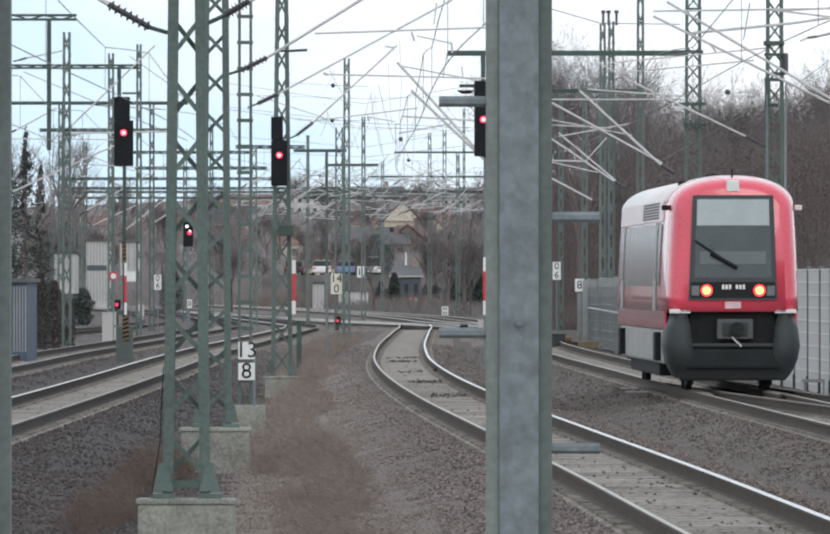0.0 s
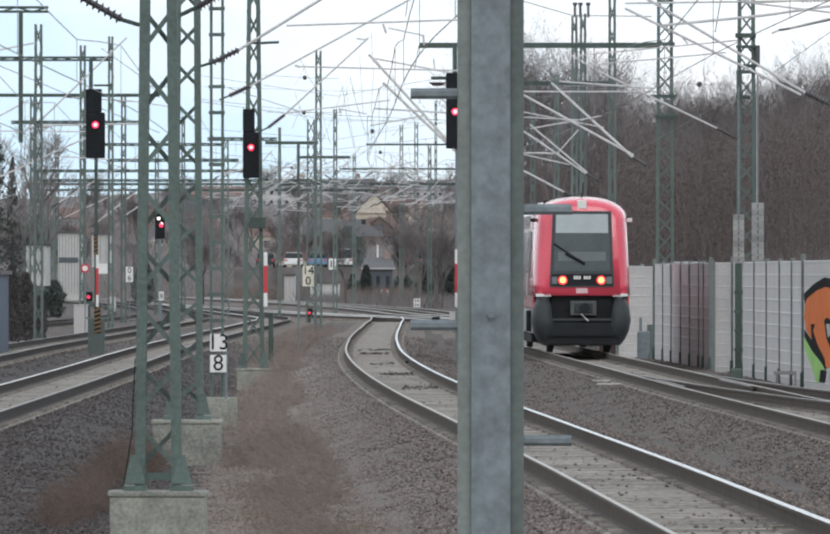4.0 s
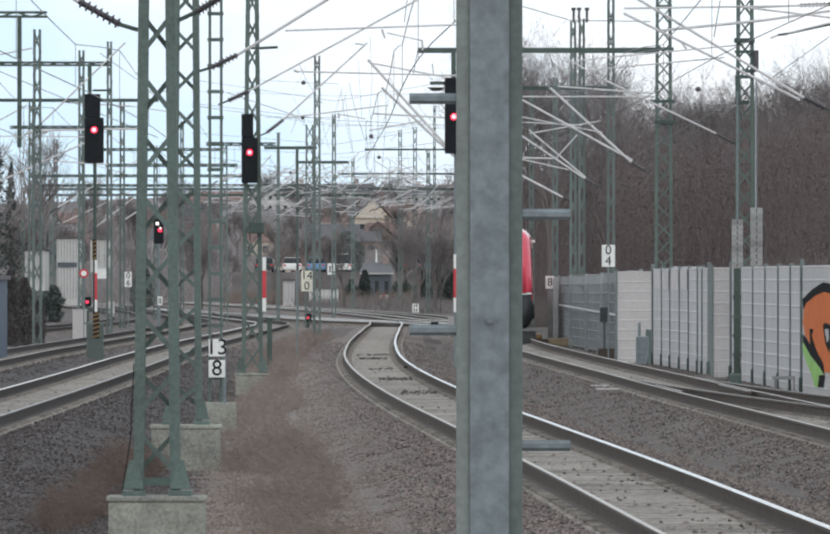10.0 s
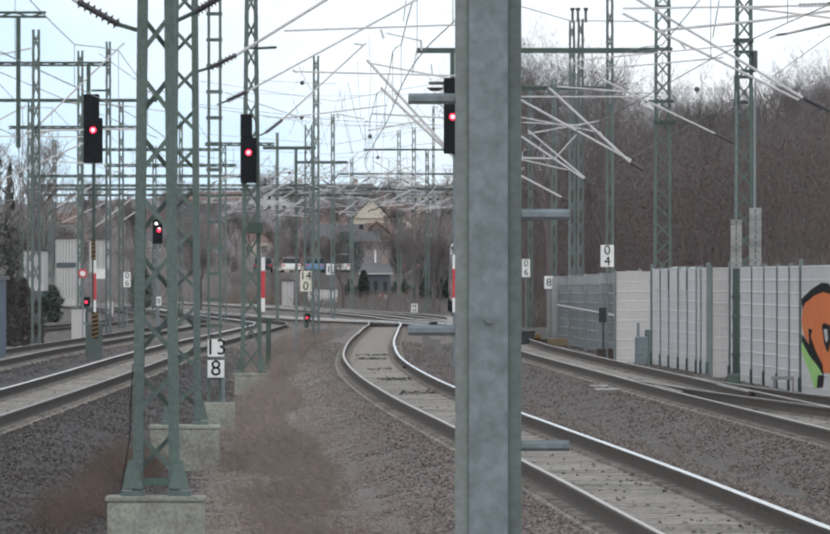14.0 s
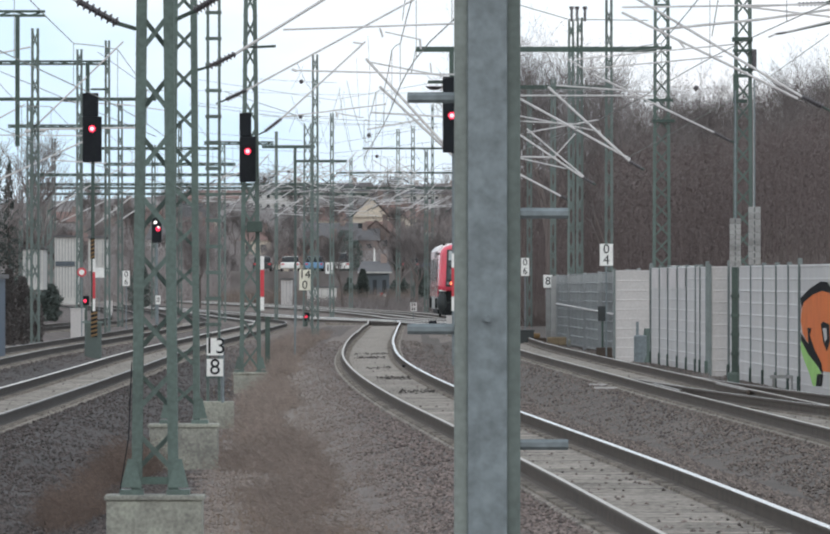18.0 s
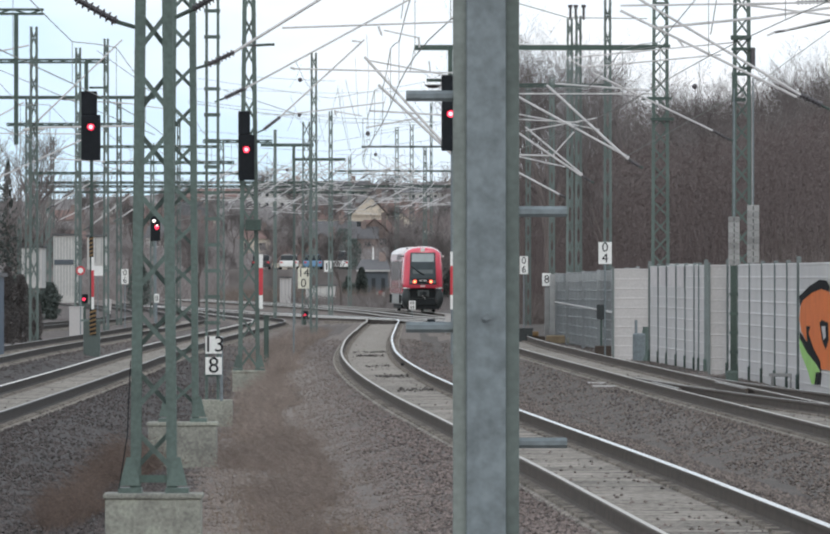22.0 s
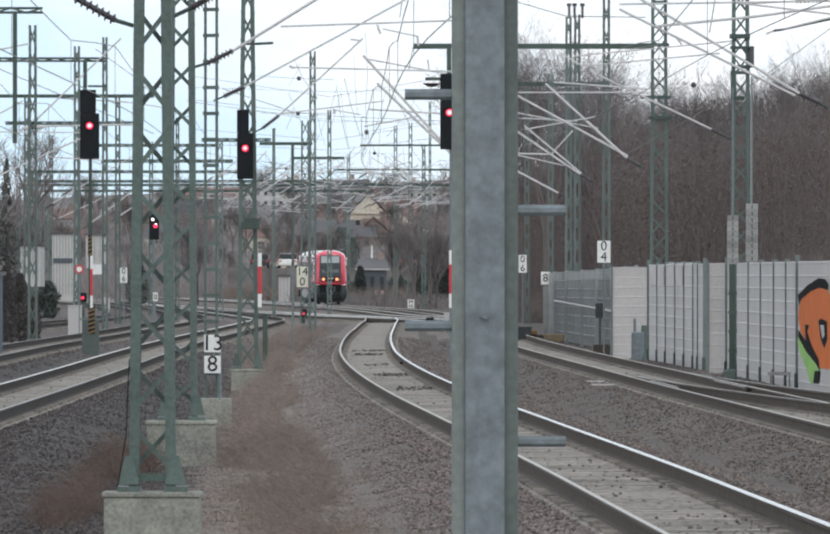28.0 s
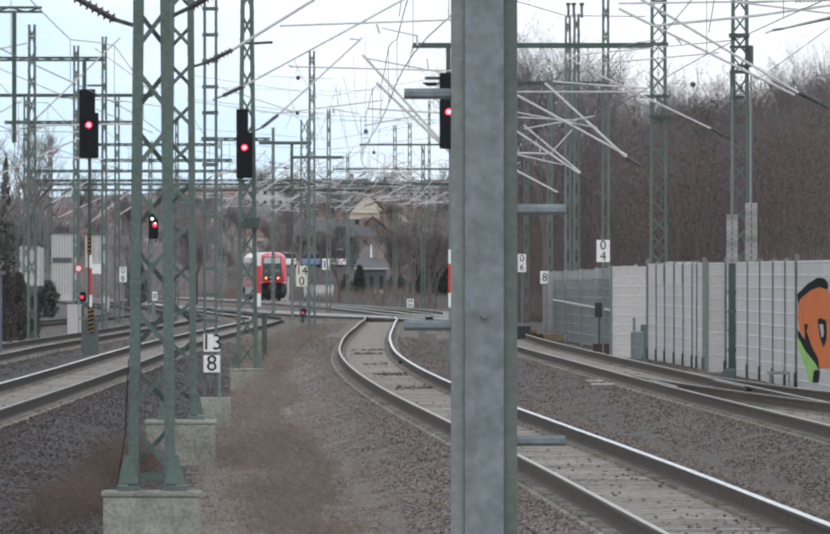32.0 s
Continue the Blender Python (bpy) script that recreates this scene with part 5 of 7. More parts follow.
# ---------------------------------------------------------------- signals
def signal(x, y, zbot, ztop, w, zlamp, post_z, label, notch=True, core=0.085):
    s = thing("light_signal", (x, y, post_z), label, "railway signal", "light signals")
    d = post_z
    part("screen", B(-w / 2, w / 2, -0.06, 0.12, zbot - d, zbot + (ztop - zbot) * (0.66 if notch else 1.0) - d, bevel=0.03), BLACK, s, "black signal screen")
    if notch:
        part("upper_screen", B(-w / 2, w / 2 - 0.10, -0.06, 0.12, zbot + (ztop - zbot) * 0.66 - d, ztop - d, bevel=0.02), BLACK, s)
    part("red_lamp", R((0, -0.07, zlamp - d), (0, -0.10, zlamp - d), core * 1.2, n=14), SIGRED, s, "lit red lamp")
    part("lamp_core", R((0, -0.101, zlamp - d), (0, -0.11, zlamp - d), core * 0.75, n=12), SIGCORE, s)
    part("hood", B(-core * 1.6, core * 1.6, -0.28, -0.07, zlamp - d + core * 1.5, zlamp - d + core * 1.5 + 0.015), BLACK, s)
    for k in range(3):
        zz = zbot - d + (ztop - zbot) * (0.12 + 0.14 * k)
        part("unlit_lamp", R((0.0, -0.062, zz), (0.0, -0.075, zz), core * 1.1, n=10), BLACK, s)
    return s


def mast_plate(x, y, z0, z1, w):
    m = thing("mast_sign", (x, y, z0), "white-red-white enamel signal mast plate", "sign", "signal mast plates")
    h = z1 - z0
    for a, b, mm in ((0, 0.25, WHITE), (0.25, 0.75, RED), (0.75, 1, WHITE)):
        part("band", B(-w / 2, w / 2, -0.012, 0.012, a * h + 0.002, b * h - 0.002, bevel=0.004), mm, m)
    return m


sa = signal(-9.49, 345, 5.49, 7.54, 0.57, 6.48, -0.5, "black light signal showing red on a grey post")
part("post", R((0.02, 0.05, 0), (0.02, 0.05, 5.49 + 0.5), 0.055, n=8), DARKGREEN, sa)
part("arm", B(-0.05, 0.5, 0.1, 0.16, 7.62 + 0.5, 7.68 + 0.5), DARKGREEN, sa)
part("hanger", R((-0.12, 0.05, 7.54 + 0.5), (-0.12, 0.05, 8.47 + 0.5), 0.05, n=6), DARKGREEN, sa)
part("base", B(-0.22, 0.28, -0.2, 0.2, 0, 0.77 + 0.5, bevel=0.05), HAZEPALE, sa)
part("collar", B(-0.28, 0.33, -0.21, 0.21, 0.72 + 0.5, 0.78 + 0.5), HAZEPALE, sa)


def hazard_band(parent, x0, x1, y, za, zb, n):
    """Slanting yellow and black stripes on a narrow plate."""
    part("hazard_plate", B(x0, x1, y, y + 0.02, za, zb), BLACK, parent)
    h = (zb - za) / n
    for k in range(n):
        g = bmesh.new()
        z = za + k * h
        g.faces.new([g.verts.new(v) for v in ((x0, y - 0.004, z), (x1, y - 0.004, z + h * 0.42), (x1, y - 0.004, z + h * 0.92), (x0, y - 0.004, z + h * 0.5))])
        part("hazard_stripe", g, YELLOW, parent)


hazard_band(sa, -0.03, 0.16, -0.24, 0.31 + 0.5, 1.08 + 0.5, 6)
hazard_band(sa, -0.05, 0.08, -0.12, 2.63 + 0.5, 3.23 + 0.5, 5)
mast_plate(-9.43, 344.8, 1.05, 2.63, 0.075)
sb = signal(-3.60, 254.5, 4.16, 5.67, 0.36, 4.83, 0, "black light signal showing red on a lattice mast", core=0.06)
part("relay_box", B(-0.02, 0.32, -0.1, 0.2, 3.06, 3.30, bevel=0.02), DARKGREEN, sb)
mast_plate(-3.28, 254.3, 1.35, 2.54, 0.085)
sc = signal(1.12, 330.6, 5.62, 7.77, 0.52, 6.67, -0.5, "black light signal showing red beside the main line")
part("post", R((0.06, 0.15, 0), (0.06, 0.15, 5.62 + 0.5), 0.06, n=8), GALV, sc)
part("lamp_bowl", R((-0.5, 0.1, 7.50 + 0.5), (-0.5, 0.1, 7.40 + 0.5), 0.27, n=12, r2=0.12), INSUL, sc)
part("arm", B(-0.68, 0.1, 0.06, 0.14, 7.58 + 0.5, 7.67 + 0.5), DARKGREEN, sc)
mast_plate(1.17, 330.2, 1.12, 2.76, 0.12)


def dwarf_signal(x, y, zlamp, label, n=1):
    s = thing("dwarf_signal", (x, y, -0.45), label, "railway signal", "dwarf signals")
    part("housing", B(-0.18, 0.18, -0.1, 0.1, zlamp + 0.25, zlamp + 0.68, bevel=0.04), BLACK, s)
    part("stand", B(-0.08, 0.08, -0.08, 0.08, 0, zlamp + 0.26), DARKGREEN, s)
    part("red_lamp", R((0, -0.102, zlamp + 0.45), (0, -0.13, zlamp + 0.45), 0.07, n=12), SIGRED, s, "lit red lamp")


dwarf_signal(-5.48, 600, 0.05, "low dark dwarf signal showing red")
dwarf_signal(0.90, 520, -0.08, "low dark dwarf signal showing red")
dwarf_signal(-14.61, 520, 1.03, "low dark dwarf signal showing red")
sd = thing("light_signal", (-11.42, 520, -0.5), "distant light signal with red and white lamps", "railway signal", "light signals")
part("screen", B(-0.22, 0.22, 0, 0.1, 3.63 + 0.5, 4.76 + 0.5, bevel=0.03), BLACK, sd)
part("post", R((0, 0.06, 0), (0, 0.06, 3.63 + 0.5), 0.06, n=6), GALV, sd)
part("white_lamp", R((-0.06, -0.01, 4.53 + 0.5), (-0.06, -0.04, 4.53 + 0.5), 0.07, n=10), SIGWHITE, sd)
part("red_lamp", R((0.06, -0.01, 4.24 + 0.5), (0.06, -0.04, 4.24 + 0.5), 0.10, n=10), SIGRED, sd)
part("white_lamp", R((0.08, -0.05, 4.32 + 0.5), (0.08, -0.06, 4.32 + 0.5), 0.045, n=10), SIGWHITE, sd)


# ---------------------------------------------------------------- signs
def number_board(x, y, plates, w, h, post_to, label, mtl=None, gap=0.0, size=None, side=0.0):
    """Hectometre board: one plate for each line of figures, from the top down."""
    b = thing("distance_board", (x, y, post_to), label, "sign", "distance boards")
    zt = plates[0] - post_to
    for k, words in enumerate(plates[1:]):
        z1 = zt - k * (h + gap)
        part("plate", B(-w / 2, w / 2, -0.012, 0.006, z1 - h, z1, bevel=0.003), mtl or WHITE, b)
        if words:
            text("numeral", words, size or h * 1.15, (0, -0.016, z1 - h / 2), BLACK, b)
    part("post", R((side, 0.03, 0), (side, 0.03, zt), 0.028, n=6), GALV, b)
    return b


number_board(-3.30, 194.6, (1.06, "13", "8"), 0.275, 1.06-0.77, -0.02, "white enamel distance board reading 13 8 on a post", gap=0.77-0.71, size=0.37, side=0.13)
number_board(-3.14, 340, (2.30, "14", "0"), 0.33, 2.30-2.00, -0.5, "cream enamel distance board reading 14 0", CREAM, size=0.34, side=-0.29)
number_board(5.87, 352.4, (3.09, "0", "4"), 0.40, 3.09-2.76, -0.5, "white enamel distance board reading 0 4 above the fence", size=0.40)
number_board(4.55, 470, (2.86, "0", "6"), 0.33, 2.86-2.50, -0.5, "white enamel distance board reading 0 6 beside the main line", size=0.38)
number_board(5.10, 438, (2.17, "8"), 0.34, 2.17-1.69, -0.5, "white enamel board reading 8 on a concrete post", size=0.42)
number_board(-11.80, 480, (2.35, "0", "6"), 0.30, 0.31, -0.5, "white enamel distance board reading 0 6 between the outer tracks", size=0.34)
for (x, y, zt, h, w, n) in ((-10.49, 480, 1.33, 0.36, 0.2, 1), (-6.71, 940, 3.30, 0.91, 0.62, 1), (0.06, 640, 0.70, 0.48, 0.36, 2)):
    b = thing("small_board", (x, y, -0.5), "small white enamel board with dark marks on a post", "sign", "small boards")
    part("plate", B(-w / 2, w / 2, -0.012, 0.006, zt + 0.5 - h, zt + 0.5, bevel=0.003), WHITE, b)
    for k in range(n):
        zc = zt + 0.5 - h * (k + 0.5) / n
        part("mark", B(-w * 0.26, -w * 0.10, -0.02, -0.013, zc - h * 0.3 / n, zc + h * 0.3 / n), BLACK, b)
        part("mark", B(w * 0.08, w * 0.26, -0.02, -0.013, zc - h * 0.3 / n, zc + h * 0.3 / n), BLACK, b)
    part("post", R((0, 0.03, 0), (0, 0.03, zt + 0.5 - 0.02), 0.03, n=6), GALV, b)
rs = thing("round_sign", (-13.12, 462, -0.5), "round red and white road sign on a post", "sign")
part("disc", R((0, 0, 2.28 + 0.5), (0, 0.02, 2.28 + 0.5), 0.18, n=20), RED, rs)
part("inner_disc", R((0, -0.012, 2.28 + 0.5), (0, -0.002, 2.28 + 0.5), 0.11, n=20), WHITE, rs)
part("post", R((0, 0.04, 0), (0, 0.04, 2.28 + 0.6), 0.025, n=6), GALV, rs)
ws = thing("white_sign", (-18.84, 700, -0.5), "plain white road sign on a post", "sign")
part("board", B(-0.35, 0.35, 0, 0.02, 2.07 + 0.5, 2.67 + 0.5), WHITE, ws)
part("post", R((0, 0.04, 0), (0, 0.04, 2.67 + 0.5), 0.03, n=6), GALV, ws)

# ---------------------------------------------------------------- small lineside things
def cabinet(x, y, w, z1, label, mtl=None):
    c = thing("lineside_cabinet", (x, y, -0.5), label, "cabinet", "lineside cabinets")
    part("body", B(-w / 2, w / 2, -0.2, 0.2, 0.05, z1 + 0.5, bevel=0.015), mtl or BARRIER, c)
    part("lid", B(-w / 2 - 0.03, w / 2 + 0.03, -0.23, 0.23, z1 + 0.5, z1 + 0.55, bevel=0.01), mtl or BARRIER, c)
    part("plinth", B(-w / 2 + 0.02, w / 2 - 0.02, -0.19, 0.19, 0, 0.05), CONC, c)
    part("door", B(-w / 2 + 0.04, w / 2 - 0.04, -0.212, -0.201, 0.12, z1 + 0.44, bevel=0.004), mtl or BARRIER, c)


cabinet(-13.46, 468, 0.55, 0.79, "light grey lineside cabinet with a lid")
pb = thing("post_box", (-12.52, 480, -0.5), "light grey switch box on a thin post", "switch box")
part("box", B(-0.16, 0.16, -0.1, 0.1, 0.63 + 0.5, 1.09 + 0.5, bevel=0.02), BARRIER, pb)
part("lid", B(-0.18, 0.18, -0.12, 0.12, 1.09 + 0.5, 1.12 + 0.5), BARRIER, pb)
part("post", R((0, 0, 0), (0, 0, 0.63 + 0.5), 0.04, n=6), GALV, pb)
cabinet(3.93, 401, 0.5, 0.22, "low dark lineside cabinet beside the rail", TRAINGREY)
cabinet(1.52, 470, 0.30, 0.49, "low pale cabinet beside the main line")
cabinet(-4.11, 330.5, 0.14, 0.91, "narrow green junction cabinet beside the mast", DARKGREEN)
pm = thing("point_motor", (1.09, 500, -0.4), "dark point motor housings beside the rails", "point motor")
part("housing", B(-0.35, -0.05, -0.3, 0.3, 0, 0.62, bevel=0.05), BLACK, pm)
part("housing", B(0.1, 0.34, -0.3, 0.3, 0, 0.52, bevel=0.05), BLACK, pm)
yb = thing("hazard_barrier", (-3.96, 640, -0.55), "yellow and black striped low barrier", "barrier")
for k in range(4):
    part("stripe", B(-0.2 + k * 0.11, -0.10 + k * 0.11, -0.03, 0.03, 0.0, 0.38), YELLOW if k % 2 == 0 else BLACK, yb)
dg = thing("ballast_digger_bucket", (4.46, 430, -0.4), "yellow and rusty scrap pieces beside the track", "scrap")
part("piece", B(-0.28, 0.25, -0.2, 0.2, 0.24, 0.42, bevel=0.05), YELLOW, dg)
part("piece", B(0.0, 0.5, -0.1, 0.3, 0, 0.25, bevel=0.06), RUST, dg)
dh = thing("scrap_sleeper", (5.37, 425, -0.4), "old timber and concrete pieces stacked beside the fence", "scrap")
part("piece", B(-0.45, 0.25, -0.2, 0.2, 0, 0.30, bevel=0.05), STRAWP, dh)
part("piece", B(0.3, 0.75, -0.3, 0.1, 0, 0.22, bevel=0.05), CONC, dh)
for px, py in ((4.11, 247), (4.10, 240)):
    plank = thing("plank", (px, py, -0.235), "pale weathered plank lying beside the rail", "plank", "planks")
    part("board", B(-0.36, 0.36, -0.10, 0.10, 0, 0.05, bevel=0.01), BARRIER, plank)
cp = thing("concrete_post", (5.29, 436, -0.5), "pale concrete fence end post", "post")
part("shaft", B(-0.1, 0.1, -0.1, 0.1, 0, 2.13 + 0.5, bevel=0.02), PALECONC, cp)
cp2 = thing("concrete_post", (5.10, 437.2, -0.5), "pale concrete board post", "post")
part("shaft", B(-0.09, 0.09, -0.1, 0.1, 0, 1.63 + 0.5, bevel=0.02), PALECONC, cp2)
rl = thing("signal_relay", (5.78, 354, -0.4), "dark relay box on a thin post beside the mesh fence", "relay box")
part("post", R((0, 0, 0), (0, 0, 1.55), 0.035, n=6), DARKGREEN, rl)
part("box", B(-0.14, 0.14, -0.08, 0.08, 1.15, 1.6, bevel=0.02), TRAINGREY, rl)
part("foot", B(-0.2, 0.3, -0.2, 0.2, 0, 0.35, bevel=0.04), RUST, rl)
for (x, y, z) in ((-1.05, 97, -0.45), (-0.79, 98, -0.45)):
    lt = thing("litter", (x, y, z), "crumpled white piece of litter on the weeds", "litter", "litter")
    part("scrap", R((-0.03, 0, 0), (0.04, 0.02, 0.05), 0.03, n=5, r2=0.045), WHITE, lt)
gb = thing("ground_bracket", (-0.14, 290, -0.4), "dark clamp and cable at the rail", "rail fitting")
part("clamp", B(-0.12, 0.12, -0.15, 0.15, 0.1, 0.30, bevel=0.03), BLACK, gb)
part("cable", R((0.1, 0, 0.18), (0.9, 0.2, 0.08), 0.025, n=5), BLACK, gb)

for sy in (556, 566, 578):
    bar_ = thing("stretcher_bar", (LOOP(sy), sy, -0.2), "dark stretcher bar between the switch rails", "rail fitting", "stretcher bars")
    part("rod", R((-0.72, 0, 0), (0.72, 0, 0), 0.035, n=6), DARKRUST, bar_)
    for sx in (-1, 1):
        part("lug", B(sx * 0.66 - 0.05, sx * 0.66 + 0.05, -0.12, 0.12, -0.04, 0.12, bevel=0.01), DARKRUST, bar_)

bn = thing("buffer_bench", (8.35, 262, -0.5), "low pale metal bars beside the barrier foot", "bench")
part("bar", B(-0.30, 0.30, -0.05, 0.05, 0.30, 0.38, bevel=0.01), PALECONC, bn)
for sx in (-0.22, 0.2):
    part("leg", B(sx - 0.03, sx + 0.03, -0.04, 0.04, 0, 0.30), PALECONC, bn)

# turnout that leaves the main line towards the barrier
BRANCH = curve_through([(120, MAIN(120) + 4.6), (150, MAIN(150) + 3.0), (175, MAIN(175) + 1.95), (200, MAIN(200) + 1.05), (225, MAIN(225) + 0.36), (246, MAIN(246) + 0.02), (260, MAIN(260))])
tb = thing("track", (0, 0, 0), "turnout rails that leave the main line", "track", "tracks of the yard", "structure")
for off, y1 in ((-0.75, 238), (0.75, 246)):
    rail(tb, BRANCH, 120, y1, off, 2.0)
for off in (-0.62, 0.62):
    rail(tb, MAIN, 214, 228, off, 2.0)
yy = 120.3
while yy < 232:
    shared("sleeper", SLEEPER, tb, (BRANCH(yy), yy, -0.004), 0.0)
    yy += 0.6

# ---------------------------------------------------------------- background: buildings
def house(x, y, z0, w, dep, wall, roof, label, mw, mr, gable=False, rows=2, cols=4, hip=0.0):
    """A house with walls, pitched roof, windows with panes and a chimney."""
    h = thing("house", (x, y, z0), label, "house", "houses on the slope")
    part("wall", B(-w / 2, w / 2, 0, dep, 0, wall), mw, h)
    bm = bmesh.new()
    o = 0.3
    if gable:
        vs = [(-w / 2 - o, -o, wall), (w / 2 + o, -o, wall), (0, -o, wall + roof), (-w / 2 - o, dep + o, wall), (w / 2 + o, dep + o, wall), (0, dep + o, wall + roof)]
        fs = [(0, 2, 5, 3), (1, 4, 5, 2), (0, 3, 4, 1), (3, 5, 4)]
        g = bmesh.new()
        g.faces.new([g.verts.new(v) for v in ((-w / 2, -0.01, wall), (w / 2, -0.01, wall), (0, -0.01, wall + roof * 0.96))])
        part("gable_wall", g, mw, h)
    else:
        vs = [(-w / 2 - o, -o, wall), (w / 2 + o, -o, wall), (w / 2 + o, dep + o, wall), (-w / 2 - o, dep + o, wall), (-w / 2 - o + hip, dep / 2, wall + roof), (w / 2 + o - hip, dep / 2, wall + roof)]
        fs = [(0, 1, 5, 4), (1, 2, 5), (2, 3, 4, 5), (3, 0, 4), (0, 3, 2, 1)]
    bv = [bm.verts.new(v) for v in vs]
    for f in fs:
        bm.faces.new([bv[i] for i in f])
    bmesh.ops.recalc_face_normals(bm, faces=bm.faces)
    rf = part("roof", bm, mr, h)
    part("chimney", B(w * 0.2, w * 0.2 + 0.6, dep * 0.4, dep * 0.4 + 0.6, wall + roof * 0.3, wall + roof + 0.7), BRICK, rf)
    for r in range(rows):
        for c in range(cols):
            xx, zz = -w / 2 + w * (c + 0.5) / cols, wall * (r + 0.3) / rows
            win = part("window", B(xx - w / cols * 0.24, xx + w / cols * 0.24, -0.05, 0.02, zz, zz + wall / rows * 0.5), mw, h)
            part("pane", B(xx - w / cols * 0.2, xx + w / cols * 0.2, -0.07, -0.052, zz + 0.08, zz + wall / rows * 0.5 - 0.08), PANE, win)
    return h


def hz(x, y):
    return hill_height(x, y) - 0.3


rnd = random.Random(5)
# long pale blocks on the ridge
for (x, w, y, zt, hh, m) in ((-17.30, 9, 1560, 14.76, 3.2, PLASTERW), (-10.47, 11, 1600, 15.16, 2.6, PLASTERW), (-1.75, 10, 1600, 14.72, 2.6, PLASTERW), (3.30, 9, 1580, 14.57, 3, PLASTERW), (-25.75, 12, 1600, 14.14, 3, BRICK)):
    z0 = min(hz(x, y), zt - hh - 2)
    house(x, y, z0, w, 8, zt - 1.2 - z0, 1.2, "long pale block of flats on the ridge", m, TILE if m is BRICK else SLATE, rows=3, cols=9, hip=1.0)
# the sand-coloured gable
y = 1420
zt = 12.05
x = -5.10
house(x, y, zt - 9.0, 4.4, 9, 6.4, 2.5, "sand-coloured gable house on the slope", PLASTERY, SLATE, gable=True, rows=2, cols=2)
# roofs scattered on the slope
for i in range(44):
    y = rnd.uniform(1300, 1600)
    x = y * rnd.uniform(-0.033, 0.0094)
    z0 = min(hz(x, y), 2.07 + y * 0.0062 - 4.0)
    house(x, y, z0, rnd.uniform(3.0, 6.5), 6, rnd.uniform(1.4, 2.4), rnd.uniform(1.2, 2.2), rnd.choice(("small house with a red-brown tiled roof on the slope",)), rnd.choice((PLASTERW, BRICK, BRICK, PLASTERY, BRICK)), rnd.choice((TILE, TILE, SLATE)), gable=rnd.random() < 0.3, rows=1, cols=rnd.choice((2, 3)), hip=rnd.choice((0, 0.8)))
# dark pavilion beyond the yard and the flat sheds beside it
y = 1090
house(-3.52, y, -0.6, 2.7, 6, 2.57 + 0.6, 1.05, "low pavilion with a dark hipped roof beyond the yard", DARKWALL, SLATE, rows=1, cols=3, hip=0.45)
ev = thing("eave_board", (-3.52, y - 0.34, 2.47), "pale eaves board of the low pavilion", "trim")
part("board", B(-1.6, 1.6, -0.05, 0.04, 0, 0.14), PLASTERW, ev)
wsn = thing("warning_board", (-2.86, 1086, -0.7), "red and white striped warning board", "sign")
for k in range(3):
    part("stripe", B(-0.42 + k * 0.28, -0.15 + k * 0.28, -0.02, 0.02, 0.55 + 0.12 * (k % 2), 1.25 + 0.1 * (k % 2)), RED if k == 1 else WHITE, wsn)
part("post", R((0, 0.04, 0), (0, 0.04, 0.9), 0.04, n=6), GALV, wsn)
lp = thing("lamp_finial", (-3.57, y + 3, 2.6), "white lamp column behind the low house", "lamp")
part("column", R((0, 0, 0), (0, 0, 2.2), 0.16, n=8, r2=0.05), WHITE, lp)


def shed(x0, x1, y, z1, z0, mtl, label, cols=6):
    s = thing("shed", ((x0 + x1) / 2, y, z0), label, "building", "sheds beyond the yard")
    w = x1 - x0
    part("wall", B(-w / 2, w / 2, 0, 8, -0.6, z1 - z0), mtl, s)
    part("roof", B(-w / 2 - 0.1, w / 2 + 0.1, -0.15, 8.2, z1 - z0, z1 - z0 + 0.12), SLATE, s)
    if z1 - z0 > 3:
        part("window_band", B(-w / 2 + 0.05, w / 2 - 0.05, -0.06, 0.0, 1.75, 2.05), DARKWALL, s, "dark band of windows")
    for c in range(cols):
        xx = -w / 2 + w * (c + 0.5) / cols
        part("seam", B(xx - 0.02, xx + 0.02, -0.03, 0.0, -0.2, z1 - z0 - 0.1), MESH, s)
    return s


shed(-23.42, -22.21, 700, 3.76, 1.94, PLASTERW, "white shed beyond the outer tracks", 4)
shed(-22.12, -20.81, 720, 4.56, 1.02, PLASTERW, "tall white industrial hall beyond the outer tracks", 7)
shed(-20.31, -19.25, 730, 4.53, 3.07, PLASTERW, "white shed end beyond the outer tracks", 3)
shed(-12.96, -11.82, 330, 2.04, 0.27, BLUEGREY, "blue-grey sheet metal fence beside the outer tracks", 14)
shed(-9.59, -6.94, 1060, 1.15, -0.15, PLASTERW, "low pale shed beyond the yard", 5)
shed(-11.84, -10.88, 1050, 1.88, 0.16, BARRIER, "pale container beyond the yard", 3)


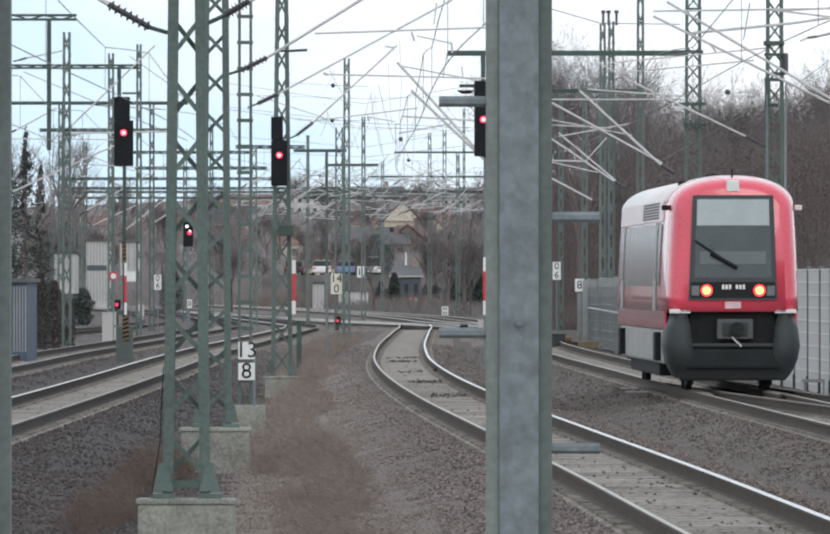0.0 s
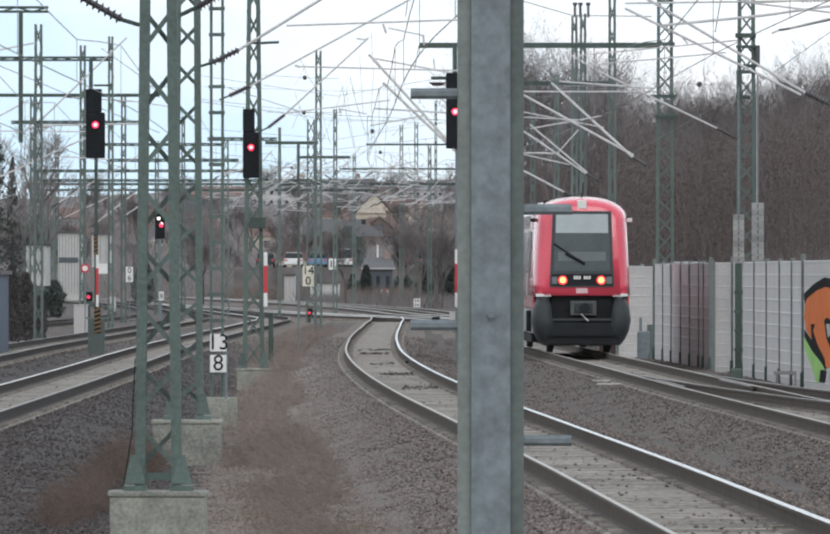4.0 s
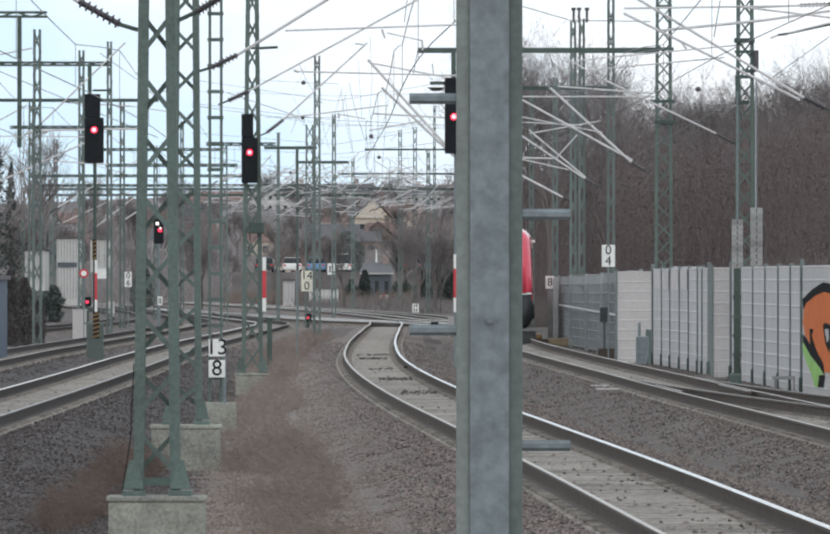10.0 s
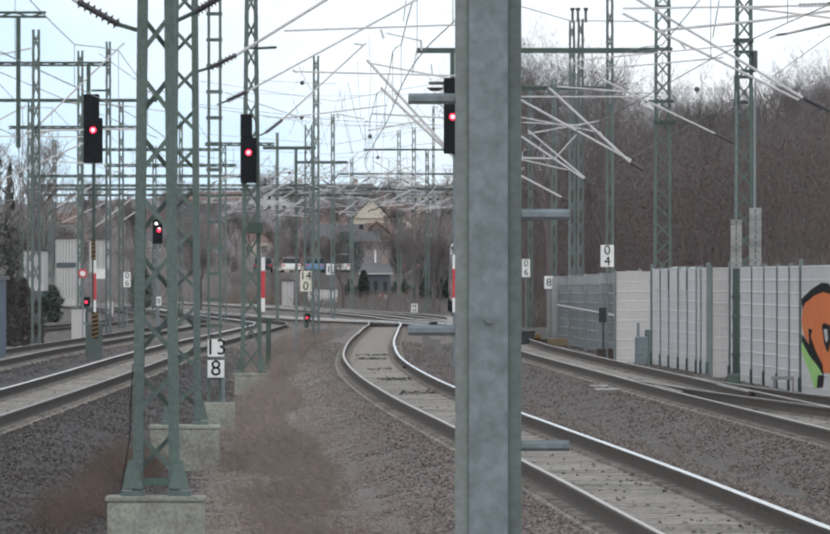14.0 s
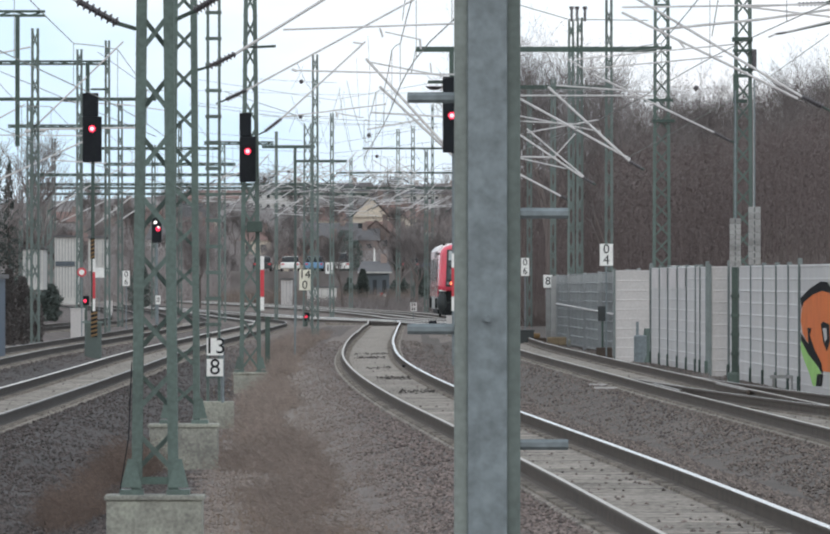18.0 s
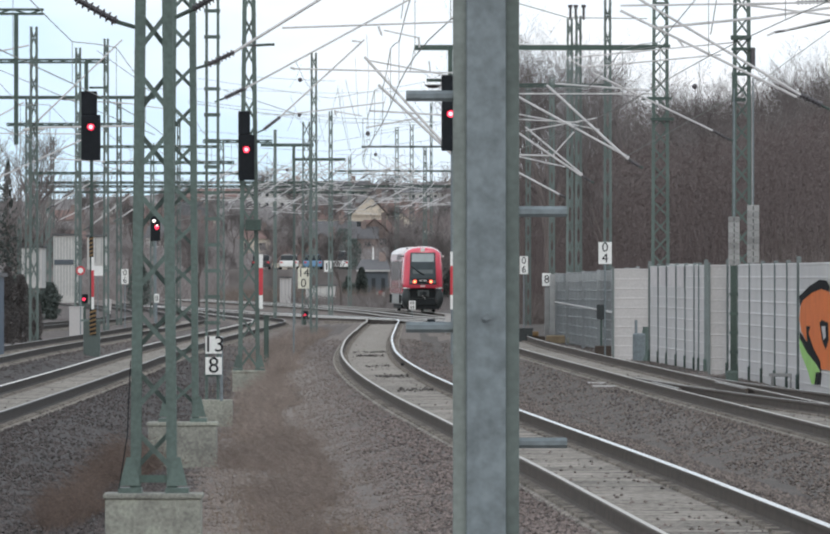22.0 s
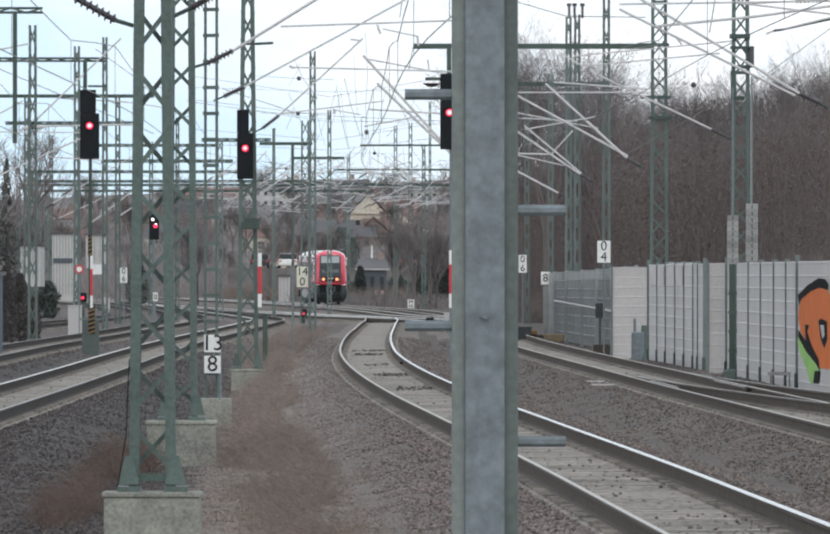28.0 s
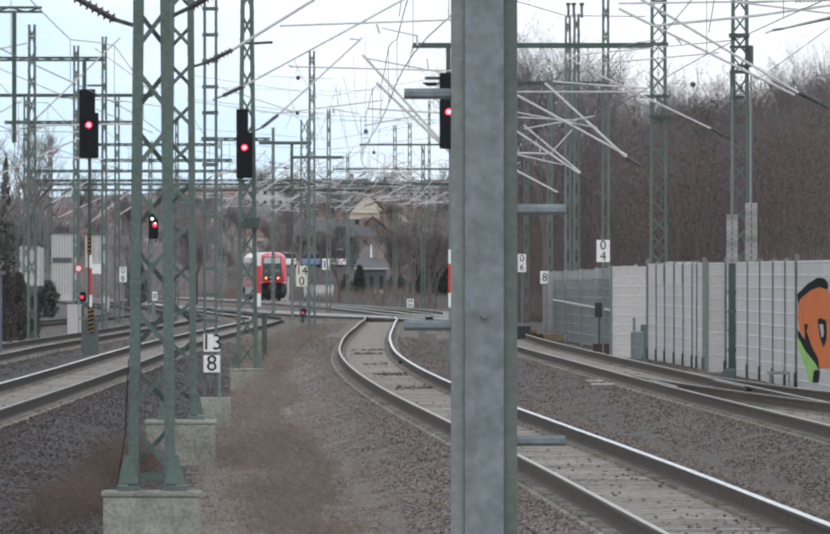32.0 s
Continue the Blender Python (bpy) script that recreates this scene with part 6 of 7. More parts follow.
def car(x, y, z, mtl, label, hi=1.45, ln=1.8):
    c = thing("parked_car", (x, y, z), label, "car", "parked cars")
    part("body", B(-ln / 2, ln / 2, 0, 4, 0.25, 0.85, bevel=0.12), mtl, c)
    part("cabin", B(-ln / 2 + 0.12, ln / 2 - 0.12, 0.8, 3.4, 0.8, hi, bevel=0.15), PANE, c)
    part("roof", B(-ln / 2 + 0.2, ln / 2 - 0.2, 1.0, 3.2, hi - 0.06, hi + 0.02, bevel=0.02), mtl, c)
    for s in (-1, 1):
        for yy in (0.8, 3.2):
            part("wheel", R((s * (ln / 2 - 0.2), yy, 0.3), (s * (ln / 2), yy, 0.3), 0.3, n=14), BLACK, c)
        part("tail_lamp", B(s * (ln / 2 - 0.2) - 0.12, s * (ln / 2 - 0.2) + 0.12, -0.02, 0.05, 0.6, 0.75), RED, c)
    return c


bank2 = thing("road_bank", (0, 1110, -0.6), "dark retaining bank below a road", "bank", kind="structure")
part("slope", B(-17.36, 4.34, 0, 30, 0, 2.68 + 0.6), HILL, bank2)
for x, m, lab in ((-14.38, TRAINGREY, "dark parked car on the far road"), (-11.70, WHITE, "white parked car on the far road"), (-9.42, BLUE, "blue parked car on the far road"), (-6.89, WHITE, "white parked van on the far road"), (-0.20, TRAINGREY, "grey parked car on the far road"), (1.32, BLUEGREY, "blue-grey parked car on the far road")):
    car(x, 1114, 2.68, m, lab, hi=1.75 if "van" in lab else 1.4)
car(9.94, 424, 0.98, WHITE, "white parked car behind the noise barrier", 1.50, 1.5)
car(13.38, 424, 0.92, WHITE, "white parked car behind the noise barrier", 1.48, 1.4)
rp = thing("parking_deck", (11.38, 415, -0.6), "earth bank with a parking strip behind the barrier", "bank", kind="structure")
part("fill", B(-4, 5, 0, 16, 0, 1.5), HILL, rp)

# ---------------------------------------------------------------- trees and scrub
def limb(verts, faces, a, b, r0, r1, n=3):
    k = len(verts)
    ax = (b - a).normalized()
    u = ax.orthogonal().normalized()
    v = ax.cross(u)
    for c, r in ((a, r0), (b, r1)):
        for i in range(n):
            t = 2 * math.pi * i / n
            verts.append(c + (u * math.cos(t) + v * math.sin(t)) * r)
    for i in range(n):
        faces.append((k + i, k + (i + 1) % n, k + n + (i + 1) % n, k + n + i))


def grow(rnd, tv, tf, cv, cf, a, way, ln, r, depth):
    b = a + way * ln
    if depth <= 1:
        limb(tv, tf, a, b, r, r * 0.72, 6 if depth == 0 else 4)
    else:
        limb(cv, cf, a, b, max(r, 0.010), max(r * 0.6, 0.007), 3)
    if depth >= 5:
        return
    n = (4, 4, 4, 4, 4)[depth]
    for i in range(n):
        t = rnd.uniform(0.45, 1.0) if i else 1.0
        side = Vector((rnd.uniform(-1, 1), rnd.uniform(-1, 1), rnd.uniform(-0.15, 0.5)))
        w = (way * rnd.uniform(0.75, 1.2) + side * (rnd.uniform(0.5, 0.95) if depth < 3 else rnd.uniform(0.7, 1.35)) + Vector((0, 0, 0.16))).normalized()
        grow(rnd, tv, tf, cv, cf, a + (b - a) * t, w, ln * rnd.uniform(0.56, 0.84), r * 0.52, depth + 1)


def bare_tree(seed, height, label):
    rnd = random.Random(seed)
    t = thing("bare_tree", (0, 0, 0), label, "tree", "bare trees")
    tv, tf, cv, cf = [], [], [], []
    grow(rnd, tv, tf, cv, cf, Vector((0, 0, 0)), Vector((rnd.uniform(-0.06, 0.06), 0, 1)).normalized(), height * 0.32, height * 0.017, 0)
    for nm, v, f, m in (("trunk", tv, tf, BARK), ("crown", cv, cf, TWIG)):
        me = bpy.data.meshes.new(nm)
        me.from_pydata([tuple(p) for p in v], [], f)
        me.materials.append(m)
        o = new(nm, me)
        o.parent = t
    return t


kinds = [bare_tree(s, h, "bare brown winter tree with fine twigs") for s, h in ((1, 8.4), (2, 7.0), (3, 9.4), (4, 6.2), (15, 8.0), (26, 8.8), (31, 13.0), (32, 15.0))]
rnd = random.Random(21)
spots = []
for i in range(64):
    y = rnd.uniform(1200, 1500)
    x = y * rnd.choice((rnd.uniform(-0.0105, 0.0095), rnd.uniform(-0.033, 0.0)))
    if y > 1420 or not -0.0056 < x / y < -0.0015:
        spots.append((x, y, hill_height(x, y) - 0.3, rnd.uniform(0, 360), False))
for i in range(70):
    y = rnd.uniform(900, 1180)
    x = y * rnd.choice((rnd.uniform(-0.0061, 0.0039), rnd.uniform(0.003, 0.0094), rnd.uniform(-0.0356, -0.0297), rnd.uniform(-0.03, -0.01)))
    if abs(x - MAIN(y)) > 3.5 and not -0.0056 < x / y < -0.0015 and min(abs(x - f(y)) for f in (LEFT, FARLEFT, THIRD)) > 2.5:
        spots.append((x, y, -0.6, rnd.uniform(0, 360), False))
for x, y in ((-23.97, 640), (-25.01, 760)):
    spots.append((x, y, -0.6, rnd.uniform(0, 360), True))
low, high = [p for p in spots if not p[4]], [p for p in spots if p[4]]
for models, places in ((kinds[:6], low), (kinds[6:], high)):
    for k, (x, y, z, a, _) in enumerate(places):
        if k < len(models):
            models[k].matrix_basis = pose(x, y, z, 0, 0, a)
        else:
            copy_thing(models[k % len(models)], pose(x, y, z, 0, 0, a))


def thicket(name, n, region, hmin, hmax, material, label, r=0.02, seed=3, spreadx=0.35):
    """A mass of upright shoots; region(rnd) gives a foot point."""
    rnd = random.Random(seed)
    verts, faces = [], []
    for i in range(n):
        x, y, z = region(rnd)
        h = rnd.uniform(hmin, hmax)
        dx, dy = rnd.uniform(-spreadx, spreadx) * h, rnd.uniform(-spreadx, spreadx) * h
        k = len(verts)
        verts += [(x - r, y, z), (x + r, y + r, z), (x + dx * 0.4 + r * 0.8, y + dy * 0.5, z + h * 0.55), (x + dx * 0.4 - r * 0.6, y + dy * 0.5, z + h * 0.55), (x + dx, y + dy, z + h)]
        faces += [(k, k + 1, k + 2, k + 3), (k + 3, k + 2, k + 4)]
    me = bpy.data.meshes.new(name)
    me.from_pydata(verts, [], faces)
    me.materials.append(material)
    return tagged(new(name, me), label, "scrub", kind="stuff")


def bank_spot(rnd):
    y = rnd.uniform(440, 620)
    k = rnd.uniform(0.0091, 0.038)
    x = k * y
    if x < MAIN(y) + 5:
        y = rnd.uniform(640, 800)
        x = k * y
    return x, y, hill_height(x, y) - 0.1


thicket("bank_scrub", 60000, bank_spot, 0.3, 1.9, BARK, "dense bare brown scrub on the bank", 0.009, 4, 1.0)


thicket("bank_saplings", 2600, bank_spot, 2.0, 7.5, BRUSH, "thin upright saplings among the trees on the bank", 0.013, 5, 0.25)


def bank_tree(seed, height):
    """A slender winter tree: steep limbs that split into a haze of fine twigs."""
    rnd = random.Random(seed)
    t = thing("bare_tree", (0, 0, 0), "slender bare winter tree with a hazy crown of fine twigs", "tree", "trees on the bank")
    wv, wf, cv, cf = [], [], [], []

    def shoot(a, way, ln, r, depth):
        b = a + way * ln
        if depth < 3:
            limb(wv, wf, a, b, r, r * 0.7, 5 if depth == 0 else 3)
        else:
            k = len(cv)
            w = max(r, 0.0068)
            u = way.orthogonal().normalized() * w
            if depth == 3:
                cv.extend((a - u, a + u, b + u * 0.6, b - u * 0.6))
                cf.append((k, k + 1, k + 2, k + 3))
            else:
                cv.extend((a - u, a + u, b))
                cf.append((k, k + 1, k + 2))
        if depth >= 6:
            return
        for i in range((5, 4, 4, 4, 3, 2)[depth]):
            f = 1.0 if i == 0 else rnd.uniform(0.4, 1.0)
            lean = (0.42, 0.6, 0.8, 0.95, 1.1, 1.1)[depth]
            side = Vector((rnd.uniform(-1, 1), rnd.uniform(-1, 1), rnd.uniform(-0.3, 0.4)))
            shoot(a + (b - a) * f, (way + side * lean + Vector((0, 0, 0.22))).normalized(), ln * rnd.uniform(0.5, 0.8), r * 0.52, depth + 1)
    shoot(Vector((0, 0, 0)), Vector((rnd.uniform(-0.05, 0.05), 0, 1)).normalized(), height * 0.42, height * 0.012, 0)
    for nm, v, f, m in (("trunk", wv, wf, BARK), ("crown", cv, cf, BANKTWIG)):
        me = bpy.data.meshes.new(nm)
        me.from_pydata([tuple(p) for p in v], [], f)
        me.materials.append(m)
        o = new(nm, me)
        o.parent = t
    return t


def canopy(k):
    """Slope from the eye to the tree tops on the bank, by the ratio of across to along."""
    return float(np.interp(k, [0.0091, 0.012, 0.0150, 0.0185, 0.0230, 0.0270, 0.0310, 0.0345, 0.039], [0.0176, 0.0172, 0.0160, 0.0158, 0.0140, 0.0150, 0.0148, 0.0170, 0.0170]))


bank_models = [bank_tree(s, 10.0) for s in (201, 202, 203, 204, 205, 206)]
heights = []
for tr in bank_models:
    crown = tr.children[-1].data
    heights.append(max(v.co.z for v in crown.vertices))
rnd = random.Random(22)
for i in range(104):
    k = 0.0091 + (i * 0.618034 % 1.0) * 0.0300
    y = rnd.uniform(500, 690)
    if k < 0.0185 and i % 2 and i >= len(bank_models):
        continue
    if k * y < MAIN(y) + 5.5:
        y = rnd.uniform(700, 860)
    x = k * y
    z = hill_height(x, y) - 0.2
    top = 2.07 + y * (canopy(k) - (rnd.uniform(0.0, 0.0016) if i % 3 == 0 else rnd.uniform(0.0015, 0.0055)))
    n = i % len(bank_models)
    size = (top - z) / heights[n]
    m = pose(x, y, z, 0, 0, rnd.uniform(0, 360)) @ Matrix.Diagonal((size, size, size, 1))
    if i < len(bank_models):
        bank_models[n].matrix_basis = m
    else:
        copy_thing(bank_models[n], m @ Matrix.Diagonal([1 / q for q in bank_models[n].scale] + [1]))


def thick_top(k):
    """The same slope for the upper side of the dense brushwood."""
    return float(np.interp(k, [0.0091, 0.0150, 0.0185, 0.0230, 0.0270, 0.0310, 0.0345, 0.039], [0.0084, 0.0098, 0.0108, 0.0110, 0.0117, 0.0120, 0.0134, 0.0138]))


def brushwood(name, n, seed, material, label, low, high, ln0, ln1, w, rise=0.0):
    """A tangle of short twigs that fills the bank up towards the tree tops, thinner near its upper side."""
    rnd = random.Random(seed)
    verts, faces = [], []
    while len(faces) < n:
        k = rnd.uniform(0.0091, 0.0395)
        y = rnd.uniform(450, 640)
        if k * y < MAIN(y) + 5.5:
            y = rnd.uniform(690, 830)
        x = k * y
        g = hill_height(x, y)
        f = low + (high - low) * rnd.random() ** 1.15
        top = 2.07 + y * (thick_top(k) + rise + 0.0022 * noise.noise((x * 0.35, y * 0.02, 2.0)) + 0.0014 * noise.noise((x * 1.1, y * 0.06, 7.0)))
        c = Vector((x, y, g + (top - g) * f))
        way = Vector((rnd.gauss(0, 0.6), rnd.gauss(0, 0.6), rnd.gauss(0.35, 0.6))).normalized() * rnd.uniform(ln0, ln1)
        u = Vector((rnd.uniform(-1, 1), 0, rnd.uniform(-1, 1))).normalized() * w
        q = len(verts)
        verts += [tuple(c - u), tuple(c + u), tuple(c + way)]
        faces.append((q, q + 1, q + 2))
    me = bpy.data.meshes.new(name)
    me.from_pydata(verts, [], faces)
    me.materials.append(material)
    return tagged(new(name, me), label, "scrub", kind="stuff")


brushwood("bank_brush", 260000, 55, BRUSH, "tangled red-brown brushwood that fills the bank", 0.0, 1.0, 0.15, 0.55, 0.016)
brushwood("bank_haze", 20000, 56, BANKTWIG, "fine grey-brown twigs between the tree tops", 0.72, 1.0, 0.2, 0.7, 0.0070, 0.0020)


def far_spot(rnd):
    y = rnd.uniform(1120, 1500)
    x = y * rnd.uniform(-0.0356, 0.0098)
    return x, y, hill_height(x, y) - 0.1


thicket("hill_scrub", 26000, far_spot, 0.8, 3.2, TWIG, "bare brown scrub between the houses on the slope", 0.02, 6, 1.0)


def yard_edge_spot(rnd):
    while True:
        y = rnd.uniform(880, 1160)
        x = y * rnd.uniform(-0.0165, 0.0105)
        if x > MAIN(y) + 4:
            return x, y, -0.6


thicket("yard_edge_scrub", 12000, yard_edge_spot, 0.4, 1.3, TWIG, "bare brown scrub along the curve of the main line", 0.014, 16, 1.1)


def strip_x(y):
    return float(np.interp(y, [90, 123, 150, 200, 255, 340, 450], [-1.0, -1.25, -1.65, -2.45, -3.05, -3.7, -4.3]))


def sprigs(name, n, region, hmin, hmax, material, label, r, seed, twigs=7):
    """Low dry plants: a bent stem with many short side twigs each."""
    rnd = random.Random(seed)
    verts, faces = [], []
    for i in range(n):
        x, y, z = region(rnd)
        h = hmin + (hmax - hmin) * rnd.random() ** 1.6
        lx, ly = rnd.uniform(-0.45, 0.45) * h, rnd.uniform(-0.45, 0.45) * h
        k = len(verts)
        verts += [(x - r, y, z), (x + r, y + r, z), (x + lx, y + ly, z + h)]
        faces.append((k, k + 1, k + 2))
        for _ in range(twigs):
            t, ln, a = rnd.uniform(0.1, 0.95), h * rnd.uniform(0.2, 0.55), rnd.uniform(0, 6.283)
            px, py, pz = x + lx * t, y + ly * t, z + h * t
            k = len(verts)
            verts += [(px, py, pz - r), (px + r, py, pz + r), (px + ln * math.cos(a), py + ln * math.sin(a), pz + ln * rnd.uniform(-0.35, 0.75))]
            faces.append((k, k + 1, k + 2))
    me = bpy.data.meshes.new(name)
    me.from_pydata(verts, [], faces)
    me.materials.append(material)
    return tagged(new(name, me), label, "weeds", kind="stuff")


def weed_spot(rnd):
    while True:
        y = 96 + 350 * rnd.random() ** 1.4
        x = strip_x(y) + rnd.gauss(0, 0.34 if y < 200 else 0.5)
        if rnd.random() < 0.22 + 1.9 * noise.noise((x * 1.7, y * 0.11, 5.0)):
            return x, y, -0.47


def weed_bushes(name, places, material, label, seed, r=0.0026):
    """Rounded bushes of dry weed: stems that fan out of a foot and carry short twigs."""
    rnd = random.Random(seed)
    verts, faces = [], []
    for cx, cy, wide, hgt, n in places:
        for i in range(n):
            a, q = rnd.uniform(0, 6.283), rnd.random() ** 0.6
            px, py = cx + 0.5 * wide * q * math.cos(a) + rnd.gauss(0, 0.06), cy + rnd.gauss(0, 2.6)
            dome = hgt * math.sqrt(max(0.06, 1 - q * q * 0.9)) * (0.35 + 0.75 * rnd.random() ** 1.3)
            tx, ty = px + 0.62 * wide * q * math.cos(a) + rnd.gauss(0, 0.04), py + rnd.gauss(0, 0.15)
            k = len(verts)
            verts += [(px - r, py, -0.47), (px + r, py, -0.47), (tx, ty, -0.47 + dome)]
            faces.append((k, k + 1, k + 2))
            for _ in range(9):
                f, ln, b = rnd.uniform(0.2, 1.0), hgt * rnd.uniform(0.10, 0.30), rnd.uniform(0, 6.283)
                sx, sy, sz = px + (tx - px) * f, py + (ty - py) * f, -0.47 + dome * f
                k = len(verts)
                verts += [(sx, sy, sz - r), (sx + r, sy, sz + r), (sx + ln * math.cos(b), sy + ln * math.sin(b), sz + ln * rnd.uniform(-0.2, 0.9))]
                faces.append((k, k + 1, k + 2))
    me = bpy.data.meshes.new(name)
    me.from_pydata(verts, [], faces)
    me.materials.append(material)
    return tagged(new(name, me), label, "weeds", kind="stuff")


weed_bushes("outer_weed_bushes", ((-3.60, 120, 0.26, 0.50, 520), (-3.42, 124, 0.22, 0.32, 260), (-3.69, 145, 0.34, 0.58, 560), (-3.50, 150, 0.3, 0.5, 400), (-3.25, 158, 0.3, 0.42, 300), (-3.75, 136, 0.2, 0.35, 180)), BROWNWEED, "rounded bushes of dark brown weeds on the outer ballast", 9)
weed_bushes("far_weed_bushes", ((-2.78, 223, 0.6, 0.62, 620), (-2.95, 245, 0.5, 0.6, 480), (-3.30, 300, 0.5, 0.62, 460), (-3.86, 278, 0.5, 0.5, 360), (-3.55, 335, 0.5, 0.5, 360), (-4.3, 405, 0.7, 0.75, 420), (-3.7, 460, 0.8, 0.5, 320), (-2.55, 195, 0.45, 0.5, 420), (-2.30, 180, 0.4, 0.4, 300)), DRY, "bushes of brown weeds along the mast foundations", 29, 0.0030)
weed_bushes("near_weed_bushes", ((-2.08, 155, 0.5, 0.46, 520), (-1.60, 152, 0.45, 0.5, 460), (-1.25, 146, 0.35, 0.42, 380), (-1.33, 126, 0.36, 0.48, 560), (-1.03, 130, 0.28, 0.40, 320), (-2.65, 160, 0.3, 0.3, 200), (-1.75, 170, 0.45, 0.42, 340), (-2.10, 178, 0.4, 0.4, 300), (-1.70, 134, 0.3, 0.25, 220)), DRY, "rounded tufts of faded brown weeds between the tracks", 39)
sprigs("dry_weeds", 4200, weed_spot, 0.05, 0.40, DRY, "dry brown weeds between the tracks", 0.0028, 8)
sprigs("dry_grass", 4200, lambda q: (lambda p: (p[0] + q.gauss(0, 0.25), p[1], p[2]))(weed_spot(q)), 0.04, 0.2, STRAW, "pale dry grass between the tracks", 0.0035, 10, 5)


def mound_spot(rnd):
    y = rnd.uniform(330, 540)
    return (-4.2 - 0.004 * (y - 330)) + rnd.gauss(0, 0.55), y, -0.50


thicket("mound_weeds", 16000, mound_spot, 0.05, 0.34, DRY, "brown dry growth where the tracks part", 0.006, 18, 1.0)


def road_bank_spot(rnd):
    return rnd.uniform(-17.5, 4.5), rnd.uniform(1062, 1108), -0.65


thicket("road_bank_scrub", 9000, road_bank_spot, 0.4, 2.0, DRY, "tangled bare scrub in front of the road bank", 0.014, 23, 1.2)


def conifer(x, y, z, h, w, seed):
    """A spruce: trunk and tiers of drooping boughs of small needle clumps."""
    rnd = random.Random(seed)
    t = thing("conifer", (x, y, z), "tall dark conifer with drooping boughs", "tree", "conifers")
    verts, faces = [], []
    for i in range(260):
        zz = 0.08 + 0.92 * rnd.random()
        a, ln = rnd.uniform(0, 6.283), w * (1.02 - zz) * rnd.uniform(0.6, 1.15)
        for s in range(16):
            f = rnd.random() ** 0.7
            c = Vector((math.cos(a) * ln * f, math.sin(a) * ln * f, zz * h - 0.28 * ln * f + 0.1 * rnd.gauss(0, 1)))
            k = len(verts)
            for _ in range(3):
                verts.append(tuple(c + Vector((rnd.uniform(-1, 1), rnd.uniform(-1, 1), rnd.uniform(-1.2, 0.5))) * 0.10))
            faces.append((k, k + 1, k + 2))
    me = bpy.data.meshes.new("foliage")
    me.from_pydata(verts, [], faces)
    me.materials.append(EVERGREEN)
    o = new("foliage", me)
    o.parent = t
    part("trunk", R((0, 0, 0), (0, 0, h * 0.97), 0.16, n=6, r2=0.02), BARK, t)


conifer(-21.55, 600, -0.6, 10.6, 1.9, 51)
conifer(-22.17, 640, -0.6, 9.0, 1.7, 52)
conifer(-21.72, 580, -0.6, 9.5, 1.8, 53)


def evergreen(x, y, z, h, w, seed, mtl=None):
    rnd = random.Random(seed)
    t = thing("bush", (x, y, z), "brown leafless hedge bush beside the fence" if mtl else "dark evergreen bush with an uneven outline", "bush", "bushes")
    verts, faces = [], []
    for i in range(5000 if mtl else 2600):
        zz = rnd.random() ** 0.8
        rr = w * (0.25 + 0.75 * math.sin(math.pi * min(1, zz * 0.8 + 0.18))) * rnd.random() ** 0.5 * (0.7 + 0.5 * noise.noise((zz * 4, seed, 0)))
        a = rnd.uniform(0, 6.283)
        c = Vector((rr * math.cos(a), rr * math.sin(a), zz * h))
        k = len(verts)
        for _ in range(3):
            verts.append(c + Vector((rnd.uniform(-1, 1), rnd.uniform(-1, 1), rnd.uniform(-1, 1))) * (0.055 if mtl else 0.13))
        faces.append((k, k + 1, k + 2))
    me = bpy.data.meshes.new("foliage")
    me.from_pydata([tuple(v) for v in verts], [], faces)
    me.materials.append(mtl or EVERGREEN)
    o = new("foliage", me)
    o.parent = t
    part("trunk", R((0, 0, 0), (0, 0, h * 0.6), 0.08, n=6, r2=0.03), BARK, t)


for x, y, h, w, sd in ((-14.72, 425, 3.0, 0.55, 2), (-14.49, 432, 2.7, 0.55, 3), (-14.45, 446, 2.0, 0.5, 22), (-22.39, 720, 2.2, 1.1, 4), (-24.35, 720, 2.6, 1.5, 5), (-21.03, 900, 3.6, 1.5, 6), (-4.64, 1085, 3.2, 1, 7), (-5.90, 1090, 2.6, 1, 8), (-1.20, 1100, 3, 1.3, 9), (2.17, 1040, 4.2, 1.6, 10), (0.77, 1060, 3.6, 1.2, 11), (-7.04, 1200, 7.5, 2.2, 12), (-6.00, 1210, 6.5, 1.8, 14), (-7.79, 1190, 5.5, 1.8, 15), (-4.59, 1075, 3.4, 0.8, 16), (-1.30, 1190, 5.5, 1.6, 17), (-9.87, 1180, 4.5, 1.5, 18), (3.00, 1180, 5, 2, 19), (3.06, 1020, 3.5, 1.2, 13)):
    evergreen(x, y, -0.6, h, w, sd, HEDGE if y < 450 else None)


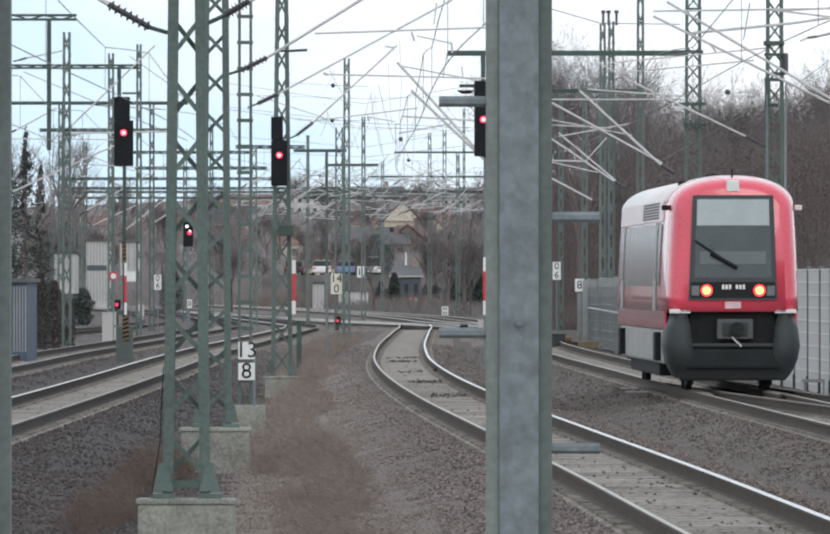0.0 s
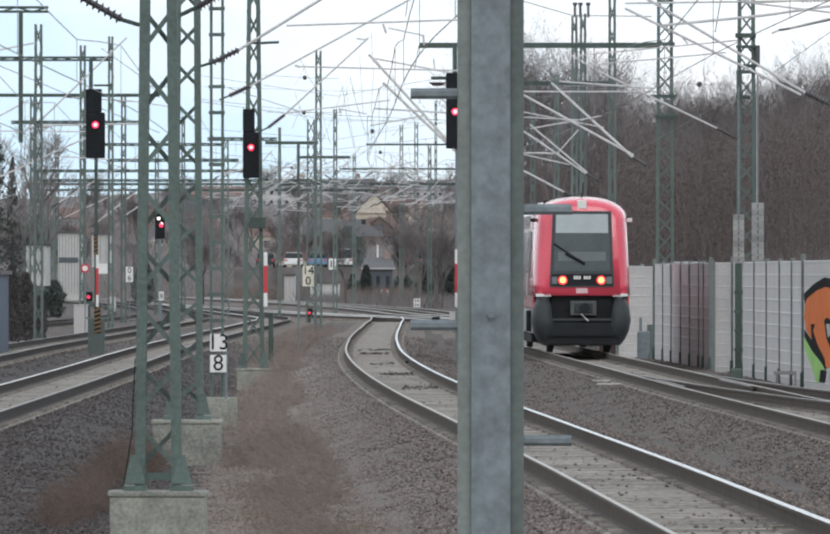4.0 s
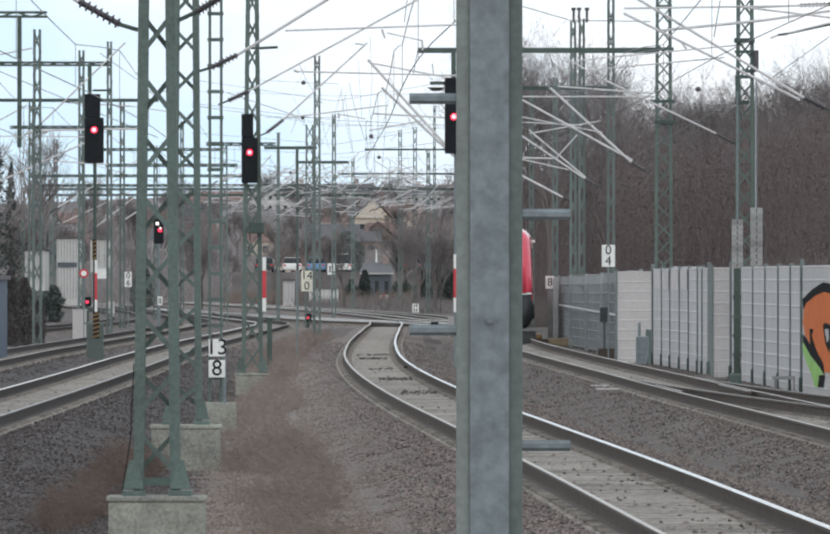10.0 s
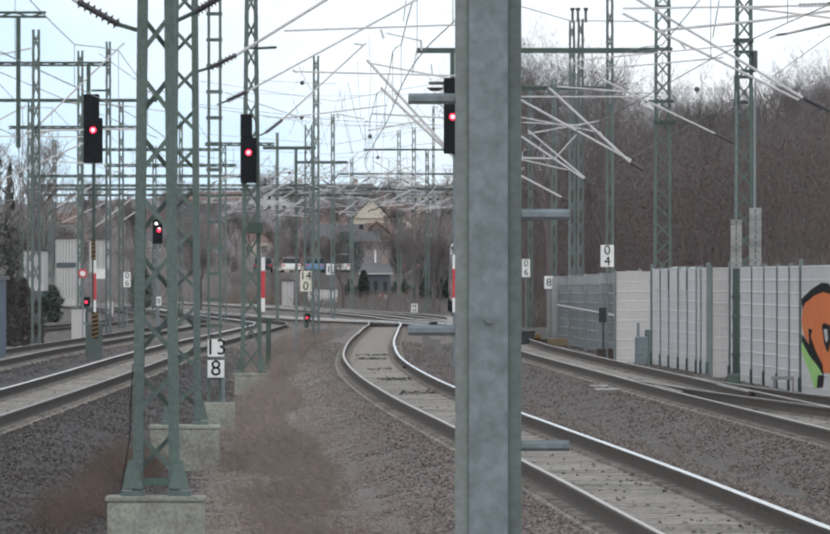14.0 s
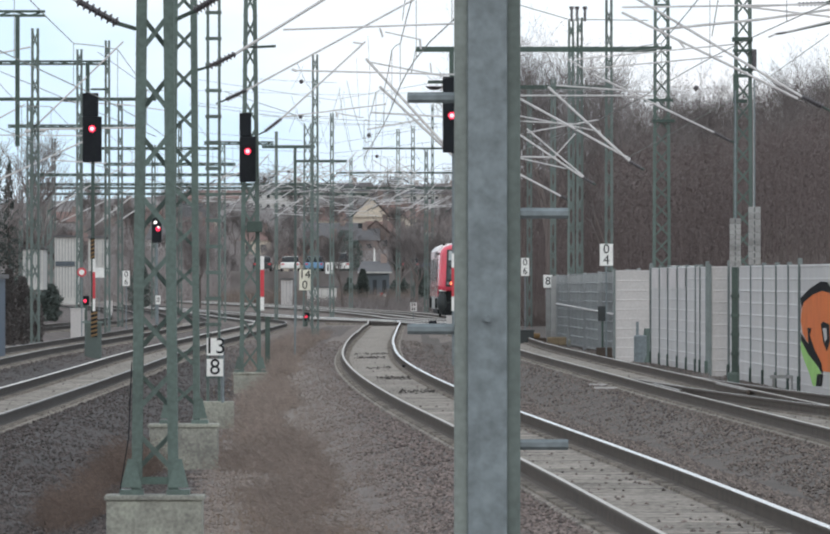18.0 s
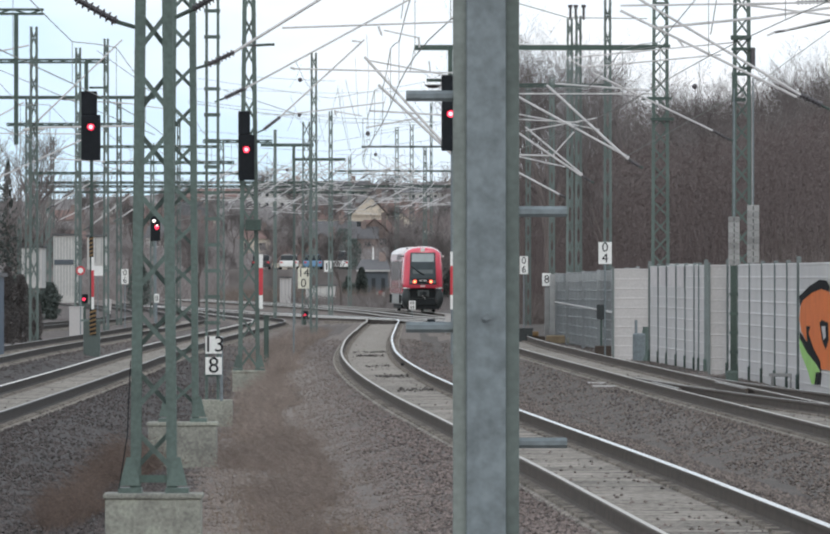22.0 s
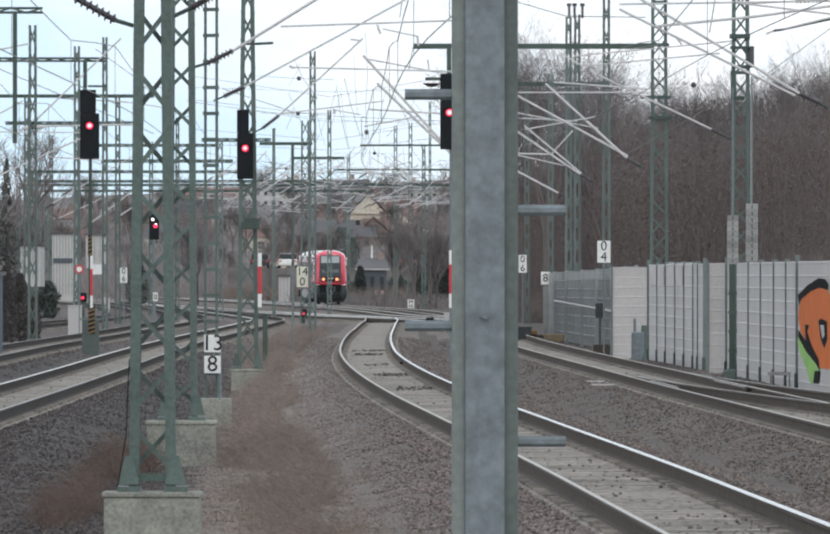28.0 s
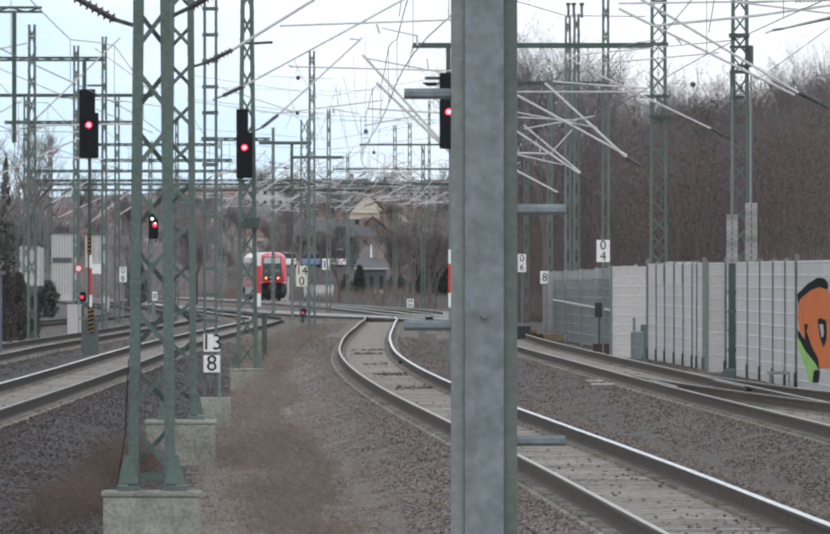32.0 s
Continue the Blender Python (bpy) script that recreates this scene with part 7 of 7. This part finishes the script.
# ---------------------------------------------------------------- ballast stones, the nearest part of the yard
def stones():
    rnd = random.Random(77)
    shapes = []
    for k in range(6):
        shapes.append([Vector(v) * rnd.uniform(0.7, 1.25) for v in ((1, 0, 0.1), (0, 1, 0), (-1, 0, -0.1), (0, -1, 0.1), (0.1, 0.1, 0.8), (0, 0, -0.8))])
    tris = ((0, 1, 4), (1, 2, 4), (2, 3, 4), (3, 0, 4), (1, 0, 5), (2, 1, 5), (3, 2, 5), (0, 3, 5))
    verts, faces = [], []
    for i in range(150000):
        y = 92 + 330 * rnd.random() ** 1.9
        x = rnd.uniform(-0.038, 0.038) * y
        if -0.4 < (x - strip_x(y)) < 0.4 and rnd.random() < 0.6:
            continue
        near = min((abs(x - f(y)), f(y)) for f in (MAIN, LOOP, LEFT, FARLEFT))[0]
        if 0.62 < near < 0.88 or (near < 0.9 and rnd.random() < 0.975):
            continue
        z = -0.47 + 0.23 * min(1.0, max(0.0, (2.5 - near) / 1.0))
        if near < 1.5:
            z = -0.225
        if near < 0.9:
            z = -0.20
        sc = rnd.uniform(0.012, 0.030)
        a = rnd.uniform(0, 6.283)
        ca, sa_ = math.cos(a), math.sin(a)
        k = len(verts)
        for v in shapes[i % 6]:
            verts.append((x + (v.x * ca - v.y * sa_) * sc, y + (v.x * sa_ + v.y * ca) * sc, z + (v.z + 0.35) * sc))
        faces += [tuple(k + j for j in t) for t in tris]
    me = bpy.data.meshes.new("ballast_stones")
    me.from_pydata(verts, [], faces)
    me.materials.append(STONE)
    tagged(new("ballast_stones", me), "grey-brown crushed ballast stones", "gravel", kind="stuff")


stones()


def track_debris():
    """Dark dirt and stones that lie in heaps across the loop track."""
    rnd = random.Random(88)
    verts, faces = [], []
    tris = ((0, 1, 4), (1, 2, 4), (2, 3, 4), (3, 0, 4))
    for cy, n, wide in ((329, 130, 0.42), (262, 120, 0.40), (231, 100, 0.36), (345, 90, 0.5), (292, 50, 0.3)):
        cx = LOOP(cy) + rnd.uniform(-0.1, 0.2)
        for i in range(n):
            x, y, s = cx + rnd.uniform(-wide, wide), cy + rnd.gauss(0, 2.2), rnd.uniform(0.012, 0.045)
            k = len(verts)
            verts += [(x + s * rnd.uniform(0.7, 1.2), y, -0.20), (x, y + s, -0.20), (x - s * rnd.uniform(0.7, 1.2), y, -0.20), (x, y - s, -0.20), (x + s * rnd.uniform(-0.2, 0.2), y, -0.20 + s * rnd.uniform(0.5, 1.1))]
            faces += [tuple(k + j for j in q) for q in tris]
    me = bpy.data.meshes.new("track_debris")
    me.from_pydata(verts, [], faces)
    me.materials.append(DARKRUST)
    tagged(new("track_debris", me), "dark dirt and stones lying across the loop track", "gravel", kind="stuff")


track_debris()

# ---------------------------------------------------------------- what moves
def motions():
    rows = []
    for i in range(65):
        t = i * 0.5
        y = train_along(t)
        slope = (MAIN(y + 24) - MAIN(y + 3)) / 21.0 - 0.003 * max(0.0, 1 - (y - 220) / 110.0)
        sway = float(np.interp(y, [220, 255, 300, 420], [0.0, 0.085, 0.085, 0.0]))
        rows.append((t, pose(MAIN(y) + sway, y, dip(y), 0, 0, math.degrees(-math.atan(slope)))))
    walk(train, rows)


motions()
